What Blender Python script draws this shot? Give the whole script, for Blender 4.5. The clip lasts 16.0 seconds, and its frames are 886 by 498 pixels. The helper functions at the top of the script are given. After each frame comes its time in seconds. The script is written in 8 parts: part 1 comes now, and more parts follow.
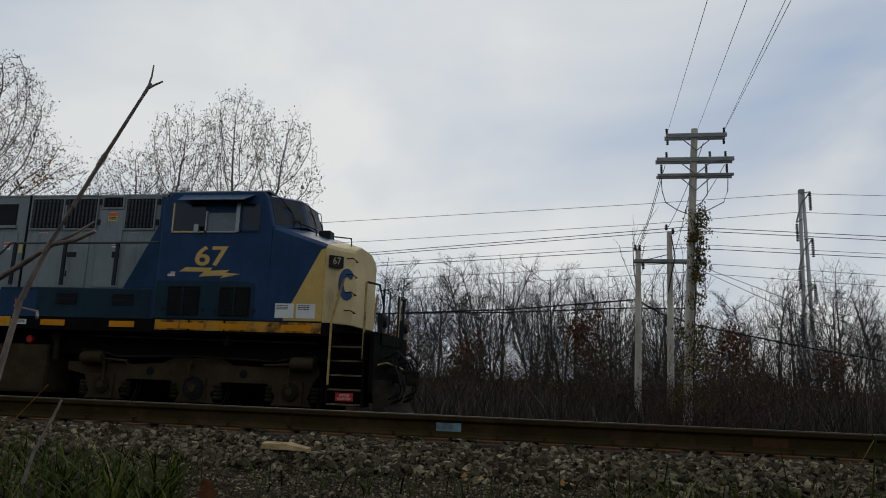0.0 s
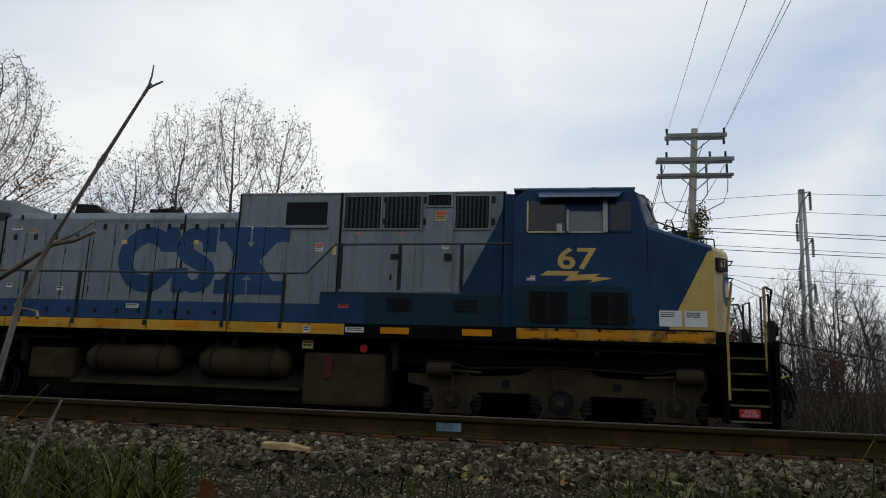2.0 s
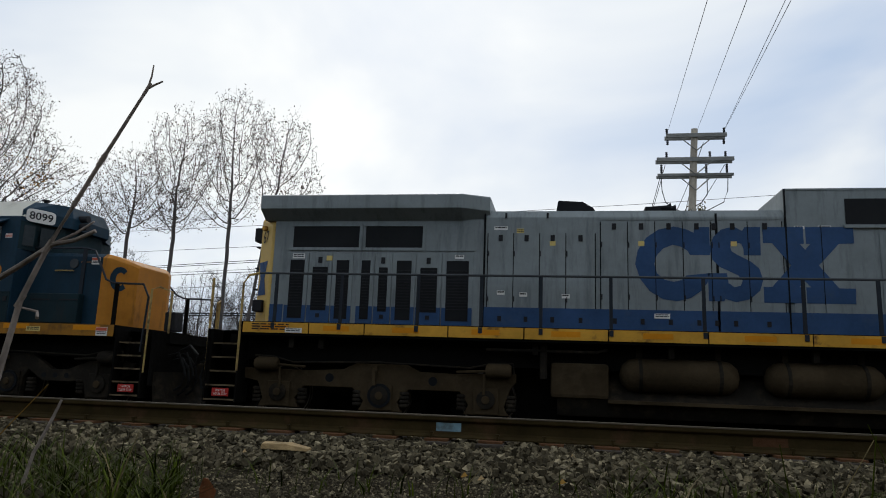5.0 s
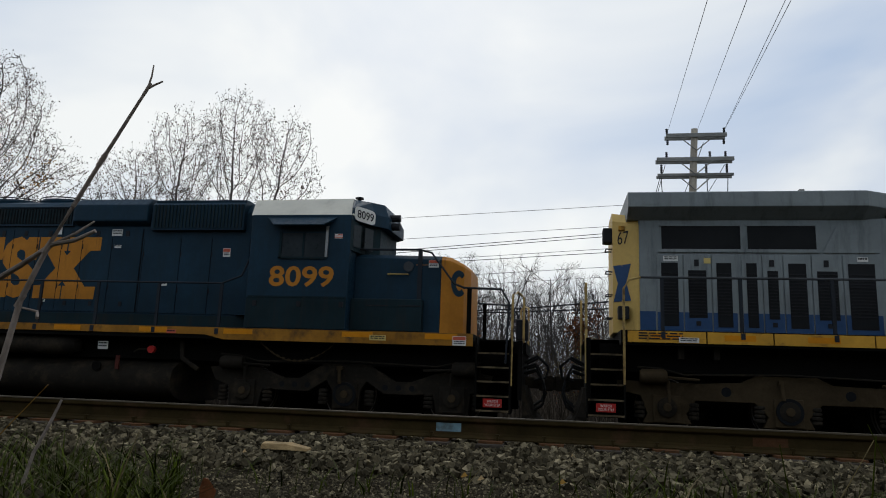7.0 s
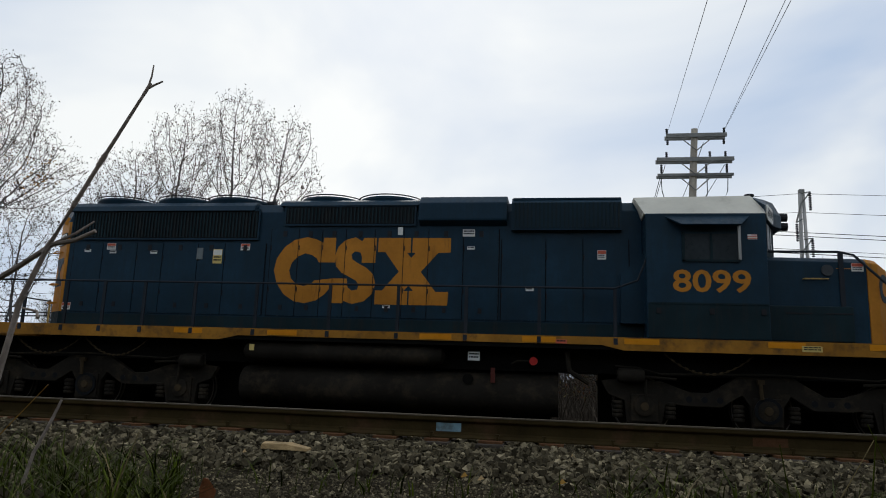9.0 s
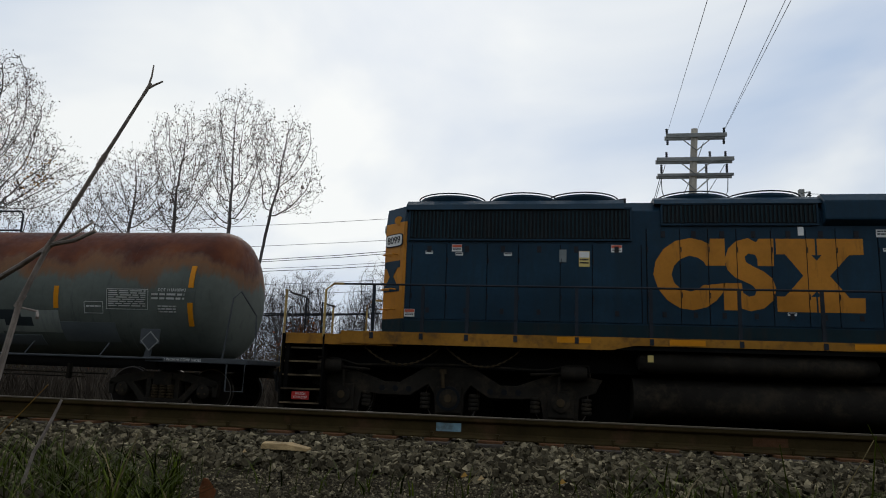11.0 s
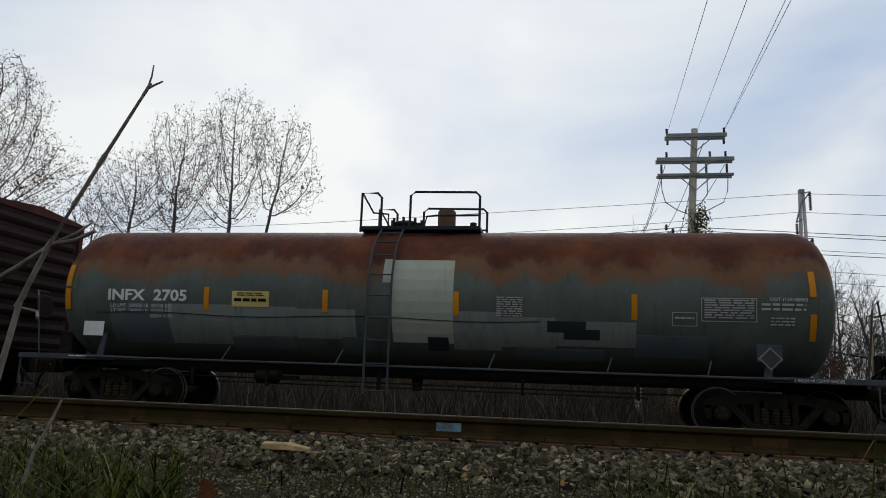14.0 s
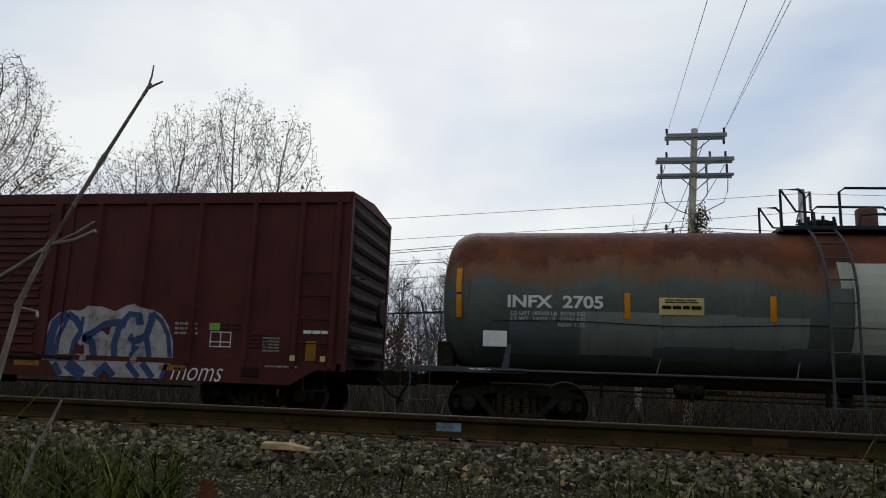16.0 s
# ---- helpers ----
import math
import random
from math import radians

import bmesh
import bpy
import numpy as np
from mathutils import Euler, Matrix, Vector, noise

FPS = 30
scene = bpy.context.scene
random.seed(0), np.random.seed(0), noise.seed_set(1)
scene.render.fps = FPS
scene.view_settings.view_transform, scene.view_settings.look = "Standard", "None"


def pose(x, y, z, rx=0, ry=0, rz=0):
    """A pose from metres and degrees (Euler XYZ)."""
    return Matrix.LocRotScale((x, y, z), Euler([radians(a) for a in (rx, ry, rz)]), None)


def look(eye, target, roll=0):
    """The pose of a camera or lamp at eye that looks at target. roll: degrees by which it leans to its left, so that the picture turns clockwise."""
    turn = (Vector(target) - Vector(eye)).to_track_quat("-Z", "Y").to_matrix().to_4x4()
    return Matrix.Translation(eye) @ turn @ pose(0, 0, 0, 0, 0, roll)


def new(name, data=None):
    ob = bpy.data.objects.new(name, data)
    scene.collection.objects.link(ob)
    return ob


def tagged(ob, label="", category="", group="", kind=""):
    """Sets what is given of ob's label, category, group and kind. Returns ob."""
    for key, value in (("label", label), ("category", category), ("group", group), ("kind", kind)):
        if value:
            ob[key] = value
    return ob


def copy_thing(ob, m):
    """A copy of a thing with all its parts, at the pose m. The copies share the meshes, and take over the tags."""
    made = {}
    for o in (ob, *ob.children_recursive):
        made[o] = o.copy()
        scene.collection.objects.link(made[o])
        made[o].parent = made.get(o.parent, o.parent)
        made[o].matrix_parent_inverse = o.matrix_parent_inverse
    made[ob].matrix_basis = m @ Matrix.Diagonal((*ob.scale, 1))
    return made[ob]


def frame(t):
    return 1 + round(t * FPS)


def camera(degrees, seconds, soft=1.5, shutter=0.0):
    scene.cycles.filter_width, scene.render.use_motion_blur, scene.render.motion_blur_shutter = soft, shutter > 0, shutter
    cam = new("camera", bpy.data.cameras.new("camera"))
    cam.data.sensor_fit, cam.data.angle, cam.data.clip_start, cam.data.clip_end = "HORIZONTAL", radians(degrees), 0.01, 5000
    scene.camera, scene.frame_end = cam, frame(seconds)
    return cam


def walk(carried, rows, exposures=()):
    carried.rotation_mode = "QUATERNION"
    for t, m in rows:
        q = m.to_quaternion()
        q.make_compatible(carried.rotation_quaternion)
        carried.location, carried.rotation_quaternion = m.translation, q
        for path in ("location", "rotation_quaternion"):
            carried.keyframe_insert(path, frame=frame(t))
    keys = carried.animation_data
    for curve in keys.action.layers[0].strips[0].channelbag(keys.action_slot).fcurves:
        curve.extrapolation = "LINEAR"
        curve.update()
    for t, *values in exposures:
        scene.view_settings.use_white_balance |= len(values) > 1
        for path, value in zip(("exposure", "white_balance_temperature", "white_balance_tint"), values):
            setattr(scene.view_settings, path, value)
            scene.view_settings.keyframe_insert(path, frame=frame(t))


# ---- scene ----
# World: x along the rails (the train runs to +x), y away from the camera, z up.
# z = 0 is the top of the rails under the train.
EYE = (0.0, 0.0, 0.912)
YAW, TILT, LEAN = radians(-9.683), radians(10.41), 2.041
cam = camera(64.785, 16.0, soft=1.0)
AIM = Vector((math.sin(YAW) * math.cos(TILT), math.cos(YAW) * math.cos(TILT), math.sin(TILT)))
EYE_POSE = look(EYE, Vector(EYE) + AIM * 10, LEAN)
walk(cam, [(0.0, EYE_POSE), (16.0, EYE_POSE)],
     [(0.0, -0.34), (0.8, -0.24), (1.5, -0.10), (2.5, 0.06), (3.5, 0.12), (4.2, 0.12), (7.0, 0.0), (9.0, 0.05), (12.5, -0.03), (16.0, -0.03)])

TRACK_Y = 14.33          # middle of the train's track
NEAR_Y = 6.2             # near rail of the empty track
NEAR_TOP = 0.586         # top of that rail

# how far the train has come, by the second
RUN = [(0.0, 0.0), (0.5, 1.772), (1.0, 3.446), (1.5, 5.365), (2.0, 7.173), (2.5, 8.867), (3.0, 10.69), (3.5, 12.517), (4.0, 14.232),
       (4.2, 14.973), (4.9, 17.50), (5.6, 20.06), (6.3, 22.608), (6.5, 23.24), (7.0, 25.128), (7.5, 27.019), (8.0, 28.902), (8.5, 30.804),
       (9.0, 32.729), (9.2, 33.49), (9.9, 36.10), (10.6, 38.72), (11.3, 41.335), (11.5, 42.114), (12.0, 44.086), (12.5, 45.931), (13.0, 47.921),
       (13.5, 49.928), (14.0, 51.821), (14.5, 53.843), (15.0, 55.874), (15.5, 57.918), (16.0, 59.967)]

# ---------------------------------------------------------------- light
SUN_UP, SUN_ROUND = radians(34), radians(-14)     # the veiled sun stands behind the train
world = bpy.data.worlds.new("overcast_sky")
scene.world = world
world.use_nodes = True


def node(tree, kind, **values):
    n = tree.nodes.new(kind)
    for key, value in values.items():
        if key in n.inputs:
            n.inputs[key].default_value = value
    return n


def ramp(tree, stops, fac=None):
    n = tree.nodes.new("ShaderNodeValToRGB")
    while len(n.color_ramp.elements) < len(stops):
        n.color_ramp.elements.new(0.5)
    for e, (at, colour) in zip(n.color_ramp.elements, stops):
        e.position = at
        e.color = (*colour, 1) if len(colour) == 3 else colour
    if fac is not None:
        tree.links.new(fac, n.inputs["Fac"])
    return n


def build_sky():
    t = world.node_tree
    t.nodes.clear()
    out = t.nodes.new("ShaderNodeOutputWorld")
    sky = t.nodes.new("ShaderNodeTexSky")
    sky.sky_type, sky.sun_disc = "NISHITA", False
    sky.sun_elevation, sky.sun_rotation = SUN_UP, SUN_ROUND
    at = t.nodes.new("ShaderNodeTexCoord")
    stretch = t.nodes.new("ShaderNodeMapping")
    stretch.inputs["Scale"].default_value = (1.0, 1.0, 2.0)
    stretch.inputs["Location"].default_value = (3.1, 1.7, 0.4)
    t.links.new(at.outputs["Generated"], stretch.inputs["Vector"])
    big = node(t, "ShaderNodeTexNoise", Scale=1.7, Detail=5.0, Roughness=0.48, Distortion=0.4)
    t.links.new(stretch.outputs["Vector"], big.inputs["Vector"])
    cloud = ramp(t, [(0.34, (0.40, 0.53, 0.74)), (0.43, (0.53, 0.63, 0.79)), (0.52, (0.70, 0.765, 0.85)), (0.61, (0.95, 0.97, 0.96))],
                 big.outputs["Fac"])
    # whiter towards the veiled sun
    way = Vector((math.sin(SUN_ROUND) * math.cos(SUN_UP), math.cos(SUN_ROUND) * math.cos(SUN_UP), math.sin(SUN_UP)))
    dot = t.nodes.new("ShaderNodeVectorMath")
    dot.operation = "DOT_PRODUCT"
    dot.inputs[1].default_value = way
    t.links.new(at.outputs["Generated"], dot.inputs[0])
    near = ramp(t, [(0.80, (0, 0, 0)), (1.0, (0.5, 0.5, 0.5))], dot.outputs["Value"])
    veil = t.nodes.new("ShaderNodeMix")
    veil.data_type = "RGBA"
    veil.inputs["B"].default_value = (0.98, 1.01, 1.01, 1)
    t.links.new(near.outputs["Color"], veil.inputs["Factor"])
    t.links.new(cloud.outputs["Color"], veil.inputs["A"])
    cover = node(t, "ShaderNodeBackground", Strength=0.90)
    t.links.new(veil.outputs["Result"], cover.inputs["Color"])
    clear = node(t, "ShaderNodeBackground", Strength=0.006)
    t.links.new(sky.outputs["Color"], clear.inputs["Color"])
    both = t.nodes.new("ShaderNodeAddShader")
    t.links.new(cover.outputs["Background"], both.inputs[0])
    t.links.new(clear.outputs["Background"], both.inputs[1])
    t.links.new(both.outputs["Shader"], out.inputs["Surface"])


build_sky()
sun = new("sun", bpy.data.lights.new("sun", "SUN"))
sun.data.energy, sun.data.angle, sun.data.color = 0.5, radians(24), (1.0, 0.95, 0.88)
sun.matrix_world = look((0, 0, 30), Vector((0, 0, 30)) - Vector((math.sin(SUN_ROUND) * math.cos(SUN_UP), math.cos(SUN_ROUND) * math.cos(SUN_UP), math.sin(SUN_UP))))


# ---------------------------------------------------------------- materials
def surface(name, colour, rough=0.55, metal=0.0, vary=0.25, grain=14.0, blotch=1.2, bump=0.15, dirt=None, dirt_at=(0.52, 0.68), random_piece=0.0, streak=False, gloss=0.12):
    """A worn surface: base colour with fine grain and broad blotches, and dirt or rust in patches."""
    m = bpy.data.materials.new(name)
    m.use_nodes = True
    t = m.node_tree
    p = t.nodes["Principled BSDF"]
    p.inputs["Roughness"].default_value = rough
    p.inputs["Metallic"].default_value = metal
    p.inputs["Specular IOR Level"].default_value = gloss
    at = t.nodes.new("ShaderNodeTexCoord")
    vec = at.outputs["Object"]
    fine = node(t, "ShaderNodeTexNoise", Scale=grain, Detail=5.0, Roughness=0.6)
    broad = node(t, "ShaderNodeTexNoise", Scale=blotch, Detail=4.0, Roughness=0.6)
    for n in (fine, broad):
        t.links.new(vec, n.inputs["Vector"])
    dark = tuple(c * (1 - vary) for c in colour)
    light = tuple(min(1, c * (1 + vary * 0.7)) for c in colour)
    base = ramp(t, [(0.3, dark), (0.7, light)], broad.outputs["Fac"])
    speck = t.nodes.new("ShaderNodeMix")
    speck.data_type, speck.blend_type = "RGBA", "MULTIPLY"
    speck.inputs["Factor"].default_value = 0.7
    tone = ramp(t, [(0.3, (1 - vary * 0.8,) * 3), (0.65, (1, 1, 1))], fine.outputs["Fac"])
    t.links.new(base.outputs["Color"], speck.inputs["A"])
    t.links.new(tone.outputs["Color"], speck.inputs["B"])
    last = speck.outputs["Result"]
    if dirt:
        spots = node(t, "ShaderNodeTexNoise", Scale=2.6, Detail=7.0, Roughness=0.7)
        if streak:
            tall = t.nodes.new("ShaderNodeMapping")
            tall.inputs["Scale"].default_value = (2.6, 1.0, 0.35)
            t.links.new(vec, tall.inputs["Vector"])
            t.links.new(tall.outputs["Vector"], spots.inputs["Vector"])
        else:
            t.links.new(vec, spots.inputs["Vector"])
        mask = ramp(t, [(dirt_at[0], (0, 0, 0)), (dirt_at[1], (1, 1, 1))], spots.outputs["Fac"])
        mix = t.nodes.new("ShaderNodeMix")
        mix.data_type = "RGBA"
        mix.inputs["B"].default_value = (*dirt, 1)
        t.links.new(mask.outputs["Color"], mix.inputs["Factor"])
        t.links.new(last, mix.inputs["A"])
        last = mix.outputs["Result"]
    if random_piece:
        info = t.nodes.new("ShaderNodeNewGeometry")
        step = ramp(t, [(0.0, (1 - random_piece,) * 3), (0.75, (1, 1, 1)), (0.9, (1 + random_piece * 0.6,) * 3), (1.0, (1 + random_piece * 2.0,) * 3)], info.outputs["Random Per Island"])
        each = t.nodes.new("ShaderNodeMix")
        each.data_type, each.blend_type = "RGBA", "MULTIPLY"
        each.inputs["Factor"].default_value = 1.0
        t.links.new(last, each.inputs["A"])
        t.links.new(step.outputs["Color"], each.inputs["B"])
        last = each.outputs["Result"]
    t.links.new(last, p.inputs["Base Color"])
    worn = ramp(t, [(0.3, (max(0.05, rough - 0.12),) * 3), (0.7, (min(1, rough + 0.15),) * 3)], fine.outputs["Fac"])
    t.links.new(worn.outputs["Color"], p.inputs["Roughness"])
    if bump:
        b = node(t, "ShaderNodeBump", Strength=bump, Distance=0.02)
        t.links.new(fine.outputs["Fac"], b.inputs["Height"])
        t.links.new(b.outputs["Normal"], p.inputs["Normal"])
    return m


def plain(name, colour, rough=0.5, metal=0.0):
    return surface(name, colour, rough, metal, vary=0.12, bump=0.0)


M_GREY = surface("faded_grey_paint", (0.215, 0.24, 0.24), 0.5, vary=0.13, dirt=(0.10, 0.11, 0.115), dirt_at=(0.5, 0.8), bump=0.05, streak=True)
M_BLUE = surface("blue_paint", (0.017, 0.047, 0.105), 0.42, vary=0.25, dirt=(0.012, 0.034, 0.072), dirt_at=(0.5, 0.75), bump=0.04, streak=True)
M_LOGO_BLUE = surface("blue_lettering_paint", (0.030, 0.070, 0.155), 0.5, vary=0.2, dirt=(0.045, 0.078, 0.13), dirt_at=(0.55, 0.8), bump=0.03)
M_DUSK = surface("dark_blue_grey_paint", (0.012, 0.034, 0.050), 0.5, vary=0.25, dirt=(0.012, 0.022, 0.026), dirt_at=(0.5, 0.75), bump=0.05, streak=True)
M_NAVY = surface("dark_navy_paint", (0.010, 0.032, 0.053), 0.45, vary=0.3, dirt=(0.010, 0.025, 0.036), dirt_at=(0.45, 0.72), bump=0.05, streak=True)
M_NAVY_LOW = surface("grimy_navy_paint", (0.008, 0.022, 0.027), 0.6, vary=0.3, dirt=(0.02, 0.02, 0.018), dirt_at=(0.5, 0.75), bump=0.08, streak=True)
M_GOLD = surface("gold_paint", (0.46, 0.185, 0.022), 0.5, vary=0.2, dirt=(0.12, 0.06, 0.02), dirt_at=(0.58, 0.78), bump=0.04, streak=True)
M_CREAM = surface("cream_yellow_paint", (0.58, 0.39, 0.12), 0.5, vary=0.15, dirt=(0.16, 0.10, 0.05), dirt_at=(0.6, 0.8), bump=0.05, streak=True)
M_SILL = surface("yellow_sill_paint", (0.57, 0.30, 0.038), 0.55, vary=0.2, dirt=(0.10, 0.05, 0.022), dirt_at=(0.56, 0.7), bump=0.06)
M_SILL_OLD = surface("dull_ochre_sill_paint", (0.33, 0.15, 0.020), 0.6, vary=0.3, dirt=(0.06, 0.035, 0.02), dirt_at=(0.5, 0.72), bump=0.06)
M_SILL_RUST = surface("rust_streaked_sill_paint", (0.52, 0.26, 0.035), 0.6, vary=0.25, dirt=(0.075, 0.033, 0.015), dirt_at=(0.44, 0.60), bump=0.08)
M_NOSE = surface("faded_cream_paint", (0.58, 0.45, 0.23), 0.55, vary=0.15, dirt=(0.30, 0.22, 0.13), dirt_at=(0.52, 0.75), bump=0.05, streak=True)
M_REFLECT = surface("orange_reflector", (0.60, 0.23, 0.010), 0.35, vary=0.12, bump=0.0)
M_WHITE = surface("dirty_white_paint", (0.70, 0.69, 0.64), 0.5, vary=0.12, dirt=(0.4, 0.39, 0.36), dirt_at=(0.55, 0.8), bump=0.02)
M_ROOF_WHITE = surface("off_white_roof_paint", (0.60, 0.57, 0.48), 0.55, vary=0.1, dirt=(0.36, 0.33, 0.27), dirt_at=(0.55, 0.85), bump=0.03)
M_RED = surface("red_plate", (0.42, 0.03, 0.025), 0.4, vary=0.15, bump=0.0)
M_RED_DULL = surface("dull_dark_red_paint", (0.085, 0.022, 0.016), 0.6, vary=0.3, bump=0.05)
M_LABEL_RED = surface("red_sticker", (0.55, 0.12, 0.07), 0.5, vary=0.15, bump=0.0)
M_LABEL_YEL = surface("yellow_sticker", (0.60, 0.46, 0.16), 0.5, vary=0.15, bump=0.0)
M_INK = surface("dark_ink", (0.02, 0.02, 0.022), 0.6, vary=0.2, bump=0.0)
M_GAP = surface("dark_seam", (0.008, 0.009, 0.010), 0.8, vary=0.2, bump=0.0)
M_BLACK = surface("black_grille", (0.012, 0.013, 0.014), 0.6, vary=0.3, bump=0.05)
M_TRUCK = surface("dusty_brown_steel", (0.050, 0.036, 0.020), 0.85, vary=0.35, dirt=(0.070, 0.051, 0.029), dirt_at=(0.5, 0.75), bump=0.35, gloss=0.03)
M_TRUCK_DK = surface("dirty_black_steel", (0.021, 0.018, 0.014), 0.8, vary=0.35, dirt=(0.050, 0.038, 0.024), dirt_at=(0.5, 0.75), bump=0.3, gloss=0.03)
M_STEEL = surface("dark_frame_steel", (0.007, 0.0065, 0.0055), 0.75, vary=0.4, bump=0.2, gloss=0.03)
M_RAILTUBE = surface("grey_handrail", (0.06, 0.065, 0.068), 0.55, vary=0.3, bump=0.05)
M_RAILNAVY = surface("dark_handrail", (0.022, 0.026, 0.032), 0.55, vary=0.3, bump=0.05)
M_STEPEDGE = surface("grimy_step_edge", (0.16, 0.12, 0.07), 0.7, vary=0.4, dirt=(0.04, 0.03, 0.02), dirt_at=(0.45, 0.62), bump=0.1, gloss=0.03)
M_RAILYEL = surface("worn_yellow_handrail", (0.42, 0.29, 0.10), 0.5, vary=0.3, dirt=(0.10, 0.06, 0.03), dirt_at=(0.5, 0.65), bump=0.05)
M_WHEEL = surface("wheel_steel", (0.020, 0.016, 0.013), 0.7, 0.0, vary=0.35, bump=0.15, gloss=0.04)
M_TREAD = surface("bright_wheel_rim", (0.13, 0.115, 0.10), 0.5, 0.3, vary=0.2, bump=0.03)
M_HOSE = surface("black_rubber", (0.014, 0.014, 0.014), 0.7, vary=0.3, bump=0.1)
M_PANE_LIGHT = surface("hazy_window_glass", (0.13, 0.15, 0.145), 0.12, vary=0.25, bump=0.0, gloss=0.4)
M_PANE_DARK = surface("black_window_glass", (0.008, 0.009, 0.01), 0.14, vary=0.1, bump=0.0, gloss=0.4)
M_SCREEN = surface("hazy_dark_windscreen", (0.030, 0.038, 0.042), 0.35, vary=0.35, bump=0.0, gloss=0.08)
M_CHROME = surface("bare_metal_trim", (0.30, 0.30, 0.285), 0.35, 0.7, vary=0.15, bump=0.02)
M_BOXCAR = surface("oxide_red_boxcar_paint", (0.074, 0.019, 0.014), 0.62, vary=0.22, dirt=(0.035, 0.014, 0.012), dirt_at=(0.5, 0.75), bump=0.06, streak=True)
# darker than the body paint: the end wall's shade is in the colour
M_BOXCAR_DK = surface("rusty_shaded_boxcar_paint", (0.022, 0.010, 0.009), 0.7, vary=0.3, dirt=(0.022, 0.012, 0.010), dirt_at=(0.45, 0.7), bump=0.12)
M_CONCRETE = surface("pole_wood", (0.46, 0.41, 0.33), 0.85, vary=0.3, grain=20, blotch=0.9, bump=0.3)
M_MAST = surface("weathered_mast_grey", (0.52, 0.50, 0.46), 0.8, vary=0.2, grain=12, blotch=0.8, bump=0.15)
M_ARM = surface("weathered_crossarm", (0.25, 0.25, 0.23), 0.85, vary=0.35, bump=0.3)
M_WIRE = plain("wire", (0.02, 0.021, 0.023), 0.6)
M_PORCELAIN = plain("dark_insulator", (0.035, 0.035, 0.04), 0.35)
M_BARK = surface("dark_bark", (0.074, 0.067, 0.064), 0.9, vary=0.35, grain=6, blotch=0.5, bump=0.3, gloss=0.02)
M_BARK_GREY = surface("grey_bark", (0.105, 0.092, 0.085), 0.9, vary=0.3, grain=6, blotch=0.5, bump=0.3)
M_LEAF_DK = surface("withered_brown_leaf", (0.066, 0.044, 0.031), 0.7, vary=0.3, bump=0, random_piece=0.5, gloss=0.03)
M_LEAF_GOLD = surface("golden_leaf", (0.30, 0.16, 0.03), 0.7, vary=0.3, bump=0, random_piece=0.5)
M_LEAF_RUST = surface("rust_leaf", (0.13, 0.05, 0.02), 0.7, vary=0.3, bump=0, random_piece=0.5, gloss=0.03)
M_LEAF_OLIVE = surface("olive_ivy_leaf", (0.12, 0.095, 0.028), 0.7, vary=0.3, bump=0, random_piece=0.6, gloss=0.03)
M_BRUSH = surface("dry_brush_twig", (0.070, 0.056, 0.042), 0.9, vary=0.35, bump=0, random_piece=0.5, gloss=0.02)
M_GRASS = surface("green_grass", (0.036, 0.048, 0.003), 0.6, vary=0.3, grain=5, bump=0, random_piece=0.55, gloss=0.03)
M_STRAW = surface("dry_grass", (0.20, 0.155, 0.075), 0.7, vary=0.3, grain=5, bump=0, random_piece=0.4, gloss=0.03)
M_STONE = surface("grey_ballast_stone", (0.140, 0.116, 0.072), 0.85, vary=0.35, grain=60, blotch=9, bump=0.4, random_piece=0.8, gloss=0.02)
M_DIRT = surface("gravelly_soil", (0.028, 0.022, 0.013), 0.95, vary=0.4, grain=55, blotch=2.2, bump=0.9, gloss=0.02)
M_RAIL = surface("rusty_rail_web", (0.042, 0.030, 0.012), 0.8, 0.0, vary=0.3, grain=30, blotch=3, dirt=(0.085, 0.045, 0.025), dirt_at=(0.55, 0.75), bump=0.2, gloss=0.03)
M_RAILTOP = surface("polished_rail_head", (0.050, 0.040, 0.025), 0.6, 0.1, vary=0.2, bump=0.05, gloss=0.05)
M_RAILBASE = surface("orange_rusty_plate", (0.105, 0.052, 0.026), 0.85, vary=0.35, grain=30, bump=0.4, gloss=0.02)
M_TIE = surface("weathered_tie_wood", (0.075, 0.062, 0.050), 0.9, vary=0.4, grain=25, bump=0.5, gloss=0.02)
M_TWIG = surface("bare_grey_twig", (0.26, 0.215, 0.18), 0.8, vary=0.35, grain=120, blotch=20, bump=0.3)
M_CHIP = surface("split_pale_wood", (0.36, 0.25, 0.12), 0.8, vary=0.35, grain=60, blotch=12, bump=0.5)
M_BLUEMARK = surface("pale_blue_spray_paint", (0.22, 0.36, 0.42), 0.7, vary=0.3, grain=60, blotch=14, dirt=(0.08, 0.07, 0.06), dirt_at=(0.5, 0.7), bump=0.1)


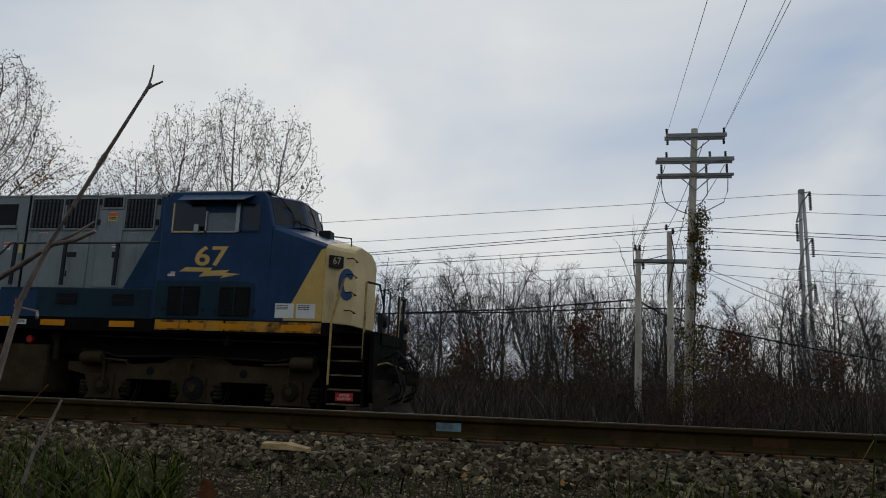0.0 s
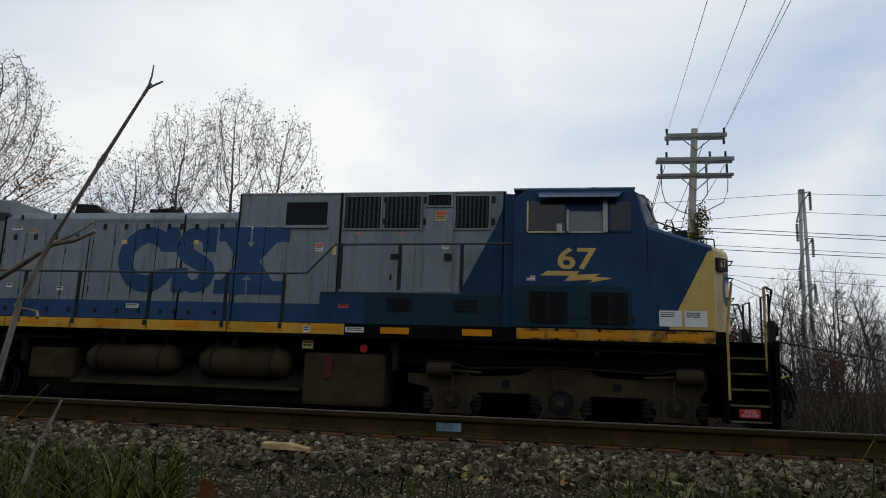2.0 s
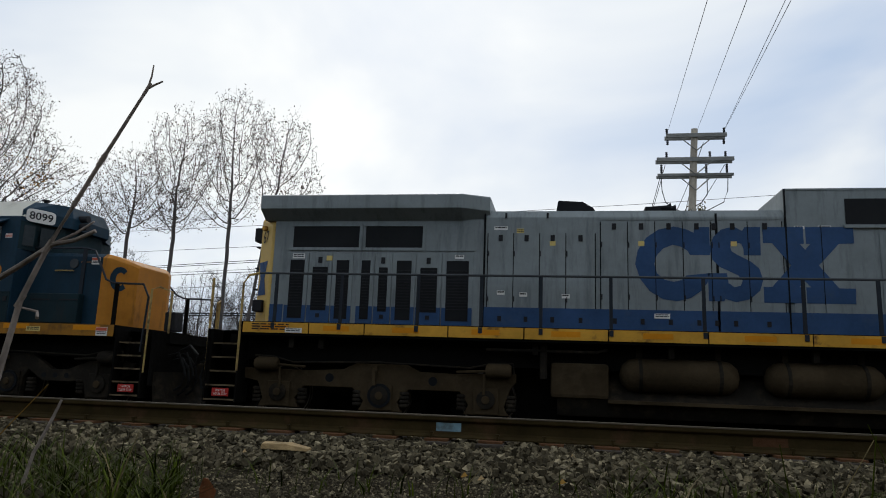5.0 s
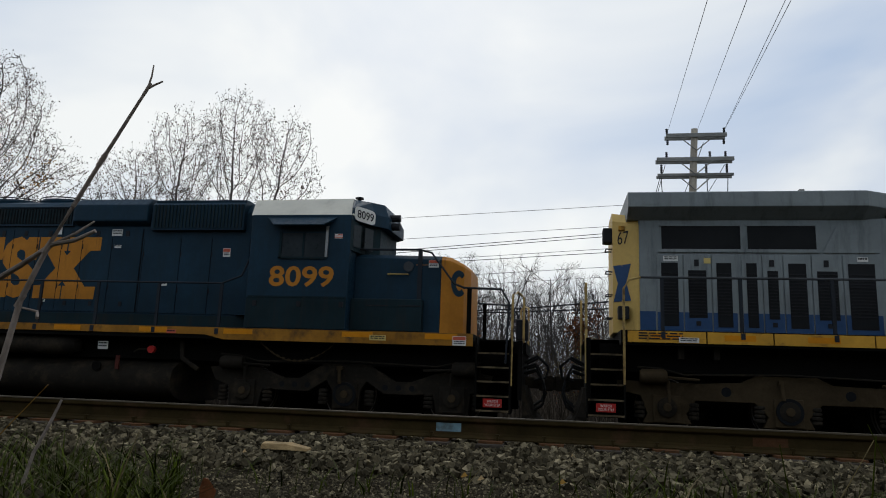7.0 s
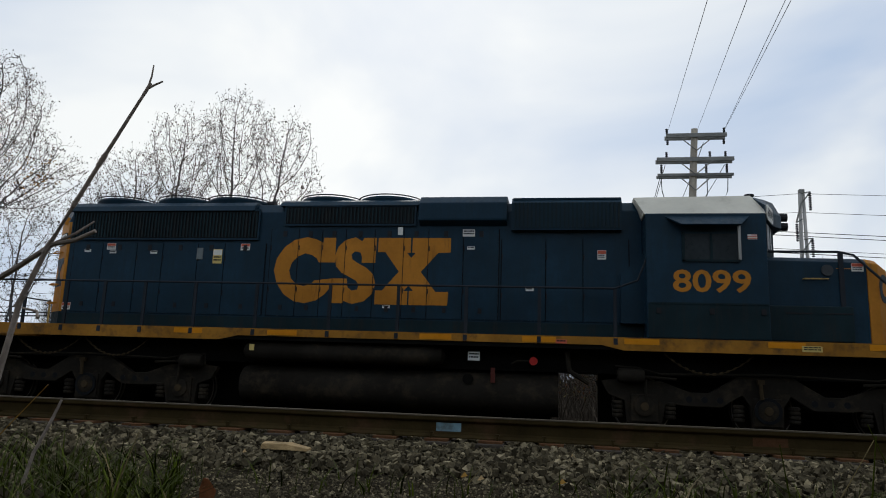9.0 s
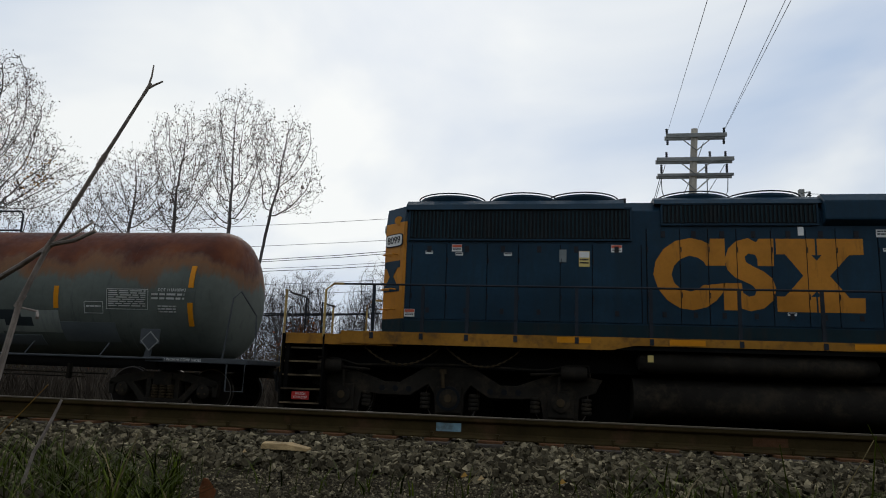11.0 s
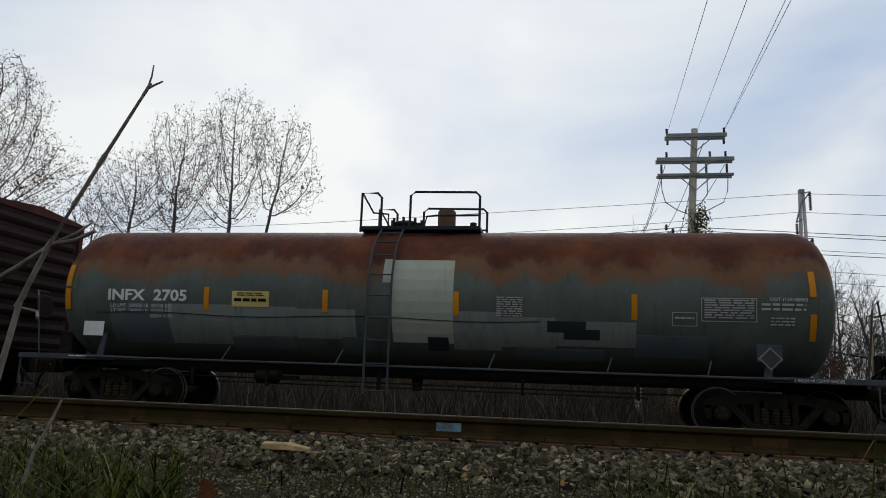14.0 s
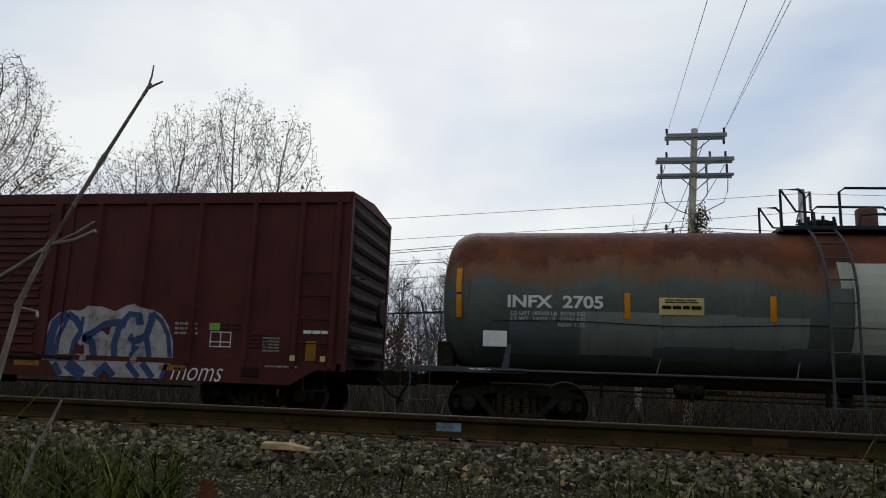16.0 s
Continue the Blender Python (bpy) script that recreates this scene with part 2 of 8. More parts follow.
# ---------------------------------------------------------------- mesh helpers
class Shape:
    """Collects the faces of one mesh."""

    def __init__(self):
        self.v, self.f = [], []

    def add(self, verts, faces):
        k = len(self.v)
        self.v += [tuple(p) for p in verts]
        self.f += [tuple(i + k for i in face) for face in faces]
        return self

    def box(self, x0, x1, y0, y1, z0, z1):
        return self.add([(x, y, z) for x in (x0, x1) for y in (y0, y1) for z in (z0, z1)],
                        [(0, 1, 3, 2), (4, 6, 7, 5), (0, 4, 5, 1), (2, 3, 7, 6), (0, 2, 6, 4), (1, 5, 7, 3)])

    def side(self, pts, y0, y1):
        """A polygon of (x, z) drawn out from y0 to y1."""
        n = len(pts)
        return self.add([(x, y0, z) for x, z in pts] + [(x, y1, z) for x, z in pts],
                        [tuple(range(n)), tuple(range(2 * n - 1, n - 1, -1))] + [(i, n + i, n + (i + 1) % n, (i + 1) % n) for i in range(n)])

    def cross(self, pts, x0, x1):
        """A polygon of (y, z) drawn out from x0 to x1."""
        n = len(pts)
        return self.add([(x0, y, z) for y, z in pts] + [(x1, y, z) for y, z in pts],
                        [tuple(range(n)), tuple(range(2 * n - 1, n - 1, -1))] + [(i, n + i, n + (i + 1) % n, (i + 1) % n) for i in range(n)])

    def loft(self, rings):
        n = len(rings[0])
        verts = [p for r in rings for p in r]
        faces = [tuple(range(n)), tuple(range(len(verts) - 1, len(verts) - n - 1, -1))]
        for k in range(len(rings) - 1):
            faces += [(k * n + i, (k + 1) * n + i, (k + 1) * n + (i + 1) % n, k * n + (i + 1) % n) for i in range(n)]
        return self.add(verts, faces)

    def tube(self, pts, r, n=6, r2=None):
        pts = [Vector(p) for p in pts]
        rings = []
        for i, p in enumerate(pts):
            d = (pts[min(i + 1, len(pts) - 1)] - pts[max(i - 1, 0)]).normalized()
            a = d.cross(Vector((0.13, 0.21, 0.97)) if abs(d.z) < 0.9 else Vector((0.97, 0.13, 0.05))).normalized()
            b = d.cross(a)
            k = r if r2 is None else r + (r2 - r) * i / (len(pts) - 1)
            rings.append([p + (a * math.cos(2 * math.pi * j / n) + b * math.sin(2 * math.pi * j / n)) * k for j in range(n)])
        return self.loft(rings)

    def spin_x(self, profile, y, z, n=40):
        """Turns (x, radius) about a line along x."""
        return self.loft([[(x, y + r * math.cos(2 * math.pi * j / n), z + r * math.sin(2 * math.pi * j / n)) for j in range(n)] for x, r in profile])

    def spin_y(self, profile, x, z, n=24):
        """Turns (y, radius) about a line along y."""
        return self.loft([[(x + r * math.cos(2 * math.pi * j / n), y, z + r * math.sin(2 * math.pi * j / n)) for j in range(n)] for y, r in profile])

    def spin_z(self, profile, x, y, n=20):
        return self.loft([[(x + r * math.cos(2 * math.pi * j / n), y + r * math.sin(2 * math.pi * j / n), z) for j in range(n)] for z, r in profile])

    def hoop_y(self, profile, x, z, n=32):
        """Turns a closed profile of (y, radius) about a line along y: a ring with an open middle."""
        k = len(profile)
        verts = [(x + r * math.cos(2 * math.pi * j / n), y, z + r * math.sin(2 * math.pi * j / n)) for j in range(n) for y, r in profile]
        return self.add(verts, [(j * k + i, j * k + (i + 1) % k, (j + 1) % n * k + (i + 1) % k, (j + 1) % n * k + i) for j in range(n) for i in range(k)])

    def disc(self, x, z, r, y0, y1, n=16):
        return self.spin_y([(y0, r), (y1, r)], x, z, n)


ORIGIN = [0.0]     # x of the thing that is being built, along the train


def part(name, shape, material, parent, label="", bevel=0.0, smooth=False, kind="", shift=None):
    dx = ORIGIN[0] if shift is None else shift
    me = bpy.data.meshes.new(name)
    me.from_pydata([(x - dx, y, z) for x, y, z in shape.v], [], shape.f)
    bm = bmesh.new()
    bm.from_mesh(me)
    bmesh.ops.recalc_face_normals(bm, faces=bm.faces)
    if bevel:
        edges = [e for e in bm.edges if len(e.link_faces) == 2 and e.calc_face_angle(0) > 0.6]
        bmesh.ops.bevel(bm, geom=edges, offset=bevel, segments=2, profile=0.6, affect="EDGES", clamp_overlap=True)
    bm.to_mesh(me)
    bm.free()
    if smooth:
        for poly in me.polygons:
            poly.use_smooth = True
        me.set_sharp_from_angle(angle=radians(38))
    me.materials.append(material)
    ob = new(name, me)
    ob.parent = parent
    return tagged(ob, label, kind=kind)


def thing(name, label, category, group="", kind=""):
    return tagged(new(name), label, category, group, kind)


def lettering(text, x0, x1, z0, z1, y, material, parent, name="lettering", label="", weight=0.0, turn=0, thick=0.004, slant=0.0):
    """Built-in font, fitted into the box x0..x1, z0..z1, on a face that looks to -y (or to +x or -x with turn)."""
    cu = bpy.data.curves.new(name, "FONT")
    cu.body, cu.size, cu.offset, cu.shear, cu.resolution_u = text, 1.0, weight, slant, 3
    ob = bpy.data.objects.new(name, cu)
    scene.collection.objects.link(ob)
    bpy.context.view_layer.update()
    me = bpy.data.meshes.new_from_object(ob.evaluated_get(bpy.context.evaluated_depsgraph_get()))
    bpy.data.objects.remove(ob)
    co = np.array([v.co[:] for v in me.vertices])
    lo, hi = co.min(0), co.max(0)
    u = x0 + (co[:, 0] - lo[0]) / max(1e-6, hi[0] - lo[0]) * (x1 - x0)
    w = z0 + (co[:, 1] - lo[1]) / max(1e-6, hi[1] - lo[1]) * (z1 - z0)
    if turn == 0:
        pts = [(a - ORIGIN[0], y - thick, b) for a, b in zip(u, w)]
    else:
        pts = [(y - ORIGIN[0] + thick * turn, a * turn, b) for a, b in zip(u, w)]
    faces = [tuple(p.vertices) for p in me.polygons]
    bpy.data.meshes.remove(me)
    out = bpy.data.meshes.new(name)
    out.from_pydata(pts, [], faces)
    out.materials.append(material)
    ob = new(name, out)
    ob.parent = parent
    return tagged(ob, label)


def bars(x0, x1, z0, z1, rows, y, seed=1, gaps=True):
    """Lines of writing that cannot be read, as plain bars."""
    rng = random.Random(seed)
    s = Shape()
    step = (z1 - z0) / rows
    for r in range(rows):
        zt = z1 - r * step
        x = x0
        while x < x1 - 0.01:
            w = min(x1 - x, (x1 - x0) * rng.uniform(0.14, 0.34)) if gaps else x1 - x
            s.box(x, x + w, y - 0.003, y, zt - step * 0.50, zt)
            x += w + (x1 - x0) * 0.045
    return s


def sticker(x, z, w, h, y, parent, material=None, bands=None, label=""):
    """A small notice with a band of colour at its top and unreadable lines below."""
    p = part("notice", Shape().box(x - w / 2, x + w / 2, y - 0.006, y, z - h / 2, z + h / 2), material or M_WHITE, parent, label)
    if bands:
        part("notice_band", Shape().box(x - w * 0.47, x + w * 0.47, y - 0.009, y - 0.006, z + h * 0.08, z + h * 0.46), bands, p)
        part("notice_text", bars(x - w * 0.4, x + w * 0.4, z - h * 0.4, z, 2, y - 0.006, int(x * 10)), M_INK, p)
    elif w > 0.12:
        part("notice_text", bars(x - w * 0.42, x + w * 0.42, z - h * 0.36, z + h * 0.36, 2 if h > 0.08 else 1, y - 0.006, int(x * 10)), M_INK, p)
    return p


def arc(cx, cz, rx, rz, a0, a1, n=24):
    return [(cx + rx * math.cos(radians(a0 + (a1 - a0) * i / n)), cz + rz * math.sin(radians(a0 + (a1 - a0) * i / n))) for i in range(n + 1)]


def strip(shape, outer, inner, y0, y1):
    """A flat band between two lines of (x, z), of one piece."""
    n = len(outer)
    verts = [(x, yy, z) for yy in (y0, y1) for line in (outer, inner) for x, z in line]
    o0, i0, o1, i1 = 0, n, 2 * n, 3 * n
    faces = [(o0, o1, i1, i0), (o0 + n - 1, i0 + n - 1, i1 + n - 1, o1 + n - 1)]
    for k in range(n - 1):
        faces += [(o0 + k, o0 + k + 1, i0 + k + 1, i0 + k), (o1 + k, i1 + k, i1 + k + 1, o1 + k + 1), (o0 + k, o1 + k, o1 + k + 1, o0 + k + 1), (i0 + k, i0 + k + 1, i1 + k + 1, i1 + k)]
    return shape.add(verts, faces)


def turned(ob, a, b, length):
    """Lays a flat mark, drawn from x = 0 to length, along the line a to b of a plan, proud of it towards the right of a to b."""
    d = Vector((b[0] - a[0], b[1] - a[1], 0))
    side = Vector((d.y, -d.x, 0)).normalized()
    for v in ob.data.vertices:
        u = (v.co.x + ORIGIN[0]) / length
        p = Vector((a[0] - ORIGIN[0], a[1], v.co.z)) + d * u + side * (0.004 - v.co.y)
        v.co = p
    return ob


def emblem(x0, x1, z0, z1, y, material, parent, joints=()):
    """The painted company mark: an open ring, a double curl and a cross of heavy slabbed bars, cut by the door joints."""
    def outline(pts, steps=313.0, tall=117.0):
        return [(x0 + (x1 - x0) * a / steps, z1 - (z1 - z0) * b / tall) for a, b in pts]
    ring = [(88, 10), (89, 1), (111, 1), (111, 45), (82, 45), (78, 38), (69, 32), (57, 29), (43, 35), (33, 46), (29, 60), (33, 74), (44, 84), (57, 87), (69, 84), (76, 77), (110, 73),
            (106, 88), (96, 101), (81, 112), (61, 117), (41, 114), (22, 102), (8, 83), (1, 60), (5, 38), (18, 18), (36, 5), (59, 0), (76, 4)]
    curl = [(159, 45), (183, 45), (184, 1), (162, 1), (158, 7), (146, 0), (128, 5), (116, 17), (110, 35), (114, 52), (124, 63), (138, 70), (150, 76), (156, 84), (153, 92), (144, 94), (136, 88), (134, 73), (107, 73),
            (107, 116), (129, 116), (130, 112), (146, 117), (166, 112), (180, 99), (185, 82), (180, 65), (168, 54), (151, 45), (142, 39), (140, 31), (146, 25), (156, 27), (159, 35)]
    cross = [(187, 1), (244, 1), (244, 27), (238, 27), (245.5, 36), (253, 27), (247, 27), (247, 1), (313, 1), (313, 26), (292, 27), (263, 60), (289, 94), (311, 94), (310, 117), (244, 117), (244, 93), (251, 93), (243, 84),
             (234, 93), (241.5, 93), (241.5, 117), (185, 117), (185, 93), (197, 93), (225, 60), (200, 26), (187, 26)]
    for name, pts in (("emblem_ring", ring), ("emblem_curl", curl), ("emblem_cross", cross)):
        part(name, Shape().side(outline(pts), y - 0.004, y), material, parent)
    for x in joints:
        if x0 < x < x1:
            part("emblem_joint", Shape().box(x - 0.007, x + 0.007, y - 0.0048, y - 0.0042, z0 - 0.02, z1 + 0.02), M_GAP, parent)


# ---------------------------------------------------------------- ground and rails
def ground_height(x, y):
    steps = [(-60, 0.18), (2.0, 0.23), (4.7, 0.23), (5.4, 0.285), (5.75, 0.325), (8.4, 0.325), (9.0, 0.22), (10.6, -0.30), (11.6, -0.36), (12.4, -0.19), (16.3, -0.19),
             (17.3, -0.45), (22, -0.9), (40, -1.1), (300, -1.0), (3000, -1.0)]
    for (a, za), (b, zb) in zip(steps, steps[1:]):
        if y <= b:
            k = (y - a) / (b - a)
            return za + (zb - za) * max(0, k) + (0.012 * noise.noise((x * 1.7, y * 1.7, 0)) if y < 9 else 0.0)
    return -1.0


def build_ground():
    xs = [-1500, -400, -120, -60, -30] + [-14 + 0.5 * i for i in range(49)] + [14, 20, 40, 80, 160, 500, 1500]
    ys = [-200, -60, -20, -5, 0, 1, 2] + [2.5 + 0.25 * i for i in range(27)] + [9.6, 10.2, 10.6, 11.6, 12.4, 13.4, 14.4, 16.3, 17.3, 19, 22, 30, 40, 60, 100, 300, 800, 3000]
    s = Shape()
    s.v = [(x, y, ground_height(x, y)) for y in ys for x in xs]
    n = len(xs)
    s.f = [(j * n + i, j * n + i + 1, (j + 1) * n + i + 1, (j + 1) * n + i) for j in range(len(ys) - 1) for i in range(n - 1)]
    ob = part("ground", s, M_DIRT, None, smooth=True, shift=0)
    tagged(ob, "dark gravelly soil with leaf litter beside the track bed", "ground", kind="structure")


RAIL_PROFILE = [(-0.076, 0.0), (-0.076, 0.011), (-0.02, 0.028), (-0.009, 0.05), (-0.009, 0.125), (-0.034, 0.142), (-0.037, 0.15), (-0.037, 0.178), (-0.03, 0.186),
                (0.03, 0.186), (0.037, 0.178), (0.037, 0.15), (0.034, 0.142), (0.009, 0.125), (0.009, 0.05), (0.02, 0.028), (0.076, 0.011), (0.076, 0.0)]


def build_rail(y, top, label):
    base = top - 0.186
    rail = part("rail", Shape().cross([(y + a, base + b) for a, b in RAIL_PROFILE], -150, 150), M_RAIL, None, shift=0)
    tagged(rail, label, "rail")
    part("rail_head", Shape().cross([(y - 0.031, top), (y - 0.0385, top - 0.009), (y - 0.0385, top - 0.012), (y + 0.0385, top - 0.012), (y + 0.0385, top - 0.009), (y + 0.031, top),
                                     (y + 0.02, top + 0.002), (y - 0.02, top + 0.002)], -150, 150), M_RAILTOP, rail, "worn bright running surface", shift=0)
    return rail


def rock(rng, r):
    """A broken stone: a lopsided block with knocked corners."""
    ax, ay, az = rng.uniform(0.75, 1.25), rng.uniform(0.6, 1.0), rng.uniform(0.45, 0.8)
    sx, sy = rng.uniform(-0.35, 0.35), rng.uniform(-0.35, 0.35)
    pts = []
    for x in (-1, 1):
        for y in (-1, 1):
            for z in (-1, 1):
                k = rng.uniform(0.78, 1.0)
                pts.append((x * ax * k + z * sx, y * ay * rng.uniform(0.78, 1.0) + z * sy, z * az * rng.uniform(0.8, 1.0)))
    m = Euler((rng.uniform(0, 6.3), rng.uniform(0, 6.3), rng.uniform(0, 6.3))).to_matrix()
    return [m @ Vector(p) * r for p in pts]


BOX_FACES = [(0, 1, 3, 2), (4, 6, 7, 5), (0, 4, 5, 1), (2, 3, 7, 6), (0, 2, 6, 4), (1, 5, 7, 3)]


def build_ballast():
    rng = random.Random(5)
    s = Shape()
    for i in range(40000):
        y = rng.uniform(4.72, 6.6)
        x = rng.uniform(-7.6, 5.0)
        thin = (y - 4.72) / 0.45
        if thin < 1 and rng.random() > 0.10 + thin * 0.9:
            continue
        r = rng.uniform(0.011, 0.029) * (1.2 if rng.random() < 0.15 else 1.0)
        z = ground_height(x, y) + rng.uniform(-0.030, 0.042) + 0.022 * noise.noise((x * 2.6, y * 2.6, 2))
        if 6.0 < y:
            z = min(z, 0.352 + 0.035 * noise.noise((x * 3.1, y * 2.0, 7)))
        k = len(s.v)
        s.v += [(p.x + x, p.y + y, p.z + z) for p in rock(rng, r)]
        s.f += [tuple(j + k for j in f) for f in BOX_FACES]
    for i in range(17000):     # fine gravel on the path in front
        x, y = rng.uniform(-4.5, 4.0), rng.uniform(3.6, 5.1)
        r = rng.uniform(0.004, 0.011)
        z = ground_height(x, y) + r * 0.2
        k = len(s.v)
        s.v += [(p.x + x, p.y + y, p.z + z) for p in rock(rng, r)]
        s.f += [tuple(j + k for j in f) for f in BOX_FACES]
    ob = part("ballast", s, M_STONE, None, shift=0)
    tagged(ob, "loose broken grey ballast stones along the empty track", "ballast", kind="stuff")


def build_ties(y_mid, top, x0, x1, step, plates):
    rng = random.Random(8)
    x = x0
    base = top - 0.186
    tie_mesh = plate_mesh = spike_mesh = None
    while x < x1:
        if tie_mesh is None:
            tie = part("railroad_tie", Shape().box(-0.115, 0.115, -1.0, 1.3, -0.18, 0.0), M_TIE, None, bevel=0.012, shift=0)
            tie_mesh = tie.data
            if plates:
                pl = part("tie_plate", Shape().box(-0.10, 0.10, -0.20, 0.16, 0.0, 0.018), M_RAILBASE, tie, shift=0)
                plate_mesh = pl.data
                sp = part("spike", Shape().box(-0.008, 0.008, -0.012, 0.006, 0.0, 0.045).box(-0.016, 0.016, -0.012, 0.03, 0.045, 0.058), M_RAIL, tie, shift=0)
                spike_mesh = sp.data
        else:
            tie = new("railroad_tie", tie_mesh)
            if plates:
                pl, sp = new("tie_plate", plate_mesh), new("spike", spike_mesh)
                pl.parent = sp.parent = tie
        tagged(tie, "weathered wooden railroad tie bedded in ballast", "tie", "ties under the empty track" if plates else "ties under the train's track")
        tie.location = (x, y_mid, base - 0.019)
        tie.rotation_euler = (0, 0, rng.uniform(-0.015, 0.015))
        if plates:
            pl.location = (0, -0.7175, 0)
            sp.location = (rng.choice((-0.06, 0.05)), -0.7175 - 0.088, 0.012)
        x += step * rng.uniform(0.95, 1.05)


build_ground()
build_rail(NEAR_Y, NEAR_TOP, "rusty steel rail with spiked tie plates on grey ballast")
build_rail(NEAR_Y + 1.435, NEAR_TOP - 0.10, "rusty steel rail on the far side of the empty track")
build_rail(TRACK_Y - 0.7175, 0.0, "steel rail carrying the passing freight train")
build_rail(TRACK_Y + 0.7175, 0.0, "far steel rail carrying the passing freight train")
# ---------------------------------------------------------------- the train
CAB, HOOD = -1.52, -0.97     # near faces of cab and hood, from the middle of the track
WHEELS = []                  # (wheelset, x, radius, own start) for the rolling


def rolling(name, label, category, x):
    ORIGIN[0] = x
    ob = thing(name, label, category)
    ob.location = (x, TRACK_Y, 0)
    return ob


def wheelset(parent, x, r):
    axle = new("wheelset")
    axle.parent = parent
    axle.location = (x - ORIGIN[0], 0, r)
    for side in (-1, 1):
        y = side * 0.72
        w = Shape().spin_y([(y - 0.065, r * 0.30), (y - 0.065, r * 0.86), (y - 0.07, r * 0.88), (y - 0.07, r), (y + 0.055, r), (y + 0.06, r * 0.9), (y + 0.06, r * 0.3)], 0, 0, 32)
        for k in range(4):
            w.disc(math.cos(k * 1.571) * r * 0.6, math.sin(k * 1.571) * r * 0.6, r * 0.09, y + side * 0.066, y + side * 0.072, 8)
        part("wheel", w, M_WHEEL, axle, smooth=True, shift=0)
        rim = Shape().hoop_y([(y - 0.073, r * 0.945), (y - 0.073, r * 0.985), (y + 0.0, r * 1.004), (y + 0.05, r * 1.004), (y + 0.05, r * 0.945)], 0, 0, 32)
        part("rim", rim, M_TREAD, axle, "bright worn wheel rim", smooth=True, shift=0)
    part("axle", Shape().spin_y([(-1.0, 0.08), (1.0, 0.08)], 0, 0, 10), M_TRUCK, axle, shift=0)
    WHEELS.append((axle, x - ORIGIN[0], r))


def spring(s, x, y, z0, z1, r, turns=4):
    """A coil as one ridged column."""
    prof = []
    h = (z1 - z0) / turns
    for k in range(turns):
        z = z0 + h * k
        prof += [(z, r * 0.72), (z + h * 0.2, r * 0.95), (z + h * 0.5, r), (z + h * 0.8, r * 0.95), (z + h * 0.98, r * 0.72)]
    s.spin_z(prof, x, y, 10)


